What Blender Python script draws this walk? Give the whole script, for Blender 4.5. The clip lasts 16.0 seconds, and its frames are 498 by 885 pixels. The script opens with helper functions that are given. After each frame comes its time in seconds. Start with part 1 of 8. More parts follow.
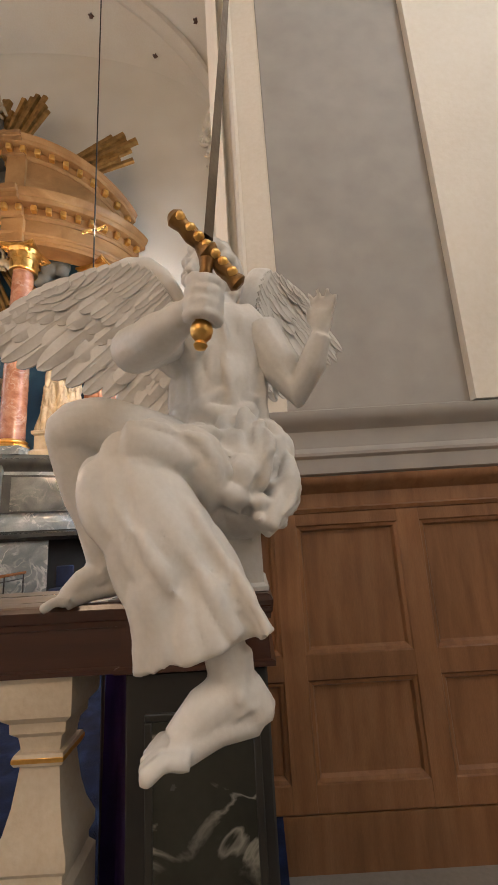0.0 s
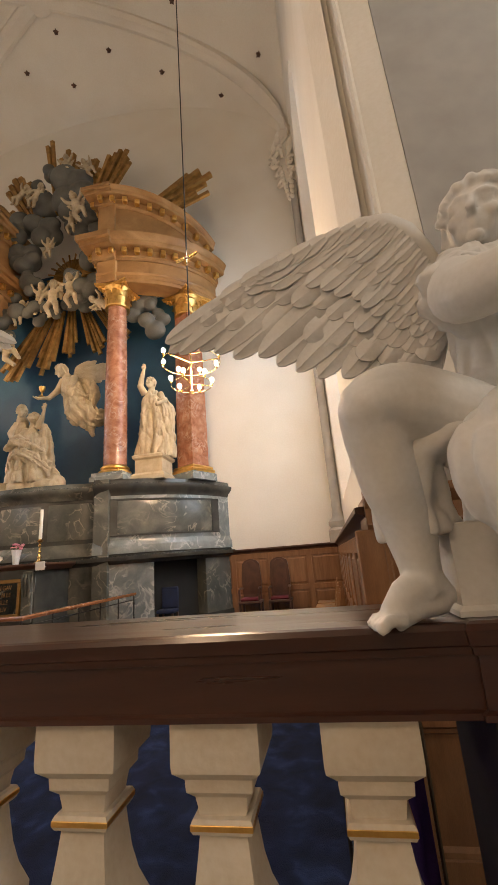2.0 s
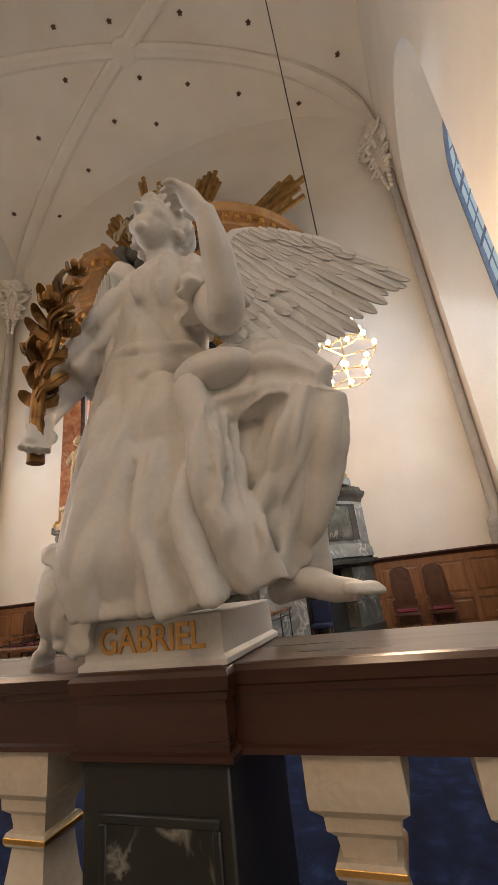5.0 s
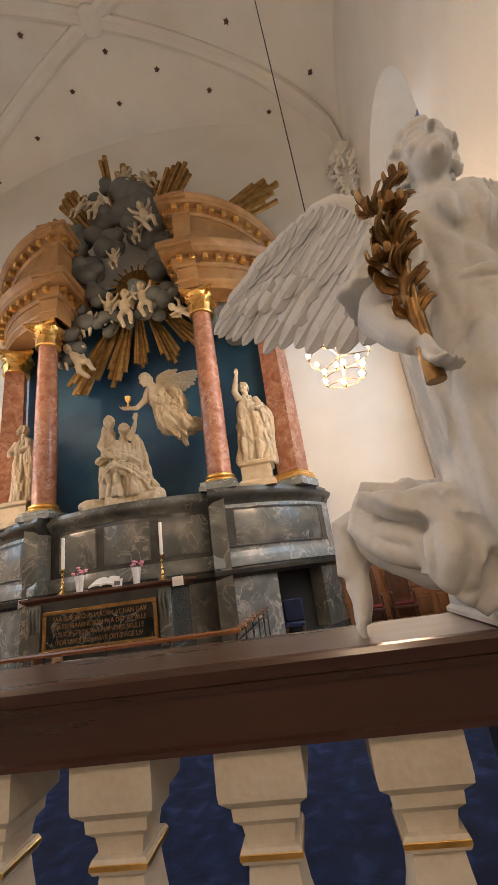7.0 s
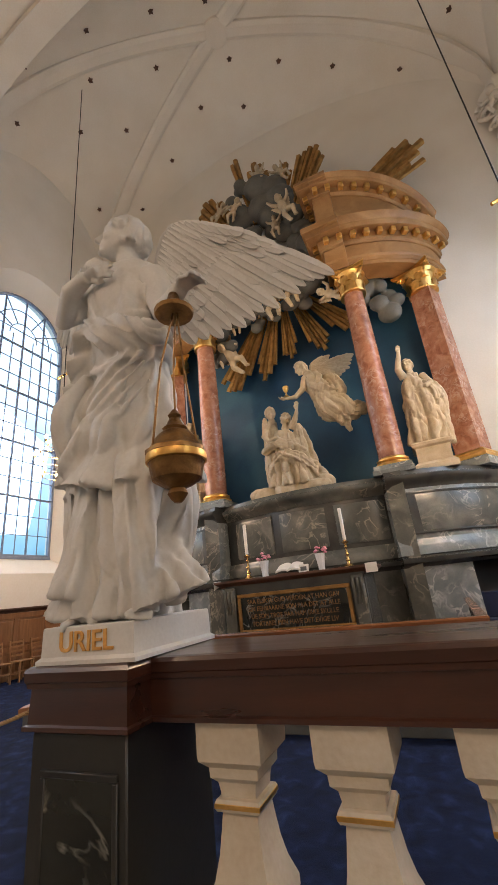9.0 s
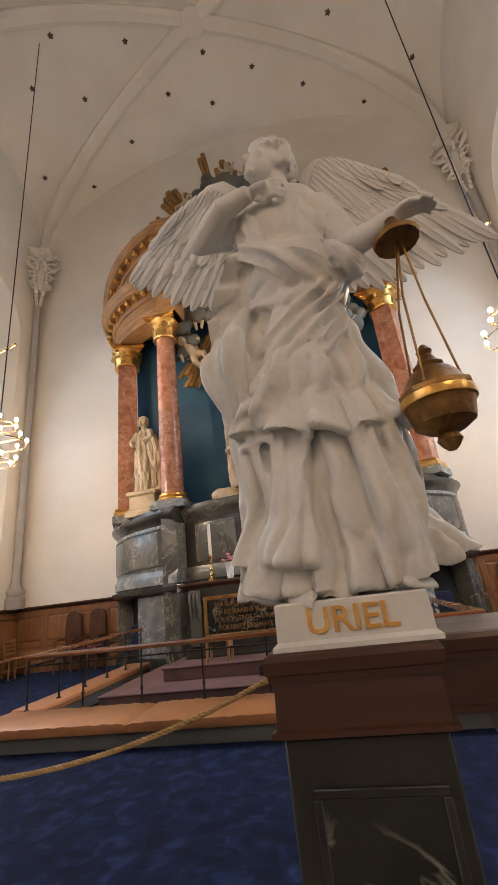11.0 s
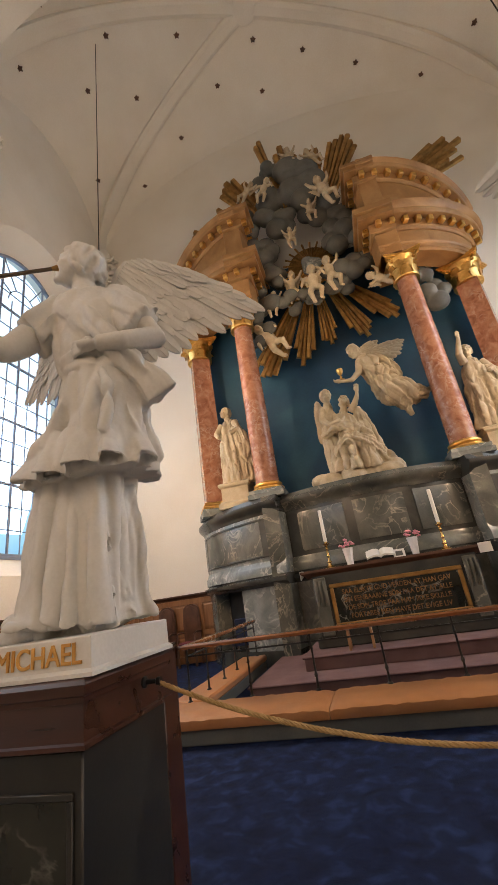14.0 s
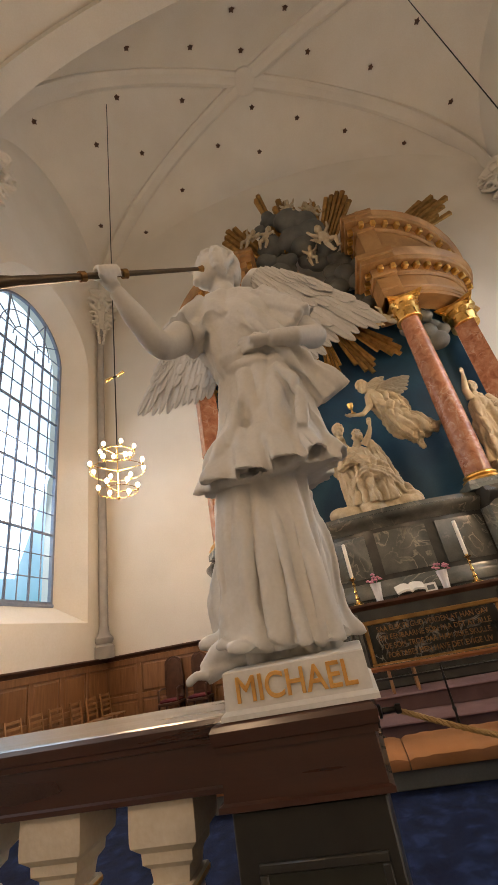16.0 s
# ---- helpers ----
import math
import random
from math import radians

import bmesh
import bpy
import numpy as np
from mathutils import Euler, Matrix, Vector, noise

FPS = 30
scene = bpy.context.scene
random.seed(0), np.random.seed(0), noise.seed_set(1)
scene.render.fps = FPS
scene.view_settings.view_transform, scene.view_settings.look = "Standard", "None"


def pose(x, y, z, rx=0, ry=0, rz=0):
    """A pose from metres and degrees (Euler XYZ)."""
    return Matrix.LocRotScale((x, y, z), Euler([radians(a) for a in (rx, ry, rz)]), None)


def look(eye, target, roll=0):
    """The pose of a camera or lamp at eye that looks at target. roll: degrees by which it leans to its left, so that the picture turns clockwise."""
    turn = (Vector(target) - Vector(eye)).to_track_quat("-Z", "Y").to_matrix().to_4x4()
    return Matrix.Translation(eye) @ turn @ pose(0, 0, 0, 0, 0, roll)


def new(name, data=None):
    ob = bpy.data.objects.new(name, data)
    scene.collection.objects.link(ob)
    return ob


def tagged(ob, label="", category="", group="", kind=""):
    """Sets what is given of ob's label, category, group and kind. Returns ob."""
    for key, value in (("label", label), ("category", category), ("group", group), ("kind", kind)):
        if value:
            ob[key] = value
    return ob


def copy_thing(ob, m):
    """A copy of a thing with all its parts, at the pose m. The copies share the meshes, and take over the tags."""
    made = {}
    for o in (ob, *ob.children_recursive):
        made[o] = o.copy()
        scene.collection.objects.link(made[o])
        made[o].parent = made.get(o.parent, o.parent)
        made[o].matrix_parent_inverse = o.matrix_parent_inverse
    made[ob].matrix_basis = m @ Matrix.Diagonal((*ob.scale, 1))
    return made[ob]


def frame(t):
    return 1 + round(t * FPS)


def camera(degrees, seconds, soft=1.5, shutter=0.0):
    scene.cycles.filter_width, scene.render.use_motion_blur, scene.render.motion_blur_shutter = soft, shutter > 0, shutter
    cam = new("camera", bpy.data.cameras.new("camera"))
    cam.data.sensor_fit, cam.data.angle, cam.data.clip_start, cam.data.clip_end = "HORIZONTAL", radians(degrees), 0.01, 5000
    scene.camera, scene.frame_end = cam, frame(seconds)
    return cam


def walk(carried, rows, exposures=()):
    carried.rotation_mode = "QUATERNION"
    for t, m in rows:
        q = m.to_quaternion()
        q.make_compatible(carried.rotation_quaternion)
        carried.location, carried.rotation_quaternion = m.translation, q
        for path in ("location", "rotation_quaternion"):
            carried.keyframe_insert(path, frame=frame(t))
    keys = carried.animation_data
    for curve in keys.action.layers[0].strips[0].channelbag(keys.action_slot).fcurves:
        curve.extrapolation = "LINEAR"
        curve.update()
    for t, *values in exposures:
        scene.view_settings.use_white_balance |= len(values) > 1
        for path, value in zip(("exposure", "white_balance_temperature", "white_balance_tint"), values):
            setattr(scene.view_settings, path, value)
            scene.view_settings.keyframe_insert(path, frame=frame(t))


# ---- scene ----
cam = camera(63.4, 16.0)
METRES, EYE, TILT, LEAN, TURN = 9.0, 1.44, 0.0, 0.0, 0.0
ROWS = [
    (0.0, 0.0, 0.0, 0.0, 0.74, 12.52, 3.34),
    (0.5, -0.0157, 0.0018, 0.0, -0.23, 13.9, 3.94),
    (1.0, -0.0381, 0.0023, 0.0003, -0.52, 14.76, 4.2),
    (1.5, -0.0534, 0.0074, -0.0006, 3.95, 15.54, 4.13),
    (2.0, -0.0732, 0.0222, -0.0007, 10.8, 16.02, 4.39),
    (2.5, -0.0995, 0.0313, -0.0007, 17.91, 16.21, 4.87),
    (3.0, -0.137, 0.0259, -0.0005, 23.25, 16.7, 5.53),
    (3.5, -0.1719, 0.0204, -0.0008, 28.2, 17.94, 5.72),
    (4.0, -0.2099, 0.0228, 0.0004, 29.47, 18.75, 5.81),
    (6.5, -0.3731, 0.0198, -0.0001, 2.73, 18.98, 8.05),
    (7.0, -0.4131, 0.0138, 0.0011, 8.8, 18.81, 7.76),
    (7.5, -0.4498, 0.014, -0.0015, 17.55, 19.91, 7.56),
    (8.0, -0.489, 0.0146, 0.0011, 24.41, 20.25, 6.74),
    (8.5, -0.5266, 0.0056, 0.0009, 24.82, 20.2, 6.58),
    (9.0, -0.5586, -0.0008, -0.0004, 24.72, 20.23, 6.0),
    (11.5, -0.7202, -0.0111, -0.0002, 11.44, 19.72, 6.71),
    (12.0, -0.7598, -0.0189, -0.0009, 13.39, 19.4, 6.51),
    (12.5, -0.7918, -0.0217, -0.0009, 16.71, 19.43, 6.12),
    (13.0, -0.8213, -0.0148, -0.001, 21.44, 20.45, 5.56),
    (13.5, -0.8529, -0.0129, -0.0026, 21.01, 20.05, 6.4),
    (14.0, -0.8854, -0.0165, -0.0005, 16.26, 20.6, 8.2),
    (14.5, -0.9124, -0.0135, -0.0011, 14.8, 22.35, 9.12),
    (15.0, -0.9379, -0.011, 0.0027, 14.97, 24.74, 9.33),
    (15.5, -0.9596, -0.0143, 0.0018, 14.29, 25.72, 9.66),
    (16.0, -0.9843, -0.0213, 0.0022, 13.39, 26.02, 9.73),
]
walk(cam, [(t, pose(0, 0, EYE, TILT, LEAN, TURN) @ pose(METRES * x, METRES * y, METRES * z, 90 + pitch, roll, yaw)) for t, x, y, z, yaw, pitch, roll in ROWS],
     exposures=[(0.0, 0.35, 5950, 10), (1.0, 0.26, 6050, 10), (2.2, 0.05, 6450, 10), (3.0, -0.1, 6500, 10), (4.0, -0.12, 6200, 10), (6.5, 0.1, 6000, 10), (7.2, 0.06, 6050, 10), (8.0, 0.02, 6450, 10), (8.5, 0.02, 6150, 10), (9.0, 0.03, 5850, 10), (11.5, 0.05, 5800, 10), (12.5, 0.05, 6250, 10), (13.0, 0.05, 6450, 10), (14.0, 0.05, 6150, 10), (15.5, -0.08, 6500, 10), (16.0, -0.1, 6500, 10)])

LEFT_W, RIGHT_W, NAVE_L, NAVE_R, CHAND_W, NAVE_FILL, SKY_GLOW, SPOT_W = 152, 235, 145, 165, 335, 250, 1.5, 380

# ---- light ----
world = bpy.data.worlds.new("sky")
world.use_nodes = True
scene.world = world
wn = world.node_tree
sky = wn.nodes.new("ShaderNodeTexSky")
sky.sky_type, sky.sun_disc = "NISHITA", False
sky.sun_elevation, sky.sun_rotation = radians(38), radians(-60)
wn.links.new(sky.outputs[0], wn.nodes["Background"].inputs[0])
wn.nodes["Background"].inputs[1].default_value = 0.12


def area_light(name, m, sx, sy, watts, colour):
    data = bpy.data.lights.new(name, "AREA")
    data.shape, data.size, data.size_y, data.energy, data.color = "RECTANGLE", sx, sy, watts, colour
    ob = new(name, data)
    ob.matrix_world = m
    return ob


def bulb_light(name, at, watts, colour, radius=0.4):
    data = bpy.data.lights.new(name, "POINT")
    data.energy, data.color, data.shadow_soft_size = watts, colour, radius
    ob = new(name, data)
    ob.location = at
    return ob


COOL, WARM = (0.78, 0.88, 1.0), (1.0, 0.66, 0.395)
CX = -7.63                      # the axis of the chancel
YB, XL, XR = 10.6, -15.30, -0.20  # back wall, left wall, right wall
WY = 7.68                       # the windows' and the vault's middle
area_light("window_and_fill_light", look((XL - 0.74, WY, 7.2), (CX, 5.0, 2.0)), 2.6, 7.5, LEFT_W, COOL)
area_light("window_and_fill_light", look((XR + 1.08, WY, 7.2), (CX, 5.0, 2.0)), 2.6, 7.5, RIGHT_W, COOL)
# these two are added fill before the blank nave walls, where no window is built
area_light("window_and_fill_light", look((XL + 0.3, -2.6, 7.0), (CX + 3, 2.0, 3.0)), 2.6, 7.5, NAVE_L, COOL)
area_light("window_and_fill_light", look((4.3, -1.6, 6.0), (0.0, 2.0, 2.5)), 2.2, 6.0, NAVE_R, (1.0, 0.92, 0.82))
for lx in (-12.5, -2.65):
    bulb_light("chandelier_light", (lx, 6.45, 4.75), CHAND_W, WARM, 0.5)
for lx, tx in ((-12.52, -9.2), (-2.64, -6.1)):
    data = bpy.data.lights.new("cable_spot_light", "SPOT")
    data.energy, data.color, data.shadow_soft_size, data.spot_size, data.spot_blend = SPOT_W, (1.0, 0.70, 0.42), 0.06, radians(62), 0.7
    new("cable_spot_light", data).matrix_world = look((lx + 0.22, 6.2, 7.08), (tx, 9.6, 7.6))
# added warm fill in the nave, out of view and with no fixture
for lx, ly in ((-11.0, -3.8), (-3.0, -3.8)):
    bulb_light("nave_fill_light", (lx, ly, 5.6), NAVE_FILL, WARM, 0.5)


# ---- materials ----
def ramp_node(nt, stops):
    r = nt.nodes.new("ShaderNodeValToRGB")
    el = r.color_ramp.elements
    el[0].position, el[0].color = stops[0][0], (*stops[0][1], 1)
    el[1].position, el[1].color = stops[-1][0], (*stops[-1][1], 1)
    for p, c in stops[1:-1]:
        e = el.new(p)
        e.color = (*c, 1)
    return r


def surface(name, stops, rough=0.6, metal=0.0, scale=3.0, detail=6.0, distort=0.0, bump=0.1, fine=60.0, stretch=(1, 1, 1),
            coat=0.0, vary=0.0, rough_vary=0.12, bump_dist=0.01, spec=0.5):
    """A surface with a coarse colour pattern, fine grain, a relief and uneven gloss."""
    m = bpy.data.materials.new(name)
    m.use_nodes = True
    nt = m.node_tree
    b = nt.nodes["Principled BSDF"]
    tc = nt.nodes.new("ShaderNodeTexCoord")
    mp = nt.nodes.new("ShaderNodeMapping")
    mp.inputs["Scale"].default_value = stretch
    nt.links.new(tc.outputs["Object"], mp.inputs["Vector"])
    info = nt.nodes.new("ShaderNodeObjectInfo")
    shift = nt.nodes.new("ShaderNodeMath")
    shift.operation = "MULTIPLY"
    shift.inputs[1].default_value = 37.0
    nt.links.new(info.outputs["Random"], shift.inputs[0])
    n1 = nt.nodes.new("ShaderNodeTexNoise")
    n1.noise_dimensions = "4D"
    n1.inputs["Scale"].default_value, n1.inputs["Detail"].default_value, n1.inputs["Distortion"].default_value = scale, detail, distort
    nt.links.new(mp.outputs[0], n1.inputs["Vector"])
    nt.links.new(shift.outputs[0], n1.inputs["W"])
    r = ramp_node(nt, stops)
    nt.links.new(n1.outputs["Fac"], r.inputs[0])
    n2 = nt.nodes.new("ShaderNodeTexNoise")
    n2.inputs["Scale"].default_value, n2.inputs["Detail"].default_value = fine, 4.0
    nt.links.new(mp.outputs[0], n2.inputs["Vector"])
    mix = nt.nodes.new("ShaderNodeMix")
    mix.data_type, mix.blend_type = "RGBA", "OVERLAY"
    mix.inputs["Factor"].default_value = 0.18
    nt.links.new(r.outputs[0], mix.inputs[6])
    nt.links.new(n2.outputs["Fac"], mix.inputs[7])
    out = mix.outputs[2]
    if vary:
        hsv = nt.nodes.new("ShaderNodeHueSaturation")
        mr = nt.nodes.new("ShaderNodeMapRange")
        mr.inputs["To Min"].default_value, mr.inputs["To Max"].default_value = 1 - vary, 1 + vary
        nt.links.new(info.outputs["Random"], mr.inputs[0])
        nt.links.new(mr.outputs[0], hsv.inputs["Value"])
        nt.links.new(out, hsv.inputs["Color"])
        out = hsv.outputs[0]
    nt.links.new(out, b.inputs["Base Color"])
    rr = nt.nodes.new("ShaderNodeMapRange")
    rr.inputs["To Min"].default_value, rr.inputs["To Max"].default_value = max(0.03, rough - rough_vary), min(1, rough + rough_vary)
    nt.links.new(n1.outputs["Fac"], rr.inputs[0])
    nt.links.new(rr.outputs[0], b.inputs["Roughness"])
    b.inputs["Metallic"].default_value = metal
    b.inputs["Coat Weight"].default_value = coat
    b.inputs["Coat Roughness"].default_value = 0.15
    b.inputs["Specular IOR Level"].default_value = spec
    if bump:
        add = nt.nodes.new("ShaderNodeMath")
        add.operation = "ADD"
        nt.links.new(n1.outputs["Fac"], add.inputs[0])
        nt.links.new(n2.outputs["Fac"], add.inputs[1])
        bp = nt.nodes.new("ShaderNodeBump")
        bp.inputs["Strength"].default_value, bp.inputs["Distance"].default_value = bump, bump_dist
        nt.links.new(add.outputs[0], bp.inputs["Height"])
        nt.links.new(bp.outputs[0], b.inputs["Normal"])
    return m


def veined(name, stops, vein, rough=0.25, scale=2.5, vscale=3.0, width=0.03, coat=0.0, amount=1.0):
    """Polished marble: clouded body with thin branching veins."""
    m = surface(name, stops, rough, 0, scale, 8, 0.8, 0.03, 40, coat=coat)
    nt = m.node_tree
    b = nt.nodes["Principled BSDF"]
    tc = next(n for n in nt.nodes if n.type == "TEX_COORD")
    n = nt.nodes.new("ShaderNodeTexNoise")
    n.inputs["Scale"].default_value, n.inputs["Detail"].default_value, n.inputs["Distortion"].default_value = vscale, 8, 1.4
    nt.links.new(tc.outputs["Object"], n.inputs["Vector"])
    sub = nt.nodes.new("ShaderNodeMath")
    sub.operation = "SUBTRACT"
    sub.inputs[1].default_value = 0.5
    nt.links.new(n.outputs["Fac"], sub.inputs[0])
    ab = nt.nodes.new("ShaderNodeMath")
    ab.operation = "ABSOLUTE"
    nt.links.new(sub.outputs[0], ab.inputs[0])
    mr = nt.nodes.new("ShaderNodeMapRange")
    mr.inputs["From Min"].default_value, mr.inputs["From Max"].default_value = 0.0, width
    mr.inputs["To Min"].default_value, mr.inputs["To Max"].default_value = amount, 0.0
    nt.links.new(ab.outputs[0], mr.inputs[0])
    # veins gather in patches
    n3 = nt.nodes.new("ShaderNodeTexNoise")
    n3.inputs["Scale"].default_value = vscale * 0.8
    nt.links.new(tc.outputs["Object"], n3.inputs["Vector"])
    mr3 = nt.nodes.new("ShaderNodeMapRange")
    mr3.inputs["From Min"].default_value, mr3.inputs["From Max"].default_value = 0.42, 0.62
    nt.links.new(n3.outputs["Fac"], mr3.inputs[0])
    mul = nt.nodes.new("ShaderNodeMath")
    mul.operation = "MULTIPLY"
    nt.links.new(mr.outputs[0], mul.inputs[0])
    nt.links.new(mr3.outputs[0], mul.inputs[1])
    mix = nt.nodes.new("ShaderNodeMix")
    mix.data_type = "RGBA"
    src = b.inputs["Base Color"].links[0].from_socket
    nt.links.new(mul.outputs[0], mix.inputs["Factor"])
    nt.links.new(src, mix.inputs[6])
    mix.inputs[7].default_value = (*vein, 1)
    nt.links.new(mix.outputs[2], b.inputs["Base Color"])
    return m


def g(v):
    return (v, v, v)


PLASTER = surface("white_plaster", [(0.3, (0.72, 0.68, 0.60)), (0.7, (0.80, 0.77, 0.70))], 0.85, 0, 0.7, 5, 0, 0.12, 25, bump_dist=0.02)
GREY_PLASTER = surface("grey_plaster", [(0.3, (0.33, 0.32, 0.30)), (0.7, (0.39, 0.38, 0.36))], 0.8, 0, 0.6, 5, 0, 0.02, 4)
OAK = surface("stained_oak", [(0.25, (0.17, 0.075, 0.030)), (0.5, (0.24, 0.115, 0.048)), (0.75, (0.30, 0.150, 0.068))], 0.42, 0, 5, 6, 0.6, 0.15, 90, (3.0, 3.0, 0.35), coat=0.15, vary=0.12)
MAHOGANY = surface("dark_mahogany", [(0.3, (0.034, 0.011, 0.0065)), (0.7, (0.066, 0.022, 0.0115))], 0.3, 0, 4, 6, 0.5, 0.05, 80, (0.3, 3.0, 3.0), coat=0.4)
BLACK_MARBLE = veined("black_marble", [(0.3, (0.010, 0.012, 0.010)), (0.7, (0.028, 0.030, 0.024))], (0.42, 0.42, 0.36), 0.22, 3, 3.2, 0.028)
DARK_STONE = surface("dark_grey_stone", [(0.3, g(0.014)), (0.7, (0.030, 0.030, 0.026))], 0.35, 0, 4, 7, 0.4, 0.04, 60)
CREAM_STONE = surface("cream_painted_stone", [(0.3, (0.60, 0.53, 0.42)), (0.7, (0.72, 0.66, 0.55))], 0.62, 0, 6, 6, 0, 0.12, 60, vary=0.04)
ALTAR_MARBLE = veined("grey_marble", [(0.28, (0.05, 0.055, 0.05)), (0.5, (0.11, 0.115, 0.10)), (0.72, (0.20, 0.195, 0.165))], (0.42, 0.38, 0.30), 0.22, 1.6, 1.8, 0.03, amount=0.7)
ALTAR_DARK = surface("dark_altar_marble", [(0.3, (0.035, 0.036, 0.033)), (0.7, (0.075, 0.075, 0.066))], 0.22, 0, 2.5, 8, 0.6, 0.02, 60)
BLUE_MARBLE = veined("pale_blue_marble", [(0.3, (0.13, 0.15, 0.15)), (0.7, (0.27, 0.29, 0.28))], (0.55, 0.55, 0.5), 0.22, 2.2, 2.6, 0.05, amount=0.8)
RED_MARBLE = veined("red_marble", [(0.3, (0.25, 0.10, 0.055)), (0.5, (0.37, 0.165, 0.095)), (0.7, (0.47, 0.25, 0.155))], (0.60, 0.44, 0.34), 0.22, 5.0, 3.6, 0.05, amount=0.6)
OCHRE = surface("ochre_marbled_wood", [(0.3, (0.24, 0.115, 0.036)), (0.5, (0.34, 0.175, 0.060)), (0.7, (0.44, 0.25, 0.10))], 0.5, 0, 1.4, 7, 0.9, 0.06, 40)
GOLD = surface("gilding", [(0.3, (0.62, 0.36, 0.09)), (0.7, (0.90, 0.58, 0.20))], 0.32, 1.0, 9, 5, 0, 0.15, 90)
OLD_GOLD = surface("aged_gilding", [(0.3, (0.22, 0.12, 0.035)), (0.7, (0.50, 0.29, 0.09))], 0.5, 0.75, 5, 6, 0.4, 0.2, 60, vary=0.2)
BRONZE = surface("bronzed_gilding", [(0.3, (0.10, 0.05, 0.02)), (0.7, (0.42, 0.24, 0.08))], 0.4, 0.85, 12, 6, 0.4, 0.25, 80)
STEEL = surface("dull_blade_steel", [(0.3, (0.075, 0.055, 0.036)), (0.7, (0.15, 0.115, 0.08))], 0.38, 0.8, 8, 5, 0, 0.1, 80)
WHITE_STATUE = surface("white_painted_wood", [(0.3, (0.62, 0.61, 0.58)), (0.7, (0.72, 0.71, 0.68))], 0.45, 0, 5, 6, 0, 0.12, 70, bump_dist=0.006)
CREAM_STATUE = surface("ivory_painted_stucco", [(0.3, (0.42, 0.33, 0.20)), (0.7, (0.58, 0.49, 0.34))], 0.5, 0, 5, 6, 0, 0.15, 50)
CLOUD = surface("dark_grey_cloud_paint", [(0.3, (0.075, 0.075, 0.066)), (0.7, (0.15, 0.15, 0.13))], 0.6, 0, 2, 6, 0, 0.2, 30)
BLUE_PANEL = surface("painted_blue_ground", [(0.3, (0.008, 0.035, 0.075)), (0.5, (0.012, 0.060, 0.115)), (0.7, (0.035, 0.115, 0.17))], 0.55, 0, 0.6, 5, 0.3, 0.06, 30)
CARPET = surface("blue_pile_carpet", [(0.34, (0.005, 0.009, 0.030)), (0.54, (0.010, 0.019, 0.060)), (0.66, (0.020, 0.038, 0.105)), (0.78, (0.034, 0.060, 0.150))], 0.95, 0, 6.5, 12, 0.6, 0.5, 140, (1.0, 1.0, 1.0), spec=0.15, bump_dist=0.02)
NAVE_STONE = surface("nave_stone", [(0.3, (0.20, 0.18, 0.16)), (0.7, (0.28, 0.26, 0.23))], 0.6, 0, 1.5, 6, 0, 0.1, 40)
TAN_LEATHER = surface("tan_leather", [(0.3, (0.36, 0.155, 0.055)), (0.7, (0.48, 0.225, 0.09))], 0.42, 0, 4, 6, 0, 0.25, 160, coat=0.1)
GREY_PAINT = surface("grey_green_paint", [(0.3, (0.09, 0.095, 0.09)), (0.7, (0.13, 0.135, 0.125))], 0.55, 0, 3, 5, 0, 0.06, 50)
IRON = surface("black_iron", [(0.3, g(0.018)), (0.7, g(0.040))], 0.4, 0.6, 8, 5, 0, 0.1, 80)
RAIL_WOOD = surface("polished_rail_wood", [(0.3, (0.20, 0.075, 0.025)), (0.7, (0.32, 0.14, 0.055))], 0.25, 0, 4, 6, 0.5, 0.05, 80, (0.3, 3, 3), coat=0.4)
MAUVE_CARPET = surface("dusty_mauve_carpet", [(0.3, (0.13, 0.075, 0.075)), (0.7, (0.20, 0.125, 0.12))], 0.9, 0, 3, 7, 0, 0.4, 150, spec=0.2)
CHAIR_WOOD = surface("light_brown_chair_wood", [(0.3, (0.26, 0.13, 0.055)), (0.7, (0.40, 0.22, 0.10))], 0.45, 0, 6, 5, 0.4, 0.1, 80, vary=0.1)
DARK_OAK = surface("dark_carved_oak", [(0.3, (0.055, 0.022, 0.012)), (0.7, (0.11, 0.048, 0.025))], 0.45, 0, 6, 6, 0.4, 0.2, 70)
WAX = surface("candle_wax", [(0.3, (0.82, 0.78, 0.68)), (0.7, (0.88, 0.85, 0.76))], 0.5, 0, 8, 4, 0, 0.05, 50)
BRASS = surface("polished_brass", [(0.3, (0.70, 0.47, 0.16)), (0.7, (0.88, 0.64, 0.27))], 0.2, 1.0, 8, 5, 0, 0.05, 60)
WHITE_GLAZE = surface("white_glazed_ware", [(0.3, g(0.78)), (0.7, g(0.86))], 0.25, 0, 5, 4, 0, 0.05, 40)
PAPER = surface("paper", [(0.3, (0.75, 0.73, 0.67)), (0.7, (0.83, 0.81, 0.76))], 0.8, 0, 6, 4, 0, 0.1, 60)
PINK = surface("pink_petals", [(0.3, (0.60, 0.18, 0.27)), (0.7, (0.80, 0.42, 0.47))], 0.6, 0, 20, 4, 0, 0.1, 80)
LEAF = surface("green_leaves", [(0.3, (0.035, 0.075, 0.025)), (0.7, (0.08, 0.14, 0.05))], 0.5, 0, 20, 4, 0, 0.1, 80)
ROPE = surface("hemp_rope", [(0.3, (0.30, 0.19, 0.07)), (0.7, (0.48, 0.33, 0.15))], 0.8, 0, 30, 5, 0, 0.5, 120)
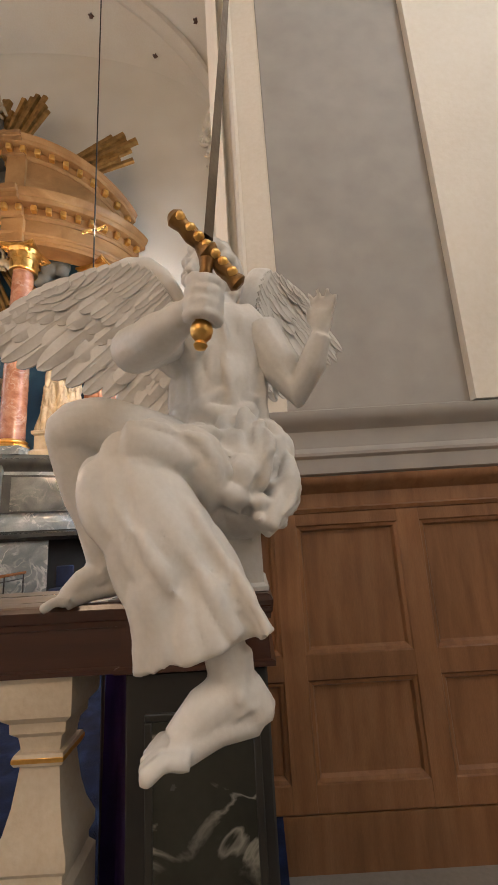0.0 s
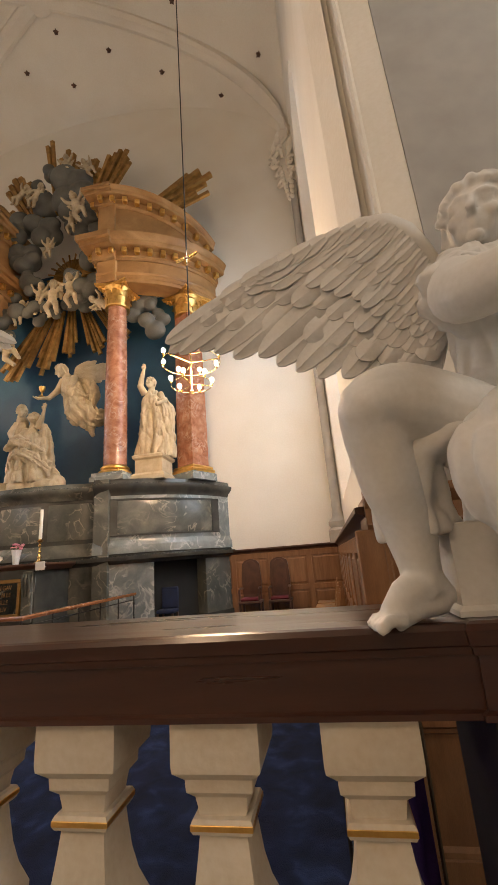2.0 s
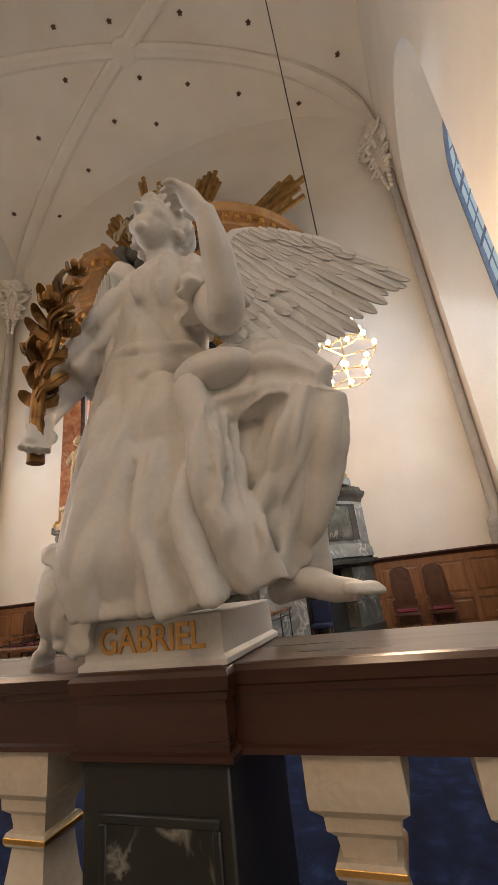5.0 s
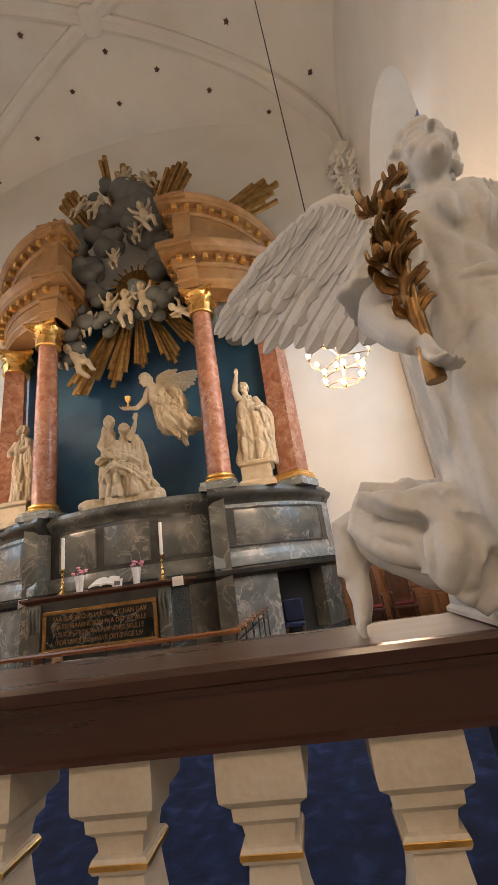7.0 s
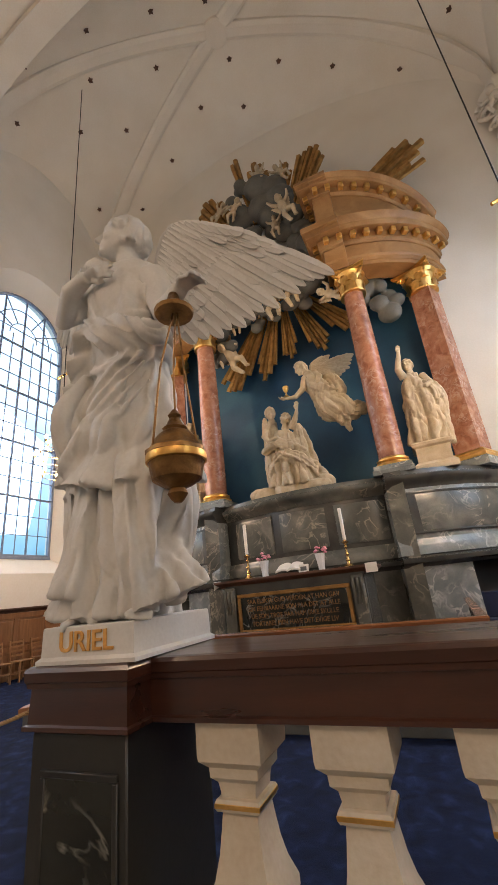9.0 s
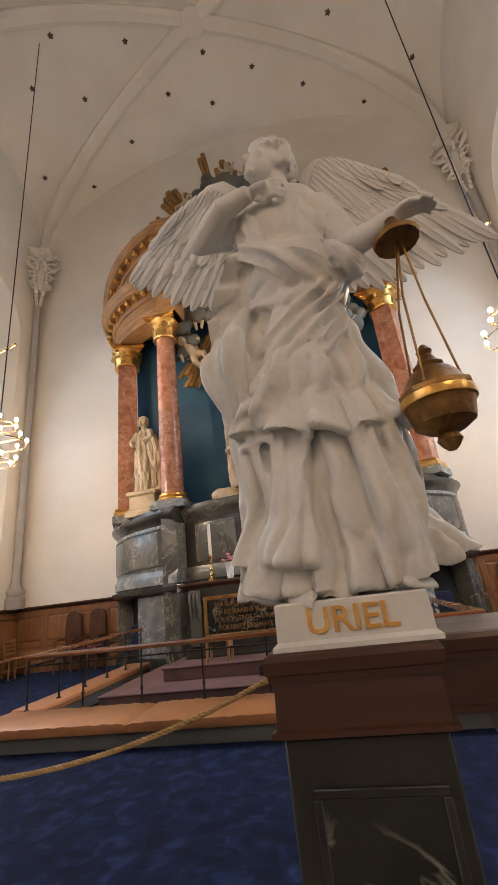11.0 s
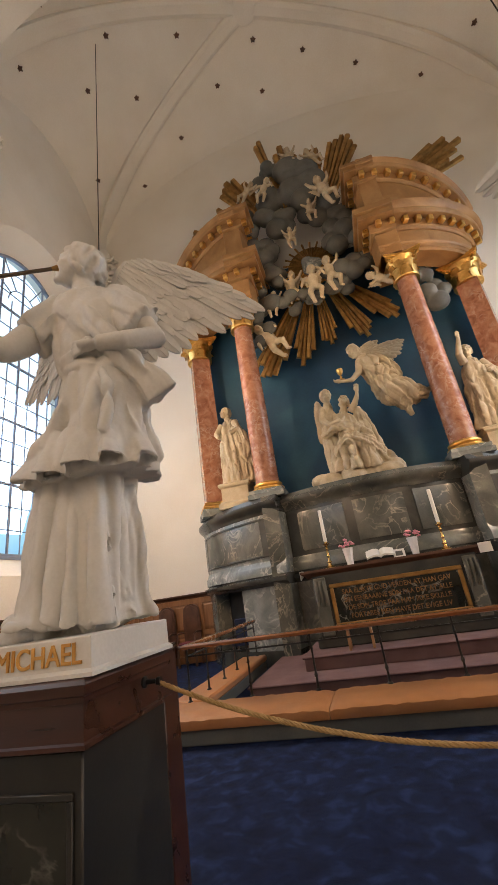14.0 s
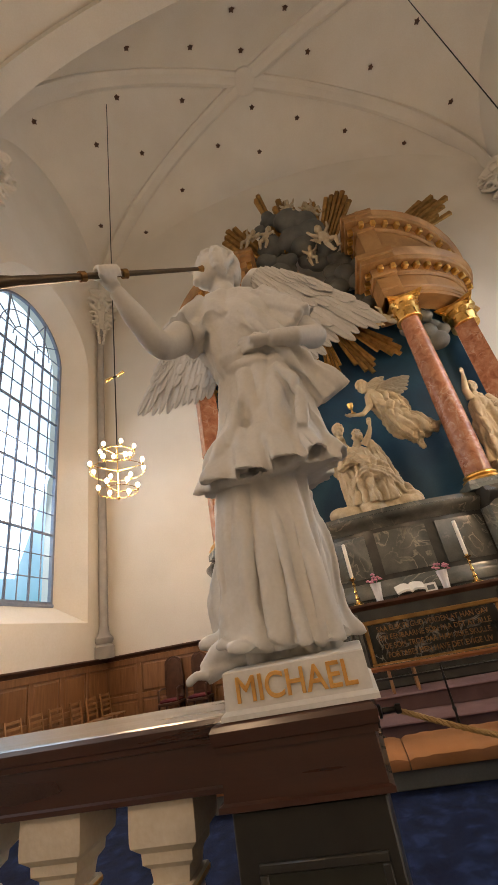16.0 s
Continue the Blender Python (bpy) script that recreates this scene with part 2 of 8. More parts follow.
LETTER_GOLD = surface("gold_leaf_letter", [(0.3, (0.60, 0.30, 0.07)), (0.7, (0.80, 0.48, 0.15))], 0.4, 0.5, 15, 4, 0, 0.1, 80)
# near-black colour that stands in for the shade inside the altar's doorways
DOORWAY_SHADE = surface("doorway_shade_black", [(0.3, g(0.012)), (0.7, g(0.022))], 0.9, 0, 3, 5, 0, 0.1, 40)
RED_CLOTH = surface("dark_red_upholstery", [(0.3, (0.10, 0.010, 0.018)), (0.7, (0.16, 0.022, 0.030))], 0.85, 0, 6, 5, 0, 0.2, 100)
BLUE_CLOTH = surface("dark_blue_upholstery", [(0.3, (0.008, 0.014, 0.045)), (0.7, (0.015, 0.026, 0.075))], 0.85, 0, 6, 5, 0, 0.2, 100)
PURPLE_CLOTH = surface("purple_cloth", [(0.3, (0.035, 0.012, 0.10)), (0.7, (0.06, 0.022, 0.16))], 0.85, 0, 3, 5, 0, 0.3, 90)
# window iron, its colour lifted to blue-grey to carry the daylight glare
LEAD = surface("glare_tinted_window_iron", [(0.3, (0.20, 0.24, 0.33)), (0.7, (0.28, 0.32, 0.42))], 0.6, 0.2, 8, 4, 0, 0.1, 60)


def glowing(name, colour, strength):
    m = bpy.data.materials.new(name)
    m.use_nodes = True
    b = m.node_tree.nodes["Principled BSDF"]
    b.inputs["Base Color"].default_value = (*colour, 1)
    b.inputs["Emission Color"].default_value = (*colour, 1)
    b.inputs["Emission Strength"].default_value = strength
    return m


BULB = glowing("lit_bulb", (1.0, 0.74, 0.46), 45.0)


def glass():
    m = bpy.data.materials.new("old_window_glass")
    m.use_nodes = True
    b = m.node_tree.nodes["Principled BSDF"]
    b.inputs["Base Color"].default_value = (0.93, 0.97, 1.0, 1)
    b.inputs["Transmission Weight"].default_value = 1.0
    b.inputs["Roughness"].default_value = 0.04
    b.inputs["IOR"].default_value = 1.02
    return m


GLASS = glass()
# outdoor daylight put into an emissive colour ramp, paler towards the top
m = bpy.data.materials.new("glowing_street_backdrop")
m.use_nodes = True
bt = m.node_tree
bb = bt.nodes["Principled BSDF"]
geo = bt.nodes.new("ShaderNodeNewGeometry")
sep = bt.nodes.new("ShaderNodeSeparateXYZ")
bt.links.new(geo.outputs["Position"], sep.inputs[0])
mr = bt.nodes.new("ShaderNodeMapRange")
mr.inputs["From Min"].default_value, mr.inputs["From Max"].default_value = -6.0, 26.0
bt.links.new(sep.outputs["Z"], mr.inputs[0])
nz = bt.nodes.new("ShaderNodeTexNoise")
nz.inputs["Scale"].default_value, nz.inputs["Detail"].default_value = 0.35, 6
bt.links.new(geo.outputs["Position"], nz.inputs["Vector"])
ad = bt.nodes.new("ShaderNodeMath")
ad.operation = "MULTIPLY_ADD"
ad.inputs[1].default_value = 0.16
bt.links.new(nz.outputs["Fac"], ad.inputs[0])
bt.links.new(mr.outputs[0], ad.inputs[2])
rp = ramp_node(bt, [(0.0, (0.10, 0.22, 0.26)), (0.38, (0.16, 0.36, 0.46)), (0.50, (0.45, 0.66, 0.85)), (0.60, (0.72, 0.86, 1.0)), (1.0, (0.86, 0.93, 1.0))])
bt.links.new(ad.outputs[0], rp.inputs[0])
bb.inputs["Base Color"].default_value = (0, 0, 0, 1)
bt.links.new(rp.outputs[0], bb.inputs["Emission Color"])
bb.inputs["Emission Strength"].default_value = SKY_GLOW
STREET = m


# ---- shape tools ----
class Shape:
    """Vertices and faces of one mesh."""

    def __init__(self):
        self.v, self.f = [], []
        self.cl = self

    def add(self, verts, faces, m=None):
        k = len(self.v)
        self.v += [tuple(m @ Vector(p)) if m else tuple(p) for p in verts]
        self.f += [tuple(i + k for i in f) for f in faces]
        return self

    def join(self, other, m=None):
        return self.add(other.v, other.f, m)

    def box(self, x0, y0, z0, x1, y1, z1, b=0.0, m=None):
        if b <= 0:
            vs = [(x, y, z) for z in (z0, z1) for y in (y0, y1) for x in (x0, x1)]
            return self.add(vs, [(0, 2, 3, 1), (4, 5, 7, 6), (0, 1, 5, 4), (2, 6, 7, 3), (0, 4, 6, 2), (1, 3, 7, 5)], m)
        b = min(b, 0.45 * min(x1 - x0, y1 - y0, z1 - z0))
        c, h = ((x0 + x1) / 2, (y0 + y1) / 2, (z0 + z1) / 2), ((x1 - x0) / 2, (y1 - y0) / 2, (z1 - z0) / 2)
        vs, at = [], {}
        for sx in (-1, 1):
            for sy in (-1, 1):
                for sz in (-1, 1):
                    s = (sx, sy, sz)
                    for ax in range(3):
                        at[s, ax] = len(vs)
                        vs.append(tuple(c[i] + s[i] * (h[i] - (0 if i == ax else b)) for i in range(3)))
        fs = []
        for ax in range(3):
            i, j = (ax + 1) % 3, (ax + 2) % 3
            for s in (-1, 1):
                q = []
                for a, e in ((-1, -1), (1, -1), (1, 1), (-1, 1)):
                    k = [0, 0, 0]
                    k[ax], k[i], k[j] = s, a, e
                    q.append(at[tuple(k), ax])
                fs.append(tuple(q if s > 0 else q[::-1]))
                for a in (-1, 1):      # edge chamfers between ax (s) and i (a)
                    k0, k1 = [0, 0, 0], [0, 0, 0]
                    k0[ax], k0[i], k0[j] = s, a, -1
                    k1[ax], k1[i], k1[j] = s, a, 1
                    q = [at[tuple(k0), ax], at[tuple(k0), i], at[tuple(k1), i], at[tuple(k1), ax]]
                    fs.append(tuple(q if s * a > 0 else q[::-1]))
        for sx in (-1, 1):
            for sy in (-1, 1):
                for sz in (-1, 1):
                    q = [at[(sx, sy, sz), a] for a in range(3)]
                    fs.append(tuple(q if sx * sy * sz > 0 else q[::-1]))
        return self.add(vs, fs, m)

    def loft(self, rings, close=True, caps=True, m=None):
        """Rings of equally many points, joined one to the next."""
        n = len(rings[0])
        vs = [p for r in rings for p in r]
        fs = []
        for i in range(len(rings) - 1):
            for j in range(n if close else n - 1):
                k = (j + 1) % n
                fs.append((i * n + j, i * n + k, (i + 1) * n + k, (i + 1) * n + j))
        if caps and close:
            fs.append(tuple(range(n))[::-1])
            fs.append(tuple((len(rings) - 1) * n + j for j in range(n)))
        return self.add(vs, fs, m)

    def lathe(self, profile, n=24, m=None, lobes=0, depth=0.0):
        rings = []
        for r, z in profile:
            rings.append([((r * (1 + depth * math.cos(lobes * 2 * math.pi * j / n))) * math.cos(2 * math.pi * j / n),
                           (r * (1 + depth * math.cos(lobes * 2 * math.pi * j / n))) * math.sin(2 * math.pi * j / n), z) for j in range(n)])
        return self.loft(rings, m=m)

    def square(self, profile, m=None, k=1.0):
        """Square-section turning: (half width, z)."""
        return self.loft([[(-r, -r * k, z), (r, -r * k, z), (r, r * k, z), (-r, r * k, z)] for r, z in profile], m=m)

    def tube(self, pts, radii, n=12, squash=1.0, m=None):
        pts = [Vector(p) for p in pts]
        if not isinstance(radii, (list, tuple)):
            radii = [radii] * len(pts)
        rings, up = [], Vector((0.13, 0.21, 0.97))
        for i, p in enumerate(pts):
            d = (pts[min(i + 1, len(pts) - 1)] - pts[max(i - 1, 0)]).normalized()
            a = up - d * up.dot(d)
            if a.length < 0.05:
                a = Vector((1, 0, 0)) - d * d.x
            a.normalize()
            up = a
            e = d.cross(a)
            rings.append([p + radii[i] * (math.cos(t) * e + squash * math.sin(t) * a) for t in [2 * math.pi * j / n for j in range(n)]])
        return self.loft(rings, m=m)

    def ball(self, c, r, n=16, k=10, m=None):
        if not isinstance(r, (list, tuple)):
            r = (r, r, r)
        rings = []
        for i in range(k + 1):
            a = math.pi * (0.02 + 0.96 * i / k) - math.pi / 2
            rings.append([(c[0] + r[0] * math.cos(a) * math.cos(2 * math.pi * j / n), c[1] + r[1] * math.cos(a) * math.sin(2 * math.pi * j / n), c[2] + r[2] * math.sin(a)) for j in range(n)])
        return self.loft(rings, m=m)

    def sweep(self, path, profile, m=None, ends=True):
        """A closed profile of (outward, z) along a plan line of (x, y); outward is to the right of the way."""
        rings = []
        for i, p in enumerate(path):
            a, c = path[max(i - 1, 0)], path[min(i + 1, len(path) - 1)]
            d1 = Vector((p[0] - a[0], p[1] - a[1]))
            d2 = Vector((c[0] - p[0], c[1] - p[1]))
            d1 = d1.normalized() if d1.length > 1e-6 else d2.normalized()
            d2 = d2.normalized() if d2.length > 1e-6 else d1
            t = (d1 + d2).normalized()
            s = 1 / max(0.5, t.dot(d1))
            nx, ny = t.y * s, -t.x * s
            rings.append([(p[0] + nx * o, p[1] + ny * o, z) for o, z in profile])
        return self.loft(rings, caps=ends, m=m)

    def prism(self, outline, z0, z1, m=None):
        n = len(outline)
        return self.loft([[(x, y, z0) for x, y in outline], [(x, y, z1) for x, y in outline]], m=m)

    def mesh(self, name, material, smooth=38):
        me = bpy.data.meshes.new(name)
        me.from_pydata([tuple(p) for p in self.v], [], self.f)
        me.materials.append(material)
        bm = bmesh.new()
        bm.from_mesh(me)
        bmesh.ops.recalc_face_normals(bm, faces=bm.faces)
        bm.to_mesh(me)
        bm.free()
        if smooth:
            me.shade_smooth()
            me.set_sharp_from_angle(angle=radians(smooth))
        return me


def thing(name, label, category, group="", at=(0, 0, 0), kind=""):
    ob = new(name)
    ob.location = at
    ob.empty_display_size = 0.2
    return tagged(ob, label, category, group, kind)


def part(name, shape, material, parent, label="", smooth=38):
    ob = new(name, shape.mesh(name, material, smooth))
    ob.parent = parent
    return tagged(ob, label)


def single(name, shape, material, label, category="", group="", kind="", smooth=38):
    return tagged(new(name, shape.mesh(name, material, smooth)), label, category, group, kind)


def same_part(name, mesh, parent, m):
    ob = new(name, mesh)
    ob.parent = parent
    ob.matrix_local = m
    return ob


# ---- the setting ----
def wall_with_window(name, x_face, x_out, label, depth=0.68, near=2.08):
    """A side wall with a round-arched window in a splayed reveal. x_face: chancel side, x_out: outer side."""
    s = 1 if x_out > x_face else -1
    xg = x_face + s * depth
    sh = Shape()
    spring, n = 10.2, 24
    half_in, half_g, sill_in, sill_g = 2.08, 1.55, 2.52, 3.02

    def opening(half, sill, x):
        pts = [(x, WY - half, sill)]
        pts += [(x, WY - half * math.cos(math.pi * i / n), spring + half * math.sin(math.pi * i / n)) for i in range(n + 1)]
        return pts + [(x, WY + half, sill)]

    inner, mid = opening(half_in, sill_in, x_face), opening(half_g, sill_g, xg)
    inner = [(x, WY + (y - WY) * (near / half_in if y < WY else 1.0), z) for x, y, z in inner]
    outer = opening(half_g + 0.25, sill_g - 0.2, x_out)
    sh.loft([inner, mid, outer], close=True, caps=False)
    for x, ring in ((x_face, inner), (x_out, outer)):
        border = []
        for _, y, z in ring:
            dy, dz = (y - WY), z - 8.0
            k = min((4.32 if dy < 0 else YB + 0.4 - WY) / max(abs(dy), 1e-6), (12.5 if dz > 0 else 8.0) / max(abs(dz), 1e-6))
            border.append((x, WY + dy * k, 8.0 + dz * k))
        sh.loft([ring, border], close=True, caps=False)
        n_ = len(border)
        for i in range(n_):     # corners of the wall's sheet
            p, q = border[i], border[(i + 1) % n_]
            on_p = min(abs(p[1] - (WY - 4.32)), abs(p[1] - (YB + 0.4))) < 1e-4
            on_q = min(abs(q[1] - (WY - 4.32)), abs(q[1] - (YB + 0.4))) < 1e-4
            if on_p != on_q:
                sh.add([p, q, (x, p[1], q[2]) if on_p else (x, q[1], p[2])], [(0, 1, 2)])
    single(name, sh, PLASTER, label, kind="structure")
    # the window: frame, bars and panes
    win = thing("window_1" if s < 0 else "window_2", "tall round-arched leaded window with iron bars", "window", kind="structure")
    fr = Shape()
    ring = [(y, z) for _, y, z in opening(half_g, sill_g, 0)]
    ring_in = [(y, z) for _, y, z in opening(half_g - 0.07, sill_g + 0.09, 0)]
    for a, b in ((xg - 0.05, xg + 0.05),):
        fr.loft([[(a, y, z) for y, z in ring], [(a, y, z) for y, z in ring_in], [(b, y, z) for y, z in ring_in], [(b, y, z) for y, z in ring], [(a, y, z) for y, z in ring]], caps=False)
    part("window_frame", fr, LEAD, win)
    sl = Shape().box(xg - 0.09, WY - half_g, sill_g - 0.05, xg + 0.09, WY + half_g, sill_g + 0.03, 0.01)
    part("window_sill", sl, LEAD, win)
    g_half = half_g - 0.07

    def top_at(y):
        return spring + math.sqrt(max(0.0, g_half ** 2 - (y - WY) ** 2))

    cols, rowh = 8, 0.56
    wcol = 2 * g_half / cols
    for i in range(1, cols):
        y = WY - g_half + i * wcol
        t = 0.022 if i % 2 == 0 else 0.011
        part("mullion", Shape().box(xg - t, y - t, sill_g, xg + t, y + t, spring if i % 2 else top_at(y)), LEAD, win)
    r = 0
    z = sill_g + 0.09
    while z < spring - 0.1:
        z += rowh
        r += 1
        t = 0.026 if r % 3 == 0 else 0.011
        part("crossbar", Shape().box(xg - t, WY - g_half, z - t, xg + t, WY + g_half, z + t), LEAD, win)
    # fan of bars in the arch
    for i in range(1, 6):
        a = math.pi * i / 6
        p0, p1 = (xg, WY - 0.5 * math.cos(a), spring + 0.5 * math.sin(a)), (xg, WY - g_half * math.cos(a), spring + g_half * math.sin(a))
        part("glazing_bar", Shape().tube([p0, p1], 0.018, 6), LEAD, win)
    for rad in (0.5, 1.0):
        part("glazing_bar", Shape().tube([(xg, WY - rad * math.cos(math.pi * i / 16), spring + rad * math.sin(math.pi * i / 16)) for i in range(17)], 0.016, 6), LEAD, win)
    pane = Shape()
    gl = [(xg + s * 0.01, y, z) for y, z in ring_in]
    pane.add(gl + [(xg + s * 0.016, y, z) for _, y, z in gl], [tuple(range(len(gl))), tuple(range(len(gl), 2 * len(gl)))[::-1]])
    p = part("pane", pane, GLASS, win, smooth=0)
    p.visible_shadow = False
    return win


wall_with_window("wall_left", XL, XL - 1.2, "warm white plastered chancel wall with a deep window reveal")
wall_with_window("wall_right", XR, XR + 1.5, "warm white plastered chancel wall with a deep window reveal", 1.0, 1.66)
single("wall_back", Shape().box(XL - 1.2, YB, 0, XR + 1.6, YB + 0.6, 20.8), PLASTER, "warm white plastered wall behind the altar", kind="structure")
# glowing cards that stand in for street and sky outside the windows
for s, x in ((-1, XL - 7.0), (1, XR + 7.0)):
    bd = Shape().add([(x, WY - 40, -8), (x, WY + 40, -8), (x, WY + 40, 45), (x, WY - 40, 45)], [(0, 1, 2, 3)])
    single("backdrop", bd, STREET, "glowing card painted as overcast sky over a blurred street", kind="structure", smooth=0)

# floors
single("floor_chancel", Shape().box(XL - 0.2, 1.10, -0.5, 0.06, YB, 0.0).box(0.06, 2.52, -0.5, 6.0, YB, 0.0), CARPET, "mottled dark blue pile carpet", kind="structure")
single("floor_nave", Shape().box(XL - 0.9, -9.0, -0.6, 6.0, 1.10, -0.25).box(0.06, 1.10, -0.6, 6.0, 2.5, -0.25), NAVE_STONE, "worn grey stone nave floor", kind="structure")

# vault: four webs between diagonal ribs, and the bay before it
ZS, ZC = 13.9, 19.55
VY0, VY1 = 4.62, YB
VX0, VX1 = XL, XR
VCX, VCY = (VX0 + VX1) / 2, WY


def rise(u):
    return math.sqrt(max(0.0, 1 - (1 - u) ** 2))


def web_point(side, u, v, lift=0.0):
    zr = ZS + (ZC - ZS) * rise(u) ** 0.9
    if side in ("back", "front"):
        d = (VY1 - VCY) if side == "back" else (VY0 - VCY)
        x, y = VCX + v * (1 - u) * (VX1 - VX0) / 2, VCY + d * (1 - u)
        edge = 18.05
    else:
        d = (VX0 - VCX) if side == "left" else (VX1 - VCX)
        dy = (VY1 - VCY) if v > 0 else (VCY - VY0)
        x, y = VCX + d * (1 - u), VCY + v * (1 - u) * dy
        edge = 17.2
    ridge = edge + (ZC - edge) * math.sin(u * math.pi / 2)
    return (x, y, zr + (ridge - zr) * math.sqrt(max(0.0, 1 - v * v)) + lift)


vault = Shape()
for side in ("back", "front", "left", "right"):
    nu, nv = 24, 40
    rows = [[web_point(side, i / nu, -math.cos(math.pi * j / nv)) for j in range(nv + 1)] for i in range(nu + 1)]
    vault.loft(rows, close=False)
    # plastered fill between the web's wall edge and the wall's head
single("ceiling", vault, PLASTER, "warm white plastered cross-ribbed vault", kind="structure", smooth=30)
single("ceiling_cover", Shape().box(XL - 1.2, -9.0, 21.0, 6.0, YB + 0.6, 21.3), PLASTER, "plain upper ceiling over the vault", kind="structure")
for sx in (-1, 1):
    for sy in (-1, 1):
        pts = []
        for i in range(25):
            u = i / 24
            side = "back" if sy > 0 else "front"
            x, y, z = web_point(side, u, sx)
            pts.append((x, y, z))
        rb = Shape()
        rings = []
        dirv = Vector((-(pts[-1][1] - pts[0][1]), pts[-1][0] - pts[0][0], 0)).normalized()
        for p in pts:
            p = Vector(p)
            rings.append([p + dirv * 0.26 + Vector((0, 0, 0.1)), p + dirv * 0.24 - Vector((0, 0, 0.13)), p + dirv * 0.12 - Vector((0, 0, 0.20)),
                          p - dirv * 0.12 - Vector((0, 0, 0.20)), p - dirv * 0.24 - Vector((0, 0, 0.13)), p - dirv * 0.26 + Vector((0, 0, 0.1))])
        rb.loft(rings, caps=True)
        single("vault_rib", rb, PLASTER, "moulded white diagonal vault rib", kind="structure", smooth=25)
boss = Shape().lathe([(0.42, 0.1), (0.42, -0.16), (0.30, -0.20), (0.10, -0.22), (0.04, -0.21)], 24, Matrix.Translation((VCX, VCY, ZC - 0.02)))
single("vault_boss", boss, PLASTER, "round white boss at the crossing of the ribs", kind="structure")
dotm = Shape().lathe([(0.02, 0.06), (0.08, 0.04), (0.085, 0.0), (0.04, -0.04), (0.01, -0.05)], 10, lobes=5, depth=0.25).mesh("star", DARK_OAK)
stars = []
for side in ("back", "front"):
    stars += [(side, .04, -.74), (side, .04, .74), (side, .22, -.58), (side, .23, .58), (side, .29, .0), (side, .48, -.39), (side, .47, .42), (side, .71, .04)]
for side in ("left", "right"):
    stars += [(side, .09, -.72), (side, .09, .69), (side, .25, -.18), (side, .42, -.70), (side, .42, .36), (side, .69, -.22)]
for side, u, v in stars:
    ob = new("vault_star", dotm)
    ob.location = web_point(side, u, v, -0.02)
    tagged(ob, "small dark wooden star fixed to the vault", "ornament", "stars on the vault")

# transverse arch and the bay over the balustrade
ar = Shape()
ap = [(VCX - 7.6 * math.cos(math.pi * i / 32), 13.7 + 4.35 * math.sin(math.pi * i / 32)) for i in range(33)]
rings = []
for x, z in ap:
    rings.append([(x, 4.64, z + 0.4), (x, 4.64, z - 0.12), (x, 3.95, z - 0.12), (x, 3.95, z + 0.4)])
ar.loft(rings)
single("transverse_arch", ar, PLASTER, "broad white plastered arch across the chancel", kind="structure")
bay = Shape()
bp = [(VCX - 7.9 * math.cos(math.pi * i / 32), 13.6 + 4.6 * math.sin(math.pi * i / 32)) for i in range(33)]
bay.loft([[(x, 3.96, z) for x, z in bp], [(x, -9.0, z) for x, z in bp]], close=False)
single("ceiling_nave", bay, PLASTER, "plain white barrel vault", kind="structure")

# piers of the chancel arch, with a stepped corner, and the nave closed round the walk
for s in (1, -1):
    def X(v):
        return v if s > 0 else 2 * CX - v - 0.0
    pr = Shape().prism([(X(-0.20), 3.36), (X(-0.075), 2.93), (X(-0.06), 3.06), (X(0.0), 3.04), (X(0.008), 2.91), (X(0.018), 2.875), (X(0.04), 2.862), (X(0.065), 2.872), (X(0.08), 2.865), (X(0.29), 2.785), (X(0.29), 4.4), (X(-0.17), 4.4), (X(-0.17), 3.40)], 1.60, 17.5)
    single("arch_reveal", pr, PLASTER, "white plastered reveal beside the grey pier", kind="structure", smooth=0)
    pg = Shape().box(min(X(0.292), X(1.60)), 2.775, 1.60, max(X(0.292), X(1.60)), 4.4, 17.5)
    single("pier", pg, GREY_PLASTER, "tall smooth grey plastered pier", kind="structure")
    pw = Shape().box(min(X(1.602), X(4.6)), 2.70, 2.26, max(X(1.602), X(4.6)), 4.4, 17.5)
    single("wall_nave_front", pw, PLASTER, "white plastered nave wall beside the pier", kind="structure")
    lo = Shape().box(min(X(0.10), X(4.6)), 2.80, 0, max(X(0.10), X(4.6)), 4.4, 2.27)
    single("pier_base", lo, GREY_PLASTER, "grey plastered pier foot behind the panelling", kind="structure")
    md = Shape()
    prof = [(0.0, 1.78), (0.05, 1.80), (0.05, 1.90), (0.07, 1.92), (0.07, 1.94), (0.03, 1.98), (0.03, 2.10), (0.06, 2.13), (0.10, 2.16), (0.12, 2.20), (0.12, 2.23), (0.0, 2.27), (-0.1, 2.27), (-0.1, 1.78)]
    path = [(X(0.20), 3.3), (X(0.20), 2.79), (X(4.6), 2.79)]
    md.sweep(path if s > 0 else path[::-1], prof)
    single("trim", md, GREY_PLASTER, "grey moulded string course on the pier", kind="structure")
single("wall_nave_left", Shape().box(XL - 0.9, -9.0, 0, XL - 0.3, 2.75, 18.5), PLASTER, "plain white nave wall", kind="structure")
single("wall_nave_right", Shape().box(4.6, -9.0, 0, 5.2, 4.4, 18.5), PLASTER, "plain white nave wall", kind="structure")
single("wall_nave_back", Shape().box(XL - 0.9, -9.4, 0, 5.2, -9.0, 18.5), PLASTER, "plain white nave wall", kind="structure")
single("wall_outer_right", Shape().box(XR, 4.4, 12.6, XR + 0.4, 4.9, 20.8), PLASTER, "plain white wall head", kind="structure")


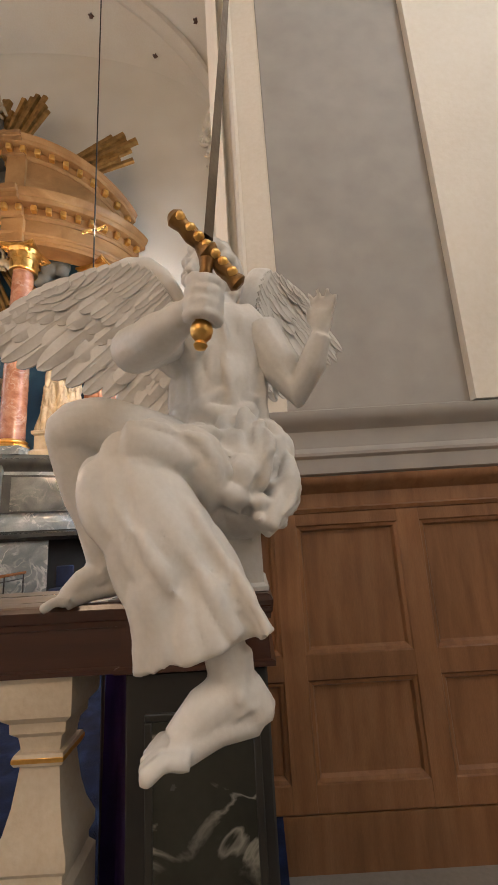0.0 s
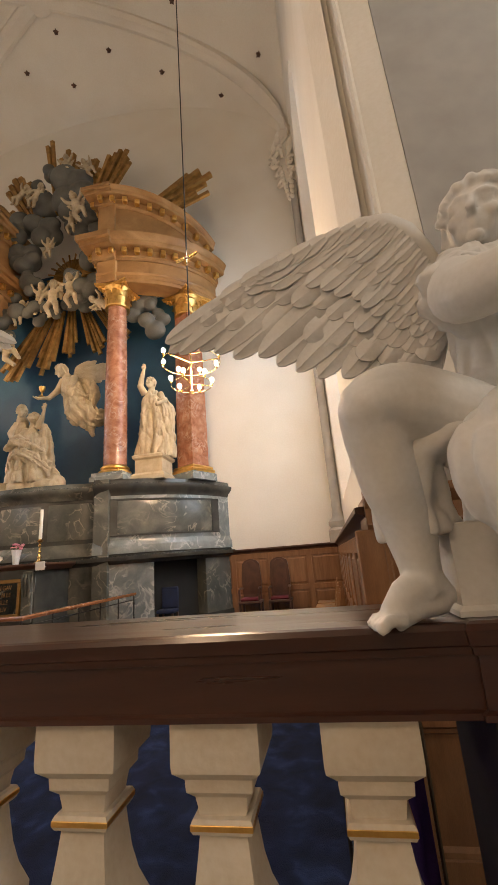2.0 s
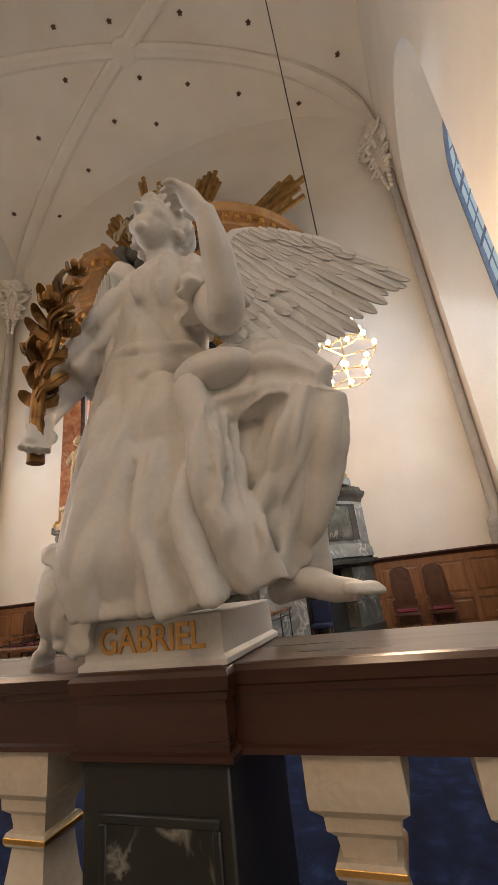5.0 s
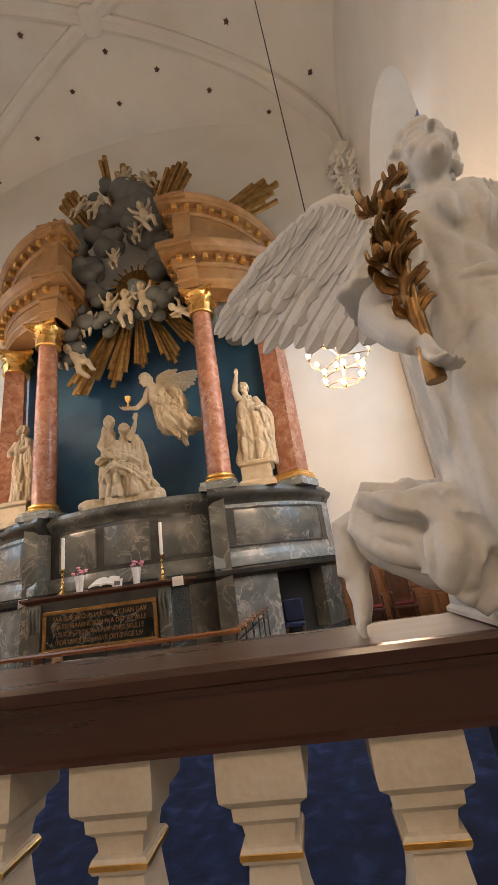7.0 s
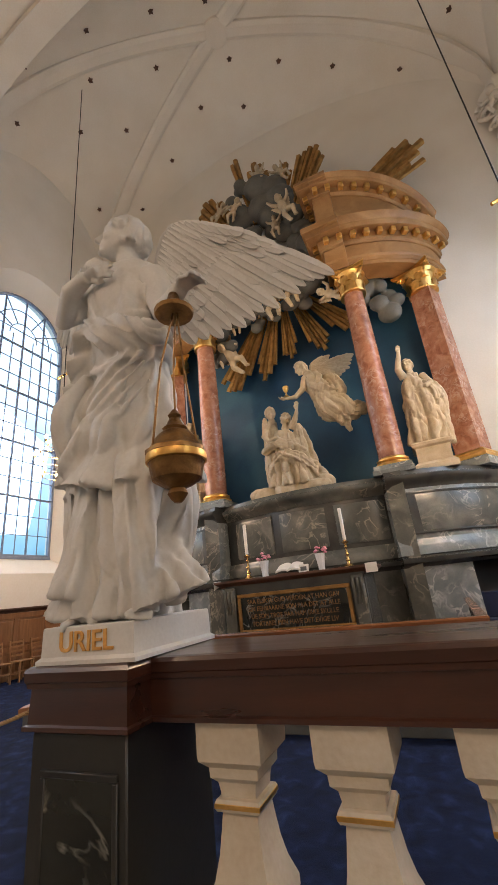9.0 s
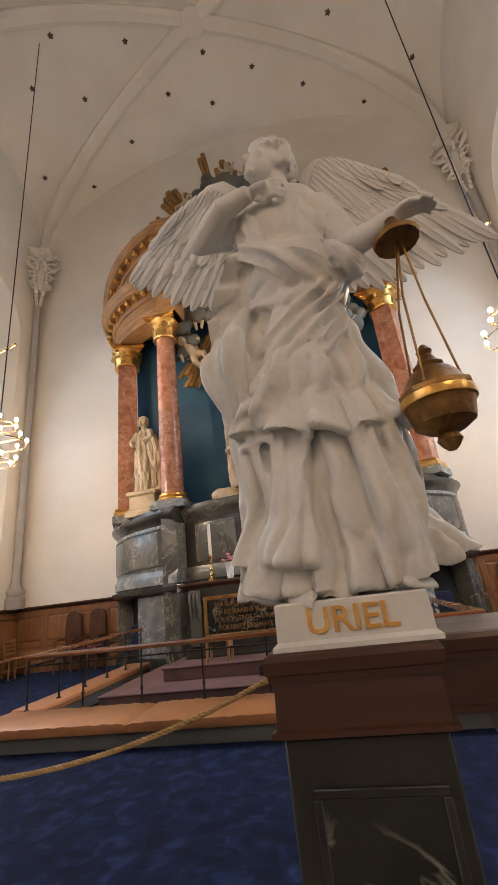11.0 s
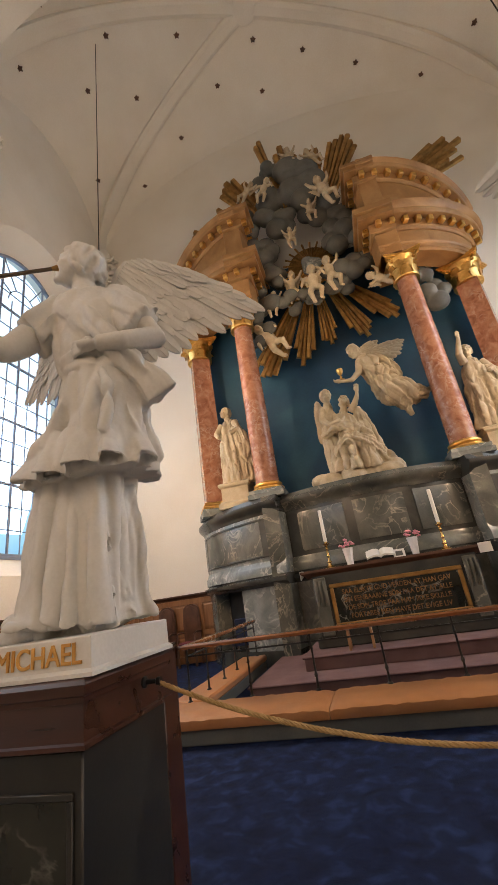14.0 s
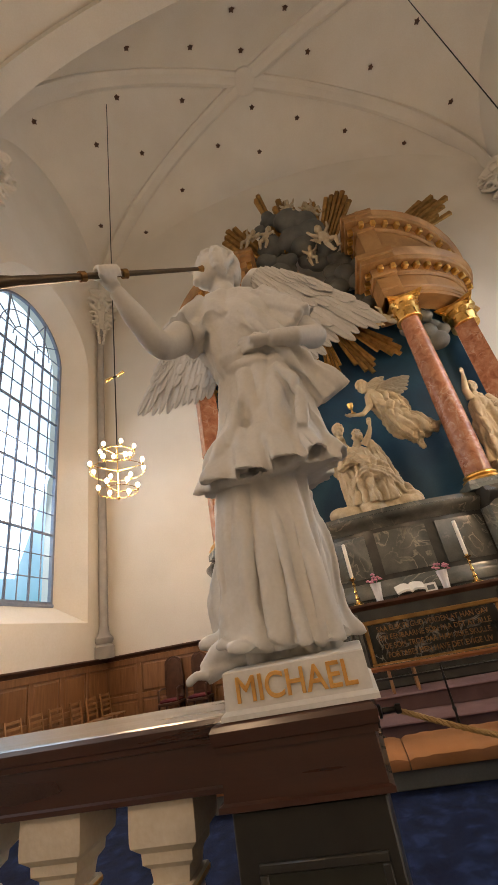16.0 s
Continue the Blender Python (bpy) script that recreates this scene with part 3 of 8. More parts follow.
# corner shafts with stucco consoles
def console(at, turn):
    con = thing("stucco_console", "white stucco console with scrolls, a cherub and garlands", "console", "vault consoles")
    rnd = random.Random(int(abs(at[0] * 7 + at[1] * 3)))
    body = Shape()
    body.lathe([(0.10, -0.6), (0.16, -0.3), (0.22, 0.1), (0.26, 0.5), (0.32, 0.9), (0.42, 1.2), (0.50, 1.35), (0.50, 1.45)], 20, lobes=5, depth=0.12)
    part("console_body", body, PLASTER, con)
    for k in (-1, 1):
        sc = Shape()
        pts = [(k * (0.36 + 0.20 * math.cos(a) * (1 - a / 11)), -0.25, 0.85 + 0.20 * math.sin(a) * (1 - a / 11)) for a in [0.45 * i for i in range(18)]]
        sc.tube(pts, [0.075 - 0.003 * i for i in range(18)], 8)
        part("scroll", sc, PLASTER, con)
        for q, zz in ((0.30, 0.30), (0.22, -0.15), (0.46, 1.25)):
            s2 = Shape().tube([(k * (q + 0.15 * math.cos(a) * (1 - a / 10)), -0.24, zz + 0.15 * math.sin(a) * (1 - a / 10)) for a in [0.5 * i for i in range(15)]], [0.065 - 0.003 * i for i in range(15)], 8)
            part("scroll", s2, PLASTER, con)
        part("acanthus", Shape().tube([(k * 0.2, -0.3, 0.5), (k * 0.42, -0.36, 0.62), (k * 0.62, -0.3, 0.9), (k * 0.66, -0.2, 1.2)], [0.03, 0.09, 0.07, 0.02], 8, 0.4), PLASTER, con)
        gar = Shape()
        for i in range(9):
            gar.ball((k * (0.22 - 0.02 * i), -0.22 + 0.01 * i, 0.45 - 0.16 * i), (0.10 - 0.006 * i, 0.09, 0.09), 8, 6)
        part("garland", gar, PLASTER, con)
    ch = Shape()
    ch.ball((0, -0.42, 1.22), 0.14, 12, 8).ball((0, -0.36, 0.95), (0.15, 0.12, 0.2), 12, 8)
    for k in (-1, 1):
        ch.tube([(k * 0.1, -0.38, 1.05), (k * 0.34, -0.36, 1.15), (k * 0.46, -0.3, 1.45)], [0.07, 0.055, 0.04], 8)
        ch.tube([(k * 0.06, -0.4, 0.85), (k * 0.16, -0.5, 0.65), (k * 0.12, -0.42, 0.45)], [0.08, 0.07, 0.05], 8)
    part("cherub", ch, PLASTER, con)
    con.matrix_world = pose(*at, 0, 0, turn)
    return con


for sx in (-1, 1):
    cx = VCX + sx * 7.42
    sh_ = Shape().lathe([(0.26, 1.64), (0.26, 1.92), (0.20, 1.98), (0.24, 2.05), (0.24, 2.12), (0.15, 2.22), (0.12, 2.40), (0.115, 12.1), (0.16, 12.2), (0.16, 12.5)], 16, Matrix.Translation((cx, 10.28, 0)))
    single("corner_shaft", sh_, GREY_PLASTER, "thin grey corner shaft on a moulded base", "shaft", kind="structure")
    console((cx, 10.30, 12.75), -45 if sx > 0 else 45)
    console((cx, 4.95, 12.75), -90 if sx > 0 else 90)

# wainscot: dark oak panelling with framed fields
HW = 1.64


def wainscot(path, name, label):
    """Panelling along a straight plan line from a to b; the room is to the right of the way."""
    (x0, y0), (x1, y1) = path
    ln = math.hypot(x1 - x0, y1 - y0)
    wn_ = thing(name, label, "panelling", kind="structure", at=(x0, y0, 0))
    wn_.rotation_euler.z = math.atan2(y1 - y0, x1 - x0)
    part("backing", Shape().box(0, -0.05, 0, ln, -0.001, HW - 0.03), OAK, wn_)
    cap = Shape().sweep([(0, -0.05), (ln, -0.05)], [(-0.04, HW - 0.10), (0.02, HW - 0.10), (0.03, HW - 0.06), (0.06, HW - 0.03), (0.10, HW - 0.015), (0.10, HW + 0.015), (0.0, HW + 0.02), (-0.04, HW + 0.02)])
    part("cap_moulding", cap, DARK_OAK, wn_)
    n = max(1, round(ln / 0.92))
    w = ln / n
    stile = Shape().box(-0.06, -0.085, 0, 0.06, -0.05, HW - 0.10, 0.008).mesh("stile", OAK)
    for i in range(n + 1):
        same_part("stile", stile, wn_, Matrix.Translation((i * w, 0, 0)))
    for z0, z1 in ((0.0, 0.16), (0.62, 0.74), (HW - 0.24, HW - 0.10)):
        part("rail", Shape().box(0, -0.083, z0, ln, -0.05, z1, 0.008), OAK, wn_)
    for z0, z1 in ((0.17, 0.61), (0.75, HW - 0.25)):
        fld = Shape().loft([[(0.075, -0.052, z0 + 0.01), (w - 0.075, -0.052, z0 + 0.01), (w - 0.075, -0.052, z1 - 0.01), (0.075, -0.052, z1 - 0.01)],
                            [(0.10, -0.060, z0 + 0.035), (w - 0.10, -0.060, z0 + 0.035), (w - 0.10, -0.060, z1 - 0.035), (0.10, -0.060, z1 - 0.035)],
                            [(0.12, -0.072, z0 + 0.05), (w - 0.12, -0.072, z0 + 0.05), (w - 0.12, -0.072, z1 - 0.05), (0.12, -0.072, z1 - 0.05)]], caps=True).mesh("panel", OAK, 20)
        for i in range(n):
            same_part("panel", fld, wn_, Matrix.Translation((i * w, 0, 0)))
    return wn_


wainscot(((XL, 3.0), (XL, YB)), "wainscot_left", "stained oak panelling with a dark cap along the wall")
wainscot(((XL, YB), (XR, YB)), "wainscot_back", "stained oak panelling with a dark cap along the wall")
wainscot(((XR - 0.14, YB), (XR - 0.14, 2.5)), "wainscot_right", "stained oak panelling with a dark cap along the wall")


def big_panelling(x0, x1, y, name):
    """Taller oak panelling before the pier's foot: wide fields above and below a broad rail."""
    bp_ = thing(name, "brown oak panelling with wide framed fields under the pier", "panelling", kind="structure", at=(x0, y, 0))
    ln, top = x1 - x0, 1.72
    part("backing", Shape().box(0, 0.0, -0.3, ln, 0.36, top - 0.02), OAK, bp_)
    part("skirting", Shape().box(0, -0.045, -0.3, ln, -0.001, -0.001), OAK, bp_)
    cap = Shape().sweep([(0, 0), (ln, 0)], [(-0.03, top - 0.19), (0.045, top - 0.19), (0.055, top - 0.17), (0.035, top - 0.16), (0.03, top - 0.08), (0.05, top - 0.06), (0.085, top - 0.035), (0.10, top - 0.01), (0.10, top + 0.015), (-0.03, top + 0.02)])
    part("cap_moulding", cap, OAK, bp_)
    edges = [0.0, 0.62, 1.35, 2.10, 2.84, 3.58, 4.32]
    edges = [e for e in edges if e < ln] + [ln]
    for e in edges:
        part("stile", Shape().box(e - 0.07, -0.042, 0, e + 0.07, 0.0, top - 0.19, 0.008), OAK, bp_)
    for z0, z1 in ((0.0, 0.14), (0.62, 0.76), (top - 0.27, top - 0.19)):
        part("rail", Shape().box(0, -0.040, z0, ln, 0.0, z1, 0.008), OAK, bp_)
    for a, b in zip(edges, edges[1:]):
        for z0, z1 in ((0.14, 0.62), (0.76, top - 0.27)):
            q = [((a + 0.07 + d, -h, z0 + d), (b - 0.07 - d, -h, z0 + d), (b - 0.07 - d, -h, z1 - d), (a + 0.07 + d, -h, z1 - d)) for d, h in ((0.0, 0.035), (0.018, 0.03), (0.03, 0.008), (0.05, 0.006))]
            part("panel", Shape().loft([list(r) for r in q], caps=False).add(q[-1], [(0, 1, 2, 3)]), OAK, bp_, smooth=20)
    return bp_


big_panelling(-0.44, 4.6, 2.48, "wainscot_pier")
big_panelling(2 * CX - 4.6, 2 * CX + 0.44, 2.48, "wainscot_pier")


# ---- the balustrade ----
RAIL_T, RAIL_B = 1.27, 1.085
Y0, Y1 = 1.20, 1.56
bal_prof = [(0.02, 0.0), (0.10, 0.0), (0.10, 0.16), (0.085, 0.18), (0.085, 0.20), (0.098, 0.215), (0.098, 0.24), (0.078, 0.29), (0.066, 0.34), (0.058, 0.40),
            (0.054, 0.435), (0.066, 0.437), (0.070, 0.445), (0.070, 0.458), (0.066, 0.466), (0.054, 0.468), (0.056, 0.485), (0.060, 0.505), (0.076, 0.520), (0.078, 0.545), (0.100, 0.565), (0.102, 0.58), (0.102, 0.665), (0.02, 0.665)]
bal_body = Shape().square(bal_prof).mesh("baluster_shaft", CREAM_STONE, 25)
bal_ring = Shape().square([(0.05, 0.440), (0.066, 0.441), (0.0712, 0.446), (0.0712, 0.456), (0.066, 0.462), (0.05, 0.463)]).mesh("gilt_ring", GOLD, 25)


def baluster(x):
    b = thing("baluster", "square cream stone baluster with a gilt ring under a dark rail", "baluster", "balusters of the screen", at=(x, (Y0 + Y1) / 2 - 0.07, 0.42))
    same_part("baluster_shaft", bal_body, b, Matrix.Identity(4))
    r = same_part("gilt_ring", bal_ring, b, Matrix.Identity(4))
    tagged(r, "thin gilt ring moulding")


PIERS = (-0.18, -3.115, -6.165, -9.075)
for i in range(7):
    baluster(-0.622 - 0.341 * i)
for i in range(7):
    baluster(-5.705 + 0.357 * i)
for i in range(14):
    baluster(-9.53 - 0.36 * i)


def rail_run(x0, x1):
    r = thing("balustrade_rail", "polished dark mahogany handrail with stepped mouldings", "handrail", "rails of the screen")
    prof = [(0.0, RAIL_B), (0.012, RAIL_B + 0.004), (0.012, RAIL_B + 0.016), (0.0, RAIL_B + 0.02), (0.0, 1.205), (0.008, 1.207), (0.010, 1.222), (0.014, 1.226), (0.018, 1.255), (0.012, 1.267), (0.0, RAIL_T),
            (-0.36, RAIL_T), (-0.372, 1.267), (-0.378, 1.255), (-0.374, 1.226), (-0.36, 1.205), (-0.36, RAIL_B)]
    part("rail_board", Shape().sweep([(x0, Y0), (x1, Y0)], prof[:5] + prof[15:]), MAHOGANY, r, smooth=14)
    part("rail_top", Shape().sweep([(x0, Y0), (x1, Y0)], [(0.0, 1.2055), (0.008, 1.207)] + prof[6:15] + [(-0.36, 1.2055)]), MAHOGANY, r, smooth=14)
    base = single("balustrade_base", Shape().box(x0, Y0 + 0.0, 0.0, x1, Y1 - 0.1, 0.42, 0.012), DARK_STONE, "dark grey stone base course under the balusters", kind="structure")
    return r


rail_run(-2.915, -0.38)
rail_run(-5.965, -3.315)
rail_run(-14.9, -9.275)


def pier(cx, front):
    p = thing("balustrade_pier", "square pier with dark veined marble panel under a mahogany cap", "pier", "piers of the screen", at=(cx, 1.34, 0))
    hw, hd, fd = 0.205, 0.235, 1.34 - front
    prof = [(0.0, RAIL_B), (0.012, RAIL_B + 0.004), (0.012, RAIL_B + 0.016), (0.0, RAIL_B + 0.02), (-0.004, 1.205), (0.006, 1.207), (0.008, 1.222), (0.012, 1.226), (0.016, 1.255), (0.010, 1.267), (0.0, RAIL_T + 0.002)]
    ring = lambda o, z: [(-hw - o, -fd - o, z), (hw + o, -fd - o, z), (hw + o, hd + o, z), (-hw - o, hd + o, z)]
    part("cap", Shape().loft([ring(o, z) for o, z in prof]), MAHOGANY, p, "polished dark mahogany cap", smooth=25)
    body = Shape().box(-hw + 0.012, -fd + 0.012, 0.0, hw - 0.012, hd - 0.012, RAIL_B - 0.001, 0.006)
    part("shaft", body, DARK_STONE, p, "dark grey stone shaft")
    a, b, z0, z1 = -hw + 0.085, hw - 0.06, 0.10, RAIL_B - 0.12
    y = -fd + 0.012
    fr = Shape()
    fr.box(a - 0.02, y - 0.008, z0 - 0.02, b + 0.02, y + 0.004, z0, 0.003).box(a - 0.02, y - 0.008, z1, b + 0.02, y + 0.004, z1 + 0.02, 0.003)
    fr.box(a - 0.02, y - 0.008, z0, a, y + 0.004, z1, 0.003).box(b, y - 0.008, z0, b + 0.02, y + 0.004, z1, 0.003)
    part("panel_moulding", fr, DARK_STONE, p)
    part("panel", Shape().box(a, y - 0.004, z0, b, y + 0.004, z1), BLACK_MARBLE, p, "black marble panel with white veins")
    part("foot", Shape().box(-hw - 0.02, -fd - 0.02, 0, hw + 0.02, hd + 0.02, 0.09, 0.012), DARK_STONE, p)
    return p


for cx, front in zip(PIERS, (1.188, 1.150, 1.085, 1.045)):
    pier(cx, front)
post = thing("gate_post", "dark mahogany gate post behind the pier", "post", at=(-9.05, 1.665, 0))
part("post_shaft", Shape().box(-0.16, -0.07, 0, 0.15, 0.07, 1.262, 0.008), MAHOGANY, post)
part("post_top", Shape().box(-0.165, -0.075, 1.263, 0.155, 0.075, 1.28, 0.005), MAHOGANY, post)


# plinths with gilt names
def lettering(text, size, extrude, material, name, parent, m, wide=1.0):
    cu = bpy.data.curves.new("lettering", "FONT")
    cu.body, cu.size, cu.extrude, cu.align_x, cu.align_y = text, size, extrude, "CENTER", "CENTER"
    cu.bevel_depth = 0.0012 if size > 0.05 else 0.0
    tmp = bpy.data.objects.new("lettering", cu)
    scene.collection.objects.link(tmp)
    me = bpy.data.meshes.new_from_object(tmp.evaluated_get(bpy.context.evaluated_depsgraph_get()))
    bpy.data.objects.remove(tmp)
    bpy.data.curves.remove(cu)
    me.materials.clear()
    me.materials.append(material)
    ob = new(name, me)
    ob.parent = parent
    ob.matrix_local = m @ Matrix.Diagonal((wide, 1, 1, 1))
    return ob


def statue_plinth(cx, text, front, lift=0.0):
    p = thing("statue_plinth", "low white plinth with gilt lettering" if text else "low white seat block of the angel", "plinth", "plinths of the angels", at=(cx, 1.355, RAIL_T + 0.003))
    hw, hd, fd, h = 0.200, 0.215, 1.355 - front, 0.115 + lift
    ring = lambda o, z: [(-hw - o, -fd - o, z), (hw + o, -fd - o, z), (hw + o, hd + o, z), (-hw - o, hd + o, z)]
    part("block", Shape().loft([ring(0.012, 0), (ring(0.012, 0.012)), ring(0.0, 0.022), ring(-0.002, h - 0.004), ring(-0.006, h)]), WHITE_STATUE, p, smooth=25)
    if text:
        lettering(text, 0.088, 0.002, LETTER_GOLD, "lettering", p, pose(0, -fd - 0.0015, 0.064, 90, 0, 0), 0.92 if len(text) > 5 else 1.05)
    return p


statue_plinth(PIERS[0], "", 1.235, 0.09)
statue_plinth(PIERS[1], "GABRIEL", 1.172)
statue_plinth(PIERS[2] + 0.02, "URIEL", 1.10)
statue_plinth(PIERS[3] + 0.025, "MICHAEL", 1.055)

# rope across the opening
rp_ = thing("barrier_rope", "twisted yellow hemp rope slung between two piers", "rope")
ax, bx = -8.80, -6.42
for k in range(3):
    pts = []
    for i in range(241):
        t = i / 240
        a = 2 * math.pi * (45 * t + k / 3)
        pts.append((ax + (bx - ax) * t, 1.36 + 0.0042 * math.cos(a), 1.19 - 0.02 * t - 1.0 * t * (1 - t) + 0.0042 * math.sin(a)))
    part("strand", Shape().tube(pts, 0.0052, 6), ROPE, rp_)
for x, s in ((-8.852, 1), (-5.947 - 0.44, -1)):
    hk = Shape().lathe([(0.02, 0), (0.02, 0.008), (0.009, 0.012), (0.008, 0.05), (0.014, 0.055), (0.014, 0.07)], 10, pose(x, 1.36, 1.19, 0, 90 * s, 0))
    part("hook", hk, IRON, rp_)


# ---- the high altar ----
def half_plan(s, out=0.0):
    """The altar's curved front on one side (s = 1 right, -1 left) of the axis, from the column's inner side to the back wall."""
    pts = []
    for i in range(15):
        a = i / 14 * math.pi / 2
        ex, ey = 1.95 + 2.58 * math.sin(a), YB - 2.12 * math.cos(a)
        t = i / 14
        lx, ly = 1.95 + 2.58 * t, YB - 2.12 * (1 - t)
        pts.append((CX + s * (0.62 * ex + 0.38 * lx), 0.62 * ey + 0.38 * ly))
    return pts


def centre_plan():
    return [(CX + 1.94 * k / 8, 8.42 + 0.42 * (k / 8) ** 2) for k in range(-8, 9)]


def run(path, s):
    return path if s > 0 else path[::-1]


altar = thing("high_altar", "tall baroque altar of grey and red marble with gilt ornament", "altar")
CORN_LOW = [(-0.35, 1.52), (0.02, 1.52), (0.04, 1.55), (0.08, 1.58), (0.13, 1.60), (0.14, 1.64), (0.14, 1.68), (0.04, 1.70), (0.02, 1.74), (-0.35, 1.74)]
DADO_BASE = [(-0.35, 1.74), (0.06, 1.74), (0.06, 1.90), (0.045, 1.93), (0.02, 1.97), (0.0, 2.03), (-0.35, 2.03)]
CORN_TOP = [(-0.35, 3.02), (0.0, 3.02), (0.015, 3.06), (0.03, 3.10), (0.08, 3.14), (0.12, 3.19), (0.14, 3.23), (0.14, 3.28), (0.06, 3.31), (0.03, 3.40), (-0.35, 3.40)]


def flat(z0, z1, o=0.0):
    return [(-0.35, z0), (o, z0), (o, z1), (-0.35, z1)]


# centre part
cp = centre_plan()
part("plinth_course", Shape().sweep(cp, flat(0.0, 0.30, 0.05)), ALTAR_DARK, altar)
part("dado", Shape().sweep(cp, flat(0.30, 1.52)), ALTAR_MARBLE, altar)
part("lower_cornice", Shape().sweep(cp, CORN_LOW), ALTAR_DARK, altar)
part("dado_base", Shape().sweep(cp, DADO_BASE), ALTAR_MARBLE, altar)
part("upper_dado", Shape().sweep(cp, flat(2.03, 3.02, -0.02)), ALTAR_DARK, altar)
part("upper_cornice", Shape().sweep(cp, CORN_TOP), ALTAR_MARBLE, altar)
for a, b in ((1, 6), (6, 11), (11, 16)):
    seg = cp[a:b + 1]
    seg = [(x + (0.10 if i == 0 else -0.10 if i == len(seg) - 1 else 0), y) for i, (x, y) in enumerate(seg)]
    part("panel", Shape().sweep(seg, [(-0.1, 2.12), (0.005, 2.12), (0.012, 2.16), (0.012, 2.90), (0.005, 2.94), (-0.1, 2.94)]), ALTAR_MARBLE, altar)
for s in (1, -1):
    hp = run(half_plan(s), s)
    full = half_plan(s)
    inner = full[0]
    # return of the projecting pedestal
    ret = Shape().box(min(inner[0], inner[0] + s * 0.35), inner[1], 0, max(inner[0], inner[0] + s * 0.35), 9.2, 3.40)
    part("pedestal_return", ret, ALTAR_MARBLE, altar)
    part("plinth_course", Shape().sweep(hp, flat(0.0, 0.30, 0.05)), ALTAR_DARK, altar)
    part("lower_cornice", Shape().sweep(hp, CORN_LOW), ALTAR_DARK, altar)
    part("dado_base", Shape().sweep(hp, DADO_BASE), BLUE_MARBLE, altar)
    part("upper_dado", Shape().sweep(hp, flat(2.03, 3.02)), BLUE_MARBLE, altar)
    part("upper_cornice", Shape().sweep(hp, CORN_TOP), ALTAR_DARK, altar)
    # lower dado in two pieces with a doorway between
    part("dado", Shape().sweep(run(full[0:6], s), flat(0.30, 1.52)), BLUE_MARBLE, altar)
    part("dado", Shape().sweep(run(full[10:], s), flat(0.30, 1.52)), ALTAR_MARBLE, altar)
    # sheet behind the doorway, with the recess's shade put into its colour
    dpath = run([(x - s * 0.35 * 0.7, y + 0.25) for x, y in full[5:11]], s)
    part("doorway_back", Shape().sweep(dpath, flat(0.0, 1.52, -0.02)), DOORWAY_SHADE, altar, "near-black sheet standing in for shade behind the doorway")
    p0, p1 = full[5], full[10]
    # framed panel with eared corners on the curved pedestal
    seg = full[2:12]
    part("panel", Shape().sweep(run(seg, s), [(-0.1, 2.16), (0.010, 2.16), (0.022, 2.20), (0.022, 2.86), (0.010, 2.90), (-0.1, 2.90)]), ALTAR_MARBLE, altar)
    for i0, i1, z0, z1 in ((1, 13, 2.90, 2.945), (1, 13, 2.115, 2.16)):
        part("panel_moulding", Shape().sweep(run(full[i0:i1], s), [(-0.05, z0), (0.03, z0), (0.035, (z0 + z1) / 2), (0.03, z1), (-0.05, z1)]), ALTAR_DARK, altar)
    for i0 in (1, 11):
        part("panel_moulding", Shape().sweep(run(full[i0:i0 + 2], s), [(-0.05, 2.16), (0.03, 2.16), (0.03, 2.90), (-0.05, 2.90)]), ALTAR_DARK, altar)
    # top slab
    slab = full + [(CX + s * 1.95, YB)]
    part("pedestal_top", Shape().prism(slab, 3.36, 3.395), ALTAR_DARK, altar)
mid = centre_plan() + [(CX + 1.94, YB), (CX - 1.94, YB)]
part("pedestal_top", Shape().prism(mid, 3.36, 3.395), ALTAR_DARK, altar)

# painted blue ground behind the figures
part("blue_ground", Shape().box(CX - 3.75, YB - 0.22, 3.38, CX + 3.75, YB - 0.004, 9.4).box(CX - 2.6, YB - 0.22, 9.4, CX + 2.6, YB - 0.004, 11.0), BLUE_PANEL, altar, "deep blue painted background")


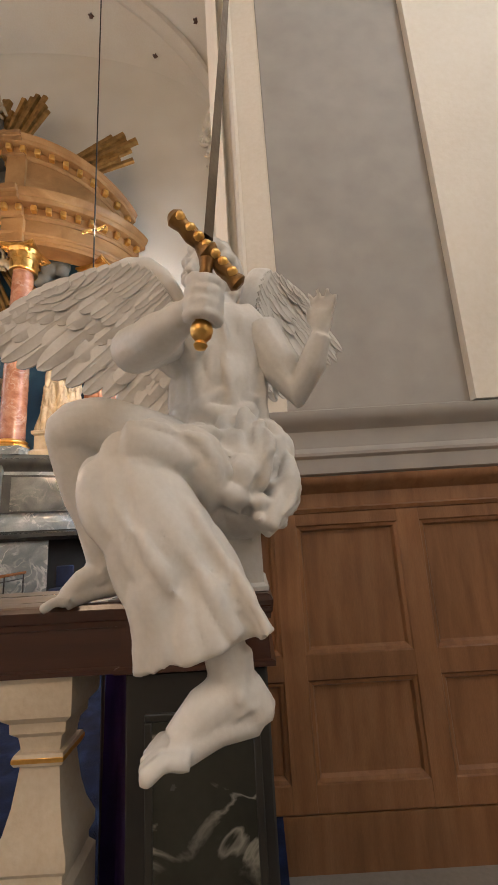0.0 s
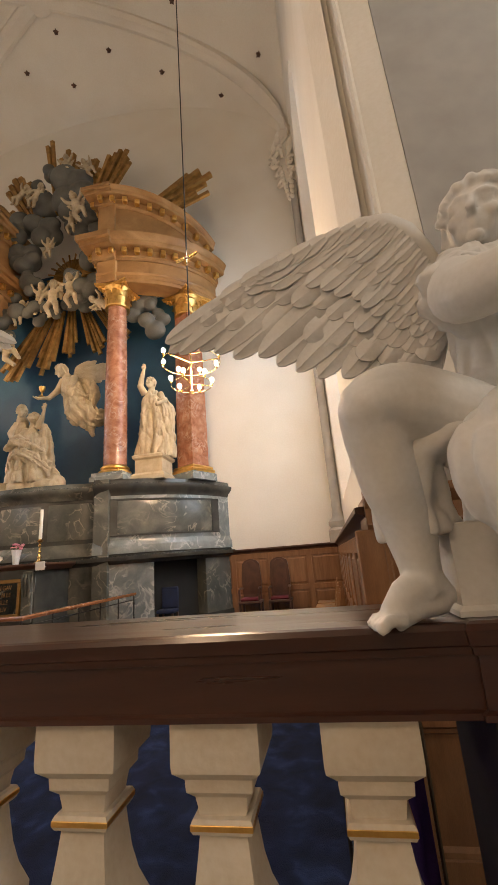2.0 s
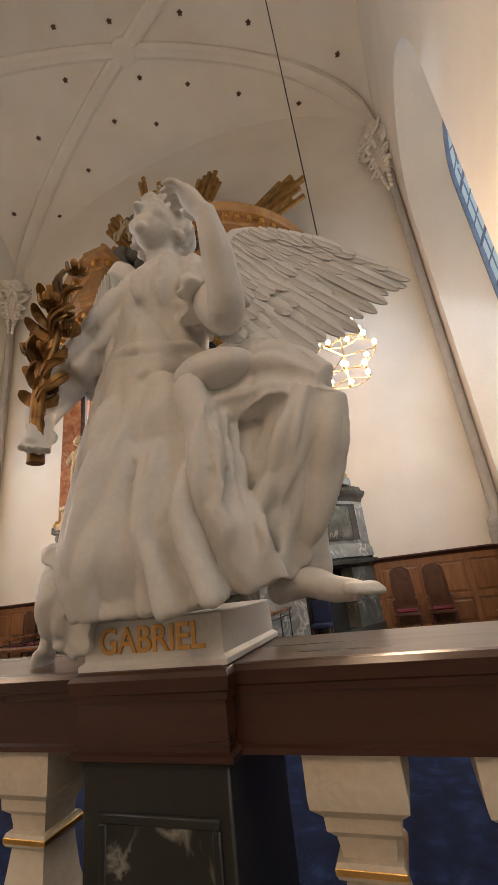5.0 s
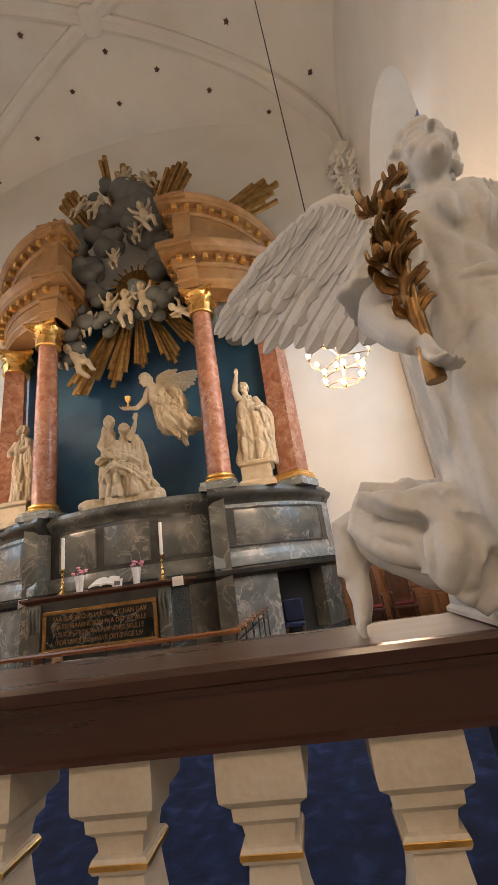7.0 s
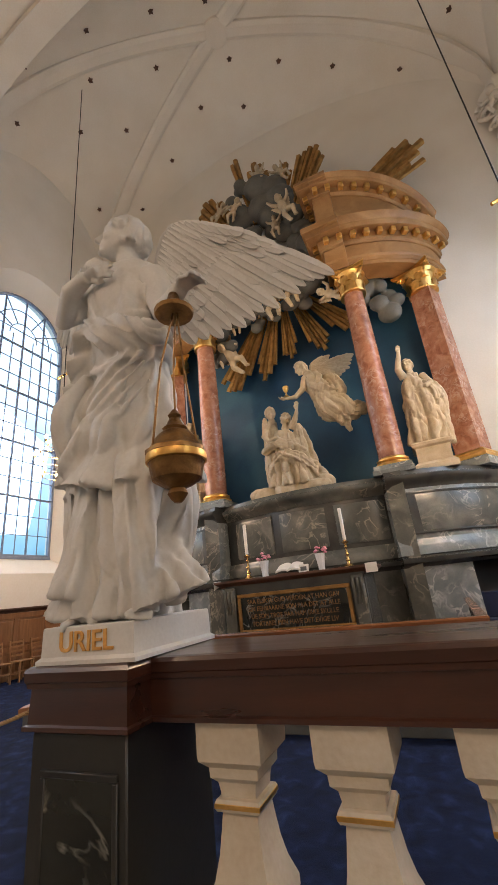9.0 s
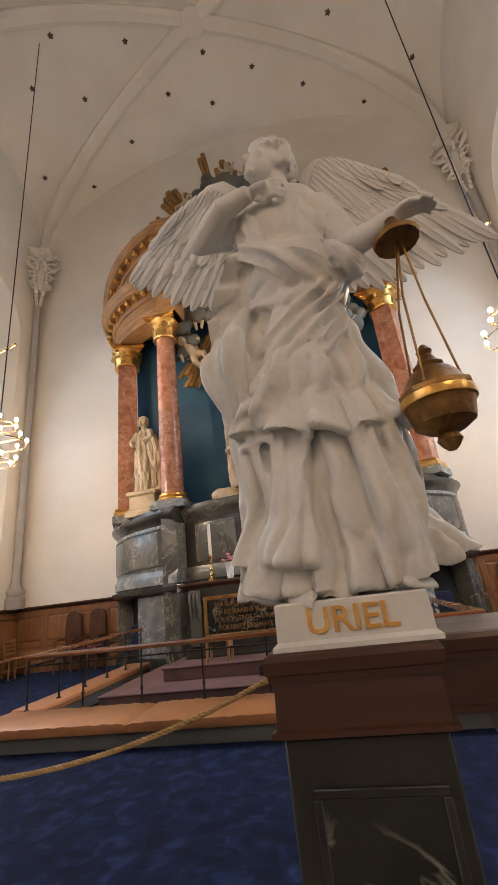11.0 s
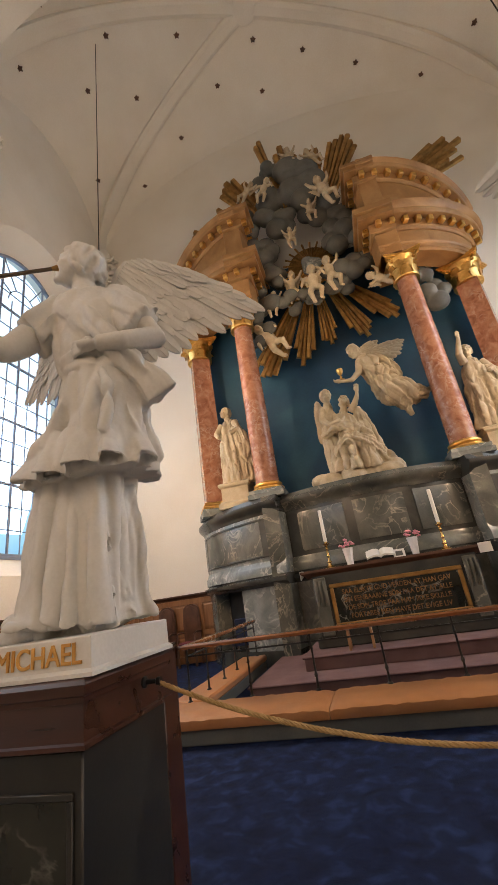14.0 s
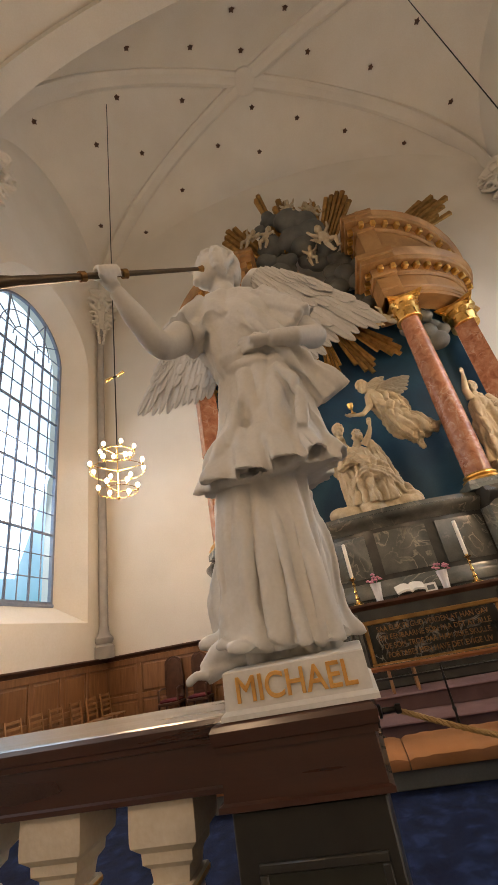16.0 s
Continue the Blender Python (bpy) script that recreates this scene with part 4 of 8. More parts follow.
# columns
def corinthian_cap(parent, m, r=0.26):
    bell = Shape().lathe([(r * 1.08, 0.0), (r * 1.12, 0.03), (r * 0.98, 0.05), (r * 0.98, 0.30), (r * 1.15, 0.46), (r * 1.35, 0.56)], 20, m)
    part("capital_bell", bell, GOLD, parent)
    leaf = Shape()
    for row, (z0, hgt, cnt, off) in enumerate(((0.04, 0.26, 8, 0), (0.20, 0.28, 8, 0.5))):
        for i in range(cnt):
            a = 2 * math.pi * (i + off) / cnt
            rings = []
            for k in range(6):
                t = k / 5
                rr = r * (1.02 + 0.10 * t + 0.34 * max(0, t - 0.55) ** 1.0)
                z = z0 + hgt * math.sin(min(1.0, t * 1.18) * math.pi / 2) - 0.10 * max(0, t - 0.7)
                w = r * 0.34 * math.sin(math.pi * (0.25 + 0.7 * t)) + 0.006
                c, s_ = math.cos(a), math.sin(a)
                rings.append([(c * rr - s_ * w * q, s_ * rr + c * w * q, z) if q else (c * (rr + 0.022), s_ * (rr + 0.022), z) for q in (-1, 0, 1)])
            k0 = len(leaf.v)
            leaf.loft([[p for p in ring] + [tuple(0.93 * v if j < 2 else v for j, v in enumerate(p)) for p in ring[::-1]] for ring in rings])
    part("acanthus_leaves", Shape().join(leaf, m), GOLD, parent)
    for i in range(4):
        a = math.pi / 4 + i * math.pi / 2
        vol = Shape()
        pts = []
        for k in range(14):
            t = 0.5 * k
            q = 0.085 * (1 - k / 17)
            rad = r * 1.42 + q * math.cos(t)
            pts.append((math.cos(a) * rad, math.sin(a) * rad, 0.50 + q * math.sin(t)))
        vol.tube(pts, [0.035 - 0.0012 * k for k in range(14)], 8)
        part("volute", Shape().join(vol, m), GOLD, parent)
    ab = Shape()
    h = r * 1.55
    prof = []
    for i in range(4):
        a = math.pi / 4 + i * math.pi / 2
        b_ = a + math.pi / 2
        for t in (0.0, 0.06, 0.28, 0.5, 0.72, 0.94):
            q0, q1 = (math.cos(a), math.sin(a)), (math.cos(b_), math.sin(b_))
            dip = 1.30 - 0.32 * math.sin(math.pi * t)
            prof.append((h * dip * (q0[0] * (1 - t) + q1[0] * t), h * dip * (q0[1] * (1 - t) + q1[1] * t)))
    ab.prism(prof, 0.56, 0.60).prism([(1.06 * x, 1.06 * y) for x, y in prof], 0.60, 0.66)
    part("abacus", Shape().join(ab, m), GOLD, parent)


def column(x, y):
    c = thing("altar_column", "polished red marble column with gilt base and gilt Corinthian capital", "column", "columns of the altar", at=(x, y, 3.395))
    part("plinth", Shape().loft([[(-q, -q, z), (q, -q, z), (q, q, z), (-q, q, z)] for q, z in ((0.42, 0), (0.42, 0.10), (0.39, 0.12), (0.39, 0.20))]), BLUE_MARBLE, c)
    part("base", Shape().lathe([(0.36, 0.20), (0.38, 0.23), (0.38, 0.26), (0.34, 0.29), (0.32, 0.31), (0.34, 0.33), (0.34, 0.36), (0.30, 0.38), (0.29, 0.40)], 28), GOLD, c, "gilt moulded column base")
    part("shaft", Shape().lathe([(0.285, 0.40), (0.278, 0.50), (0.278, 1.6), (0.268, 3.0), (0.248, 4.2), (0.238, 4.72), (0.25, 4.76), (0.25, 4.80)], 32), RED_MARBLE, c)
    corinthian_cap(c, Matrix.Translation((0, 0, 4.74)), 0.295)
    return c


def pilaster(x, y, s):
    c = thing("altar_pilaster", "square red marble pilaster with gilt base and gilt Corinthian capital", "pilaster", "pilasters of the altar", at=(x, y, 3.395))
    c.rotation_euler.z = radians(28 * s)
    q = lambda h, z: [(-h, -h, z), (h, -h, z), (h, h, z), (-h, h, z)]
    part("plinth", Shape().loft([q(0.42, 0), q(0.42, 0.16), q(0.39, 0.20)]), BLUE_MARBLE, c)
    part("base", Shape().loft([q(0.37, 0.20), q(0.39, 0.24), q(0.39, 0.27), q(0.35, 0.31), q(0.36, 0.34), q(0.33, 0.38)]), GOLD, c)
    part("shaft", Shape().loft([q(0.28, 0.38), q(0.28, 1.4), q(0.255, 4.72), q(0.265, 4.80)]), RED_MARBLE, c)
    corinthian_cap(c, Matrix.Translation((0, 0, 4.74)), 0.335)
    return c


for s in (1, -1):
    column(CX + s * 2.18, 8.98)
    pilaster(CX + s * 3.84, 9.92, -s)


# entablature: two curved pieces, and a broken curved pediment above each
def ent_plan(s, o=0.0):
    pts = []
    for i in range(17):
        a = i / 16 * math.pi / 2
        ex, ey = 1.72 + 2.85 * math.sin(a), YB - 1.95 * math.cos(a)
        t = i / 16
        lx, ly = 1.72 + 2.85 * t, YB - 1.95 * (1 - t)
        pts.append((CX + s * (0.75 * ex + 0.25 * lx), 0.75 * ey + 0.25 * ly))
    return pts


for s in (1, -1):
    full = ent_plan(s)
    path = run(full, s)
    en = thing("entablature", "curved ochre marbled entablature with gilt blocks under the cornice", "entablature", "entablatures of the altar", at=(0, 0, 8.86 * 0.1))
    en.scale.z = 0.9
    part("architrave", Shape().sweep(path, [(-0.55, 8.86), (0.0, 8.86), (0.0, 8.98), (0.02, 8.99), (0.02, 9.11), (0.04, 9.12), (0.06, 9.17), (-0.55, 9.17)]), OCHRE, en)
    part("frieze", Shape().sweep(path, [(-0.55, 9.17), (0.0, 9.17), (-0.015, 9.30), (-0.015, 9.50), (0.0, 9.62), (-0.55, 9.62)]), OCHRE, en)
    part("cornice", Shape().sweep(path, [(-0.55, 9.62), (0.04, 9.62), (0.06, 9.70), (0.09, 9.72), (0.10, 9.94), (0.30, 9.96), (0.32, 10.00), (0.32, 10.12), (0.35, 10.14), (0.40, 10.24), (0.42, 10.32), (-0.55, 10.34)]), OCHRE, en)
    blk = Shape().box(-0.07, -0.10, -0.09, 0.07, 0.06, 0.09, 0.02).mesh("gilt_block", GOLD)

    def blocks(points, zz, parent, out):
        acc, nxt = 0.0, 0.12
        for (x0, y0, z0), (x1, y1, z1) in zip(points, points[1:]):
            d = math.hypot(x1 - x0, y1 - y0)
            while nxt <= acc + d:
                t = (nxt - acc) / d
                ang = math.atan2(y1 - y0, x1 - x0)
                nx, ny = math.sin(ang), -math.cos(ang)
                same_part("gilt_block", blk, parent, Matrix.Translation((x0 + (x1 - x0) * t + nx * out, y0 + (y1 - y0) * t + ny * out, z0 + (z1 - z0) * t + zz)) @ Matrix.Rotation(ang, 4, "Z"))
                nxt += 0.33
            acc += d

    blocks([(x, y, 0) for x, y in path], 9.83, en, 0.16)
    fx, fy = full[0]
    inner_pts = [(fx, fy + 1.05, 0), (fx, fy, 0)] if s > 0 else [(fx, fy, 0), (fx, fy + 1.05, 0)]
    # inner end: the mouldings turn back beside the glory
    ends = Shape()
    for o, z0, z1 in ((0.0, 8.86, 9.17), (0.0, 9.17, 9.62), (0.10, 9.62, 9.95), (0.34, 9.96, 10.14), (0.42, 10.14, 10.33)):
        ends.box(min(fx - s * o, fx + s * 0.55), fy - 0.0 - o, z0, max(fx - s * o, fx + s * 0.55), fy + 1.25, z1, 0.01)
    part("entablature_return", ends, OCHRE, en)
    for i in range(4):
        same_part("gilt_block", blk, en, Matrix.Translation((fx - s * 0.16, fy + 0.02 + 0.33 * i, 9.83)) @ Matrix.Rotation(radians(-90 * s), 4, "Z"))
    # raking curved piece of the broken pediment, falling outwards
    pd = thing("broken_pediment", "curved raking ochre cornice with gilt blocks, broken at the glory", "pediment", "pediments of the altar", at=(0, 0, 8.86 * 0.1))
    pd.scale.z = 0.9
    full2 = full[0:15]
    zt = [1.32 * (1 - (i / 14) ** 1.7) for i in range(15)]

    def raking(profile):
        rings = []
        for i, p in enumerate(full2):
            a, c = full2[max(i - 1, 0)], full2[min(i + 1, 14)]
            d = Vector((c[0] - a[0], c[1] - a[1])).normalized()
            nx, ny = d.y * s, -d.x * s
            rings.append([(p[0] + nx * o, p[1] + ny * o, 10.34 + z if z < 0.02 else 10.34 + z + zt[i] - 0.0) for o, z in profile])
        return Shape().loft(rings)

    part("tympanum", raking([(-0.55, 0.0), (0.0, 0.0), (0.0, 0.04), (-0.55, 0.04)]), OCHRE, pd)
    part("raking_moulding", raking([(-0.55, 0.03), (0.03, 0.03), (0.05, 0.08), (0.08, 0.10), (0.09, 0.30), (0.28, 0.32), (0.30, 0.36), (0.30, 0.44), (0.34, 0.48), (0.38, 0.56), (-0.55, 0.58)]), OCHRE, pd)
    pts = [(p[0], p[1], zt[i]) for i, p in enumerate(full2)]
    blocks(pts if s > 0 else pts[::-1], 10.34 + 0.20, pd, 0.15)
    e2 = Shape()
    for o, z0, z1 in ((0.0, 10.34, 11.72), (0.10, 11.70, 11.97), (0.30, 11.98, 12.12), (0.38, 12.12, 12.24)):
        e2.box(min(fx - s * o, fx + s * 0.5), fy - o * 0.9, z0, max(fx - s * o, fx + s * 0.5), fy + 1.25, z1, 0.01)
    part("pediment_return", e2, OCHRE, pd)
    for i in range(4):
        same_part("gilt_block", blk, pd, Matrix.Translation((fx - s * 0.15, fy + 0.02 + 0.33 * i, 11.86)) @ Matrix.Rotation(radians(-90 * s), 4, "Z"))


# ---- altar table and what stands on it ----
tb = thing("altar_table", "grey marble altar table with a gilt-framed inscription panel", "altar table")
TX0, TX1, TY, TZ = CX - 1.53, CX + 1.53, 7.42, 1.66
part("table_body", Shape().box(TX0 + 0.16, TY + 0.06, 0.40, TX1 - 0.16, 8.55, TZ - 0.10, 0.01), ALTAR_DARK, tb)
part("table_foot", Shape().box(TX0 + 0.08, TY - 0.02, 0.40, TX1 - 0.08, 8.52, 0.56, 0.02), ALTAR_DARK, tb)
part("table_slab", Shape().sweep([(TX0, 8.5), (TX0, TY), (TX1, TY), (TX1, 8.5)], [(-0.3, TZ - 0.13), (-0.08, TZ - 0.13), (-0.05, TZ - 0.09), (0.0, TZ - 0.06), (0.02, TZ - 0.04), (0.02, TZ), (-0.3, TZ)]).box(TX0 + 0.25, TY + 0.25, TZ - 0.1, TX1 - 0.25, 8.5, TZ - 0.001), DARK_OAK, tb, "dark moulded table edge")
for s in (-1, 1):
    bpd = Shape()
    xx = CX + s * 1.24
    bpd.box(xx - 0.11, TY + 0.0, 0.58, xx + 0.11, TY + 0.07, TZ - 0.14, 0.015)
    for k in (-0.07, 0.0, 0.07):
        bpd.tube([(xx + k, TY - 0.02, TZ - 0.20), (xx + k, TY - 0.04, TZ - 0.30), (xx + k, TY - 0.01, TZ - 0.45), (xx + k, TY, TZ - 0.62)], [0.03, 0.034, 0.028, 0.02], 10)
    part("fluted_bracket", bpd, ALTAR_MARBLE, tb)
ix0, ix1, iz0, iz1 = CX - 1.02, CX + 1.02, 0.76, 1.32
fr = Shape()
for a in ((ix0 - 0.07, iz0 - 0.07, ix1 + 0.07, iz0), (ix0 - 0.07, iz1, ix1 + 0.07, iz1 + 0.07), (ix0 - 0.07, iz0, ix0, iz1), (ix1, iz0, ix1 + 0.07, iz1)):
    fr.box(a[0], TY + 0.01, a[1], a[2], TY + 0.07, a[3], 0.012)
part("inscription_frame", fr, OLD_GOLD, tb, "gilt inscription frame")
part("inscription_panel", Shape().box(ix0, TY + 0.035, iz0, ix1, TY + 0.065, iz1), BLACK_MARBLE, tb, "dark inscription panel")
for i, line in enumerate(("SAA ELSKTE GUD VERDEN AT HAN GAV", "SIN EENBAARNE SÖN PAA DET AT ALLE", "DE SOM TROE PAA HAM IKKE SKULLE", "FORTABES MEN HAVE DET EVIGE LIV")):
    lettering(line, 0.112, 0.002, BRONZE, "inscription_line", tb, pose(CX, TY + 0.033, iz1 - 0.085 - 0.13 * i, 90, 0, 0), 0.88)
# white cloth corners hanging over the slab's ends
for s in (-1, 1):
    cl = Shape()
    rows = []
    for i in range(7):
        t = i / 6
        rows.append([(CX + s * (1.555 - 0.05 * j / 6) , TY - 0.012 - 0.015 * math.sin(3 * j / 6 + 2 * t) + 0.18 * j / 6, TZ + 0.012 - 0.16 * t * (1 - 0.5 * j / 6)) for j in range(7)])
    cl.loft(rows, close=False)
    k = len(cl.v)
    cl.add([(x, y - 0.004, z) for x, y, z in cl.v], [f[::-1] for f in cl.f])
    single("altar_cloth_corner", cl, PAPER, "white linen corner hanging over the altar table's edge", "cloth", "altar cloth corners")


def candlestick(x, y):
    c = thing("candlestick", "tall turned brass candlestick with a white candle", "candlestick", "candlesticks on the altar", at=(x, y, TZ))
    part("stick", Shape().lathe([(0.105, 0), (0.105, 0.02), (0.08, 0.035), (0.07, 0.05), (0.04, 0.07), (0.03, 0.10), (0.05, 0.125), (0.03, 0.15), (0.022, 0.20), (0.035, 0.235), (0.022, 0.27), (0.02, 0.34), (0.036, 0.37), (0.02, 0.395), (0.03, 0.43), (0.065, 0.455), (0.07, 0.47), (0.03, 0.472), (0.028, 0.50)], 20), BRASS, c)
    part("candle", Shape().lathe([(0.034, 0.50), (0.034, 1.10), (0.028, 1.12), (0.005, 1.122)], 16), WAX, c, "tall white candle")
    part("wick", Shape().tube([(0, 0, 1.12), (0.004, 0, 1.145)], 0.003, 5), IRON, c)


candlestick(CX - 1.04, 7.98)
candlestick(CX + 1.04, 7.98)


def flower_vase(x, y, seed):
    v = thing("flower_vase", "white fluted vase with pink flowers", "vase", "vases on the altar", at=(x, y, TZ))
    part("vase_body", Shape().lathe([(0.055, 0), (0.06, 0.01), (0.062, 0.06), (0.075, 0.18), (0.095, 0.30), (0.10, 0.32), (0.09, 0.32), (0.07, 0.20)], 24, lobes=12, depth=0.03), WHITE_GLAZE, v)
    r = random.Random(seed)
    for i in range(12):
        a, q = r.uniform(0, 6.28), r.uniform(0.02, 0.13)
        p = Vector((q * math.cos(a), q * math.sin(a), 0.42 + r.uniform(-0.05, 0.07) - q * 0.4))
        part("stem", Shape().tube([(0.3 * p.x, 0.3 * p.y, 0.28), p], 0.005, 5), LEAF, v)
        fl = Shape()
        for k in range(7):
            b = k * 2 * math.pi / 7
            fl.ball(p + Vector((0.022 * math.cos(b), 0.022 * math.sin(b), 0.008 * (k % 2))), (0.02, 0.02, 0.016), 8, 5)
        fl.ball(p + Vector((0, 0, 0.012)), 0.02, 8, 5)
        part("blossom", fl, PINK, v)
    for i in range(9):
        a = r.uniform(0, 6.28)
        d = Vector((math.cos(a), math.sin(a), 0.35))
        lf = Shape()
        s0 = Vector((0.05 * math.cos(a), 0.05 * math.sin(a), 0.31))
        t0 = s0 + d * 0.11
        w0 = Vector((-math.sin(a), math.cos(a), 0)) * 0.022
        mid0 = (s0 + t0) / 2 + Vector((0, 0, 0.02))
        lf.add([s0, mid0 + w0, t0, mid0 - w0, mid0 + Vector((0, 0, -0.006))], [(0, 1, 2), (0, 2, 3), (0, 4, 1), (4, 2, 1), (0, 3, 4), (4, 3, 2)])
        part("leaf", lf, LEAF, v)


flower_vase(CX - 0.66, 7.95, 1)
flower_vase(CX + 0.52, 7.95, 2)
bk = thing("open_book", "open book lying on a low stand on the altar", "book", at=(CX - 0.10, 7.85, TZ))
part("book_stand", Shape().box(-0.24, -0.12, 0.0, 0.24, 0.14, 0.03, 0.01), DARK_OAK, bk)
for s in (-1, 1):
    pg = Shape()
    rows = []
    for i in range(9):
        t = i / 8
        x = s * 0.25 * t
        z = 0.075 + 0.035 * math.sin(math.pi * t ** 0.7)
        rows.append([(x, -0.13, z), (x, 0.16, z + 0.12), (x, 0.16, z + 0.085 - 0.02 * t), (x, -0.13, z - 0.035 + 0.0 * t)])
    pg.loft(rows)
    part("page_block", pg, PAPER, bk)
cd_ = thing("altar_card", "small framed white card leaning on the altar", "card", at=(CX + 0.22, 7.72, TZ))
part("card_board", Shape().box(-0.10, -0.006, 0.0, 0.10, 0.006, 0.15, 0.003, pose(0, 0, 0, -18, 0, 0)), PAPER, cd_)
part("card_print", Shape().box(-0.06, -0.010, 0.03, 0.06, -0.007, 0.11, 0, pose(0, 0, 0, -18, 0, 0)), GREY_PAINT, cd_)
wb = single("white_notice", Shape().box(CX + 1.42, TY - 0.035, TZ - 0.14, CX + 1.62, TY - 0.025, TZ + 0.02, 0.003), PAPER, "white paper notice hanging at the altar table's corner", "notice")
st = thing("altar_stool", "low brown wooden stool with a tan seat on the altar step", "stool", at=(CX - 0.72, 7.05, 0.40))
part("seat", Shape().box(-0.22, -0.14, 0.30, 0.22, 0.14, 0.36, 0.025), TAN_LEATHER, st)
for sx in (-1, 1):
    for sy in (-1, 1):
        part("leg", Shape().box(sx * 0.18 - 0.02, sy * 0.11 - 0.02, 0, sx * 0.18 + 0.02, sy * 0.11 + 0.02, 0.30, 0.004), CHAIR_WOOD, st)
    part("rail", Shape().box(sx * 0.18 - 0.012, -0.09, 0.20, sx * 0.18 + 0.012, 0.09, 0.28, 0.004), CHAIR_WOOD, st)

# steps before the altar
for x, y, z0, z1, nm in ((2.35, 6.15, 0.0, 0.20, "altar_step"), (1.62, 6.80, 0.20, 0.40, "altar_step")):
    sp = Shape()
    sp.box(CX - x, y, z0, CX + x, 8.7, z1 - 0.03, 0.005).box(CX - x - 0.03, y - 0.03, z1 - 0.03, CX + x + 0.03, 8.7, z1, 0.012)
    single(nm, sp, MAUVE_CARPET, "broad step covered with dusty mauve carpet", kind="structure")

# ---- communion rail with kneelers ----
KX, KY = 3.22, 4.58
for nm, b0, b1, cx0 in (("front", (CX - KX, KY, CX + KX, KY + 0.80), None, 0),):
    kn = thing("kneeler_bench", "long low grey kneeler with tan leather cushions", "kneeler", "kneelers round the altar")
    part("base", Shape().box(CX - KX + 0.03, KY + 0.04, 0, CX + KX - 0.03, KY + 0.76, 0.15, 0.008), GREY_PAINT, kn)
    edges = [CX - KX, CX - 1.05, CX + 1.12, CX + KX]
    for a, b in zip(edges, edges[1:]):
        rows = []
        nn = 40
        for i in range(nn + 1):
            t = i / nn
            x = a + 0.004 + (b - a - 0.008) * t
            e = min(1.0, min(t, 1 - t) * 18)
            h = 0.115 * (0.75 + 0.25 * math.sqrt(e))
            wob = 0.004 * math.sin(37 * x) + 0.003 * math.sin(91 * x)
            ring = [(KY + 0.0, 0.155), (KY - 0.015, 0.19), (KY - 0.01, 0.155 + h * 0.8 + wob), (KY + 0.05, 0.155 + h + wob), (KY + 0.35, 0.16 + h - wob), (KY + 0.70, 0.155 + h + wob), (KY + 0.78, 0.155 + h * 0.8), (KY + 0.785, 0.19), (KY + 0.77, 0.155)]
            rows.append([(x, y, z) for y, z in ring])
        part("cushion", Shape().loft(rows), TAN_LEATHER, kn, "tan leather cushion with soft creases")
for s in (-1, 1):
    kn = thing("side_kneeler", "low grey side kneeler with a tan leather cushion", "kneeler", "kneelers round the altar")
    xo, xi = CX + s * KX, CX + s * (KX - 0.52)
    part("base", Shape().box(min(xo, xi) + 0.02, KY + 0.82, 0, max(xo, xi) - 0.02, 8.6, 0.15, 0.008), GREY_PAINT, kn)
    part("cushion", Shape().box(min(xo, xi), KY + 0.80, 0.15, max(xo, xi) - 0.0, 8.62, 0.265, 0.03), TAN_LEATHER, kn)
cr = thing("communion_rail", "polished wooden rail on slender black iron posts", "railing")
RX, RY, RZ = 2.88, 5.30, 0.93
rail_path = [(CX - RX, 8.55), (CX - RX, RY), (CX + RX, RY), (CX + RX, 8.55)]
part("handrail", Shape().sweep(rail_path[::1], [(-0.05, RZ - 0.05), (-0.03, RZ - 0.06), (0.03, RZ - 0.06), (0.05, RZ - 0.05), (0.06, RZ - 0.02), (0.05, RZ), (-0.05, RZ), (-0.06, RZ - 0.02)]), RAIL_WOOD, cr, "polished brown handrail")
part("lower_bar", Shape().sweep(rail_path, [(-0.008, RZ - 0.15), (0.008, RZ - 0.15), (0.008, RZ - 0.13), (-0.008, RZ - 0.13)]), IRON, cr)
post_m = Shape().lathe([(0.035, 0.26), (0.035, 0.275), (0.016, 0.29), (0.013, 0.40), (0.024, 0.43), (0.013, 0.46), (0.012, 0.70), (0.02, 0.72), (0.013, 0.74), (0.012, RZ - 0.06)], 10).mesh("post", IRON)
spots = [(CX - RX + 2 * RX * i / 7, RY) for i in range(8)] + [(CX + s * RX, RY + 0.65 * k) for s in (-1, 1) for k in range(1, 6)]
for x, y in spots:
    same_part("post", post_m, cr, Matrix.Translation((x, y, 0)))


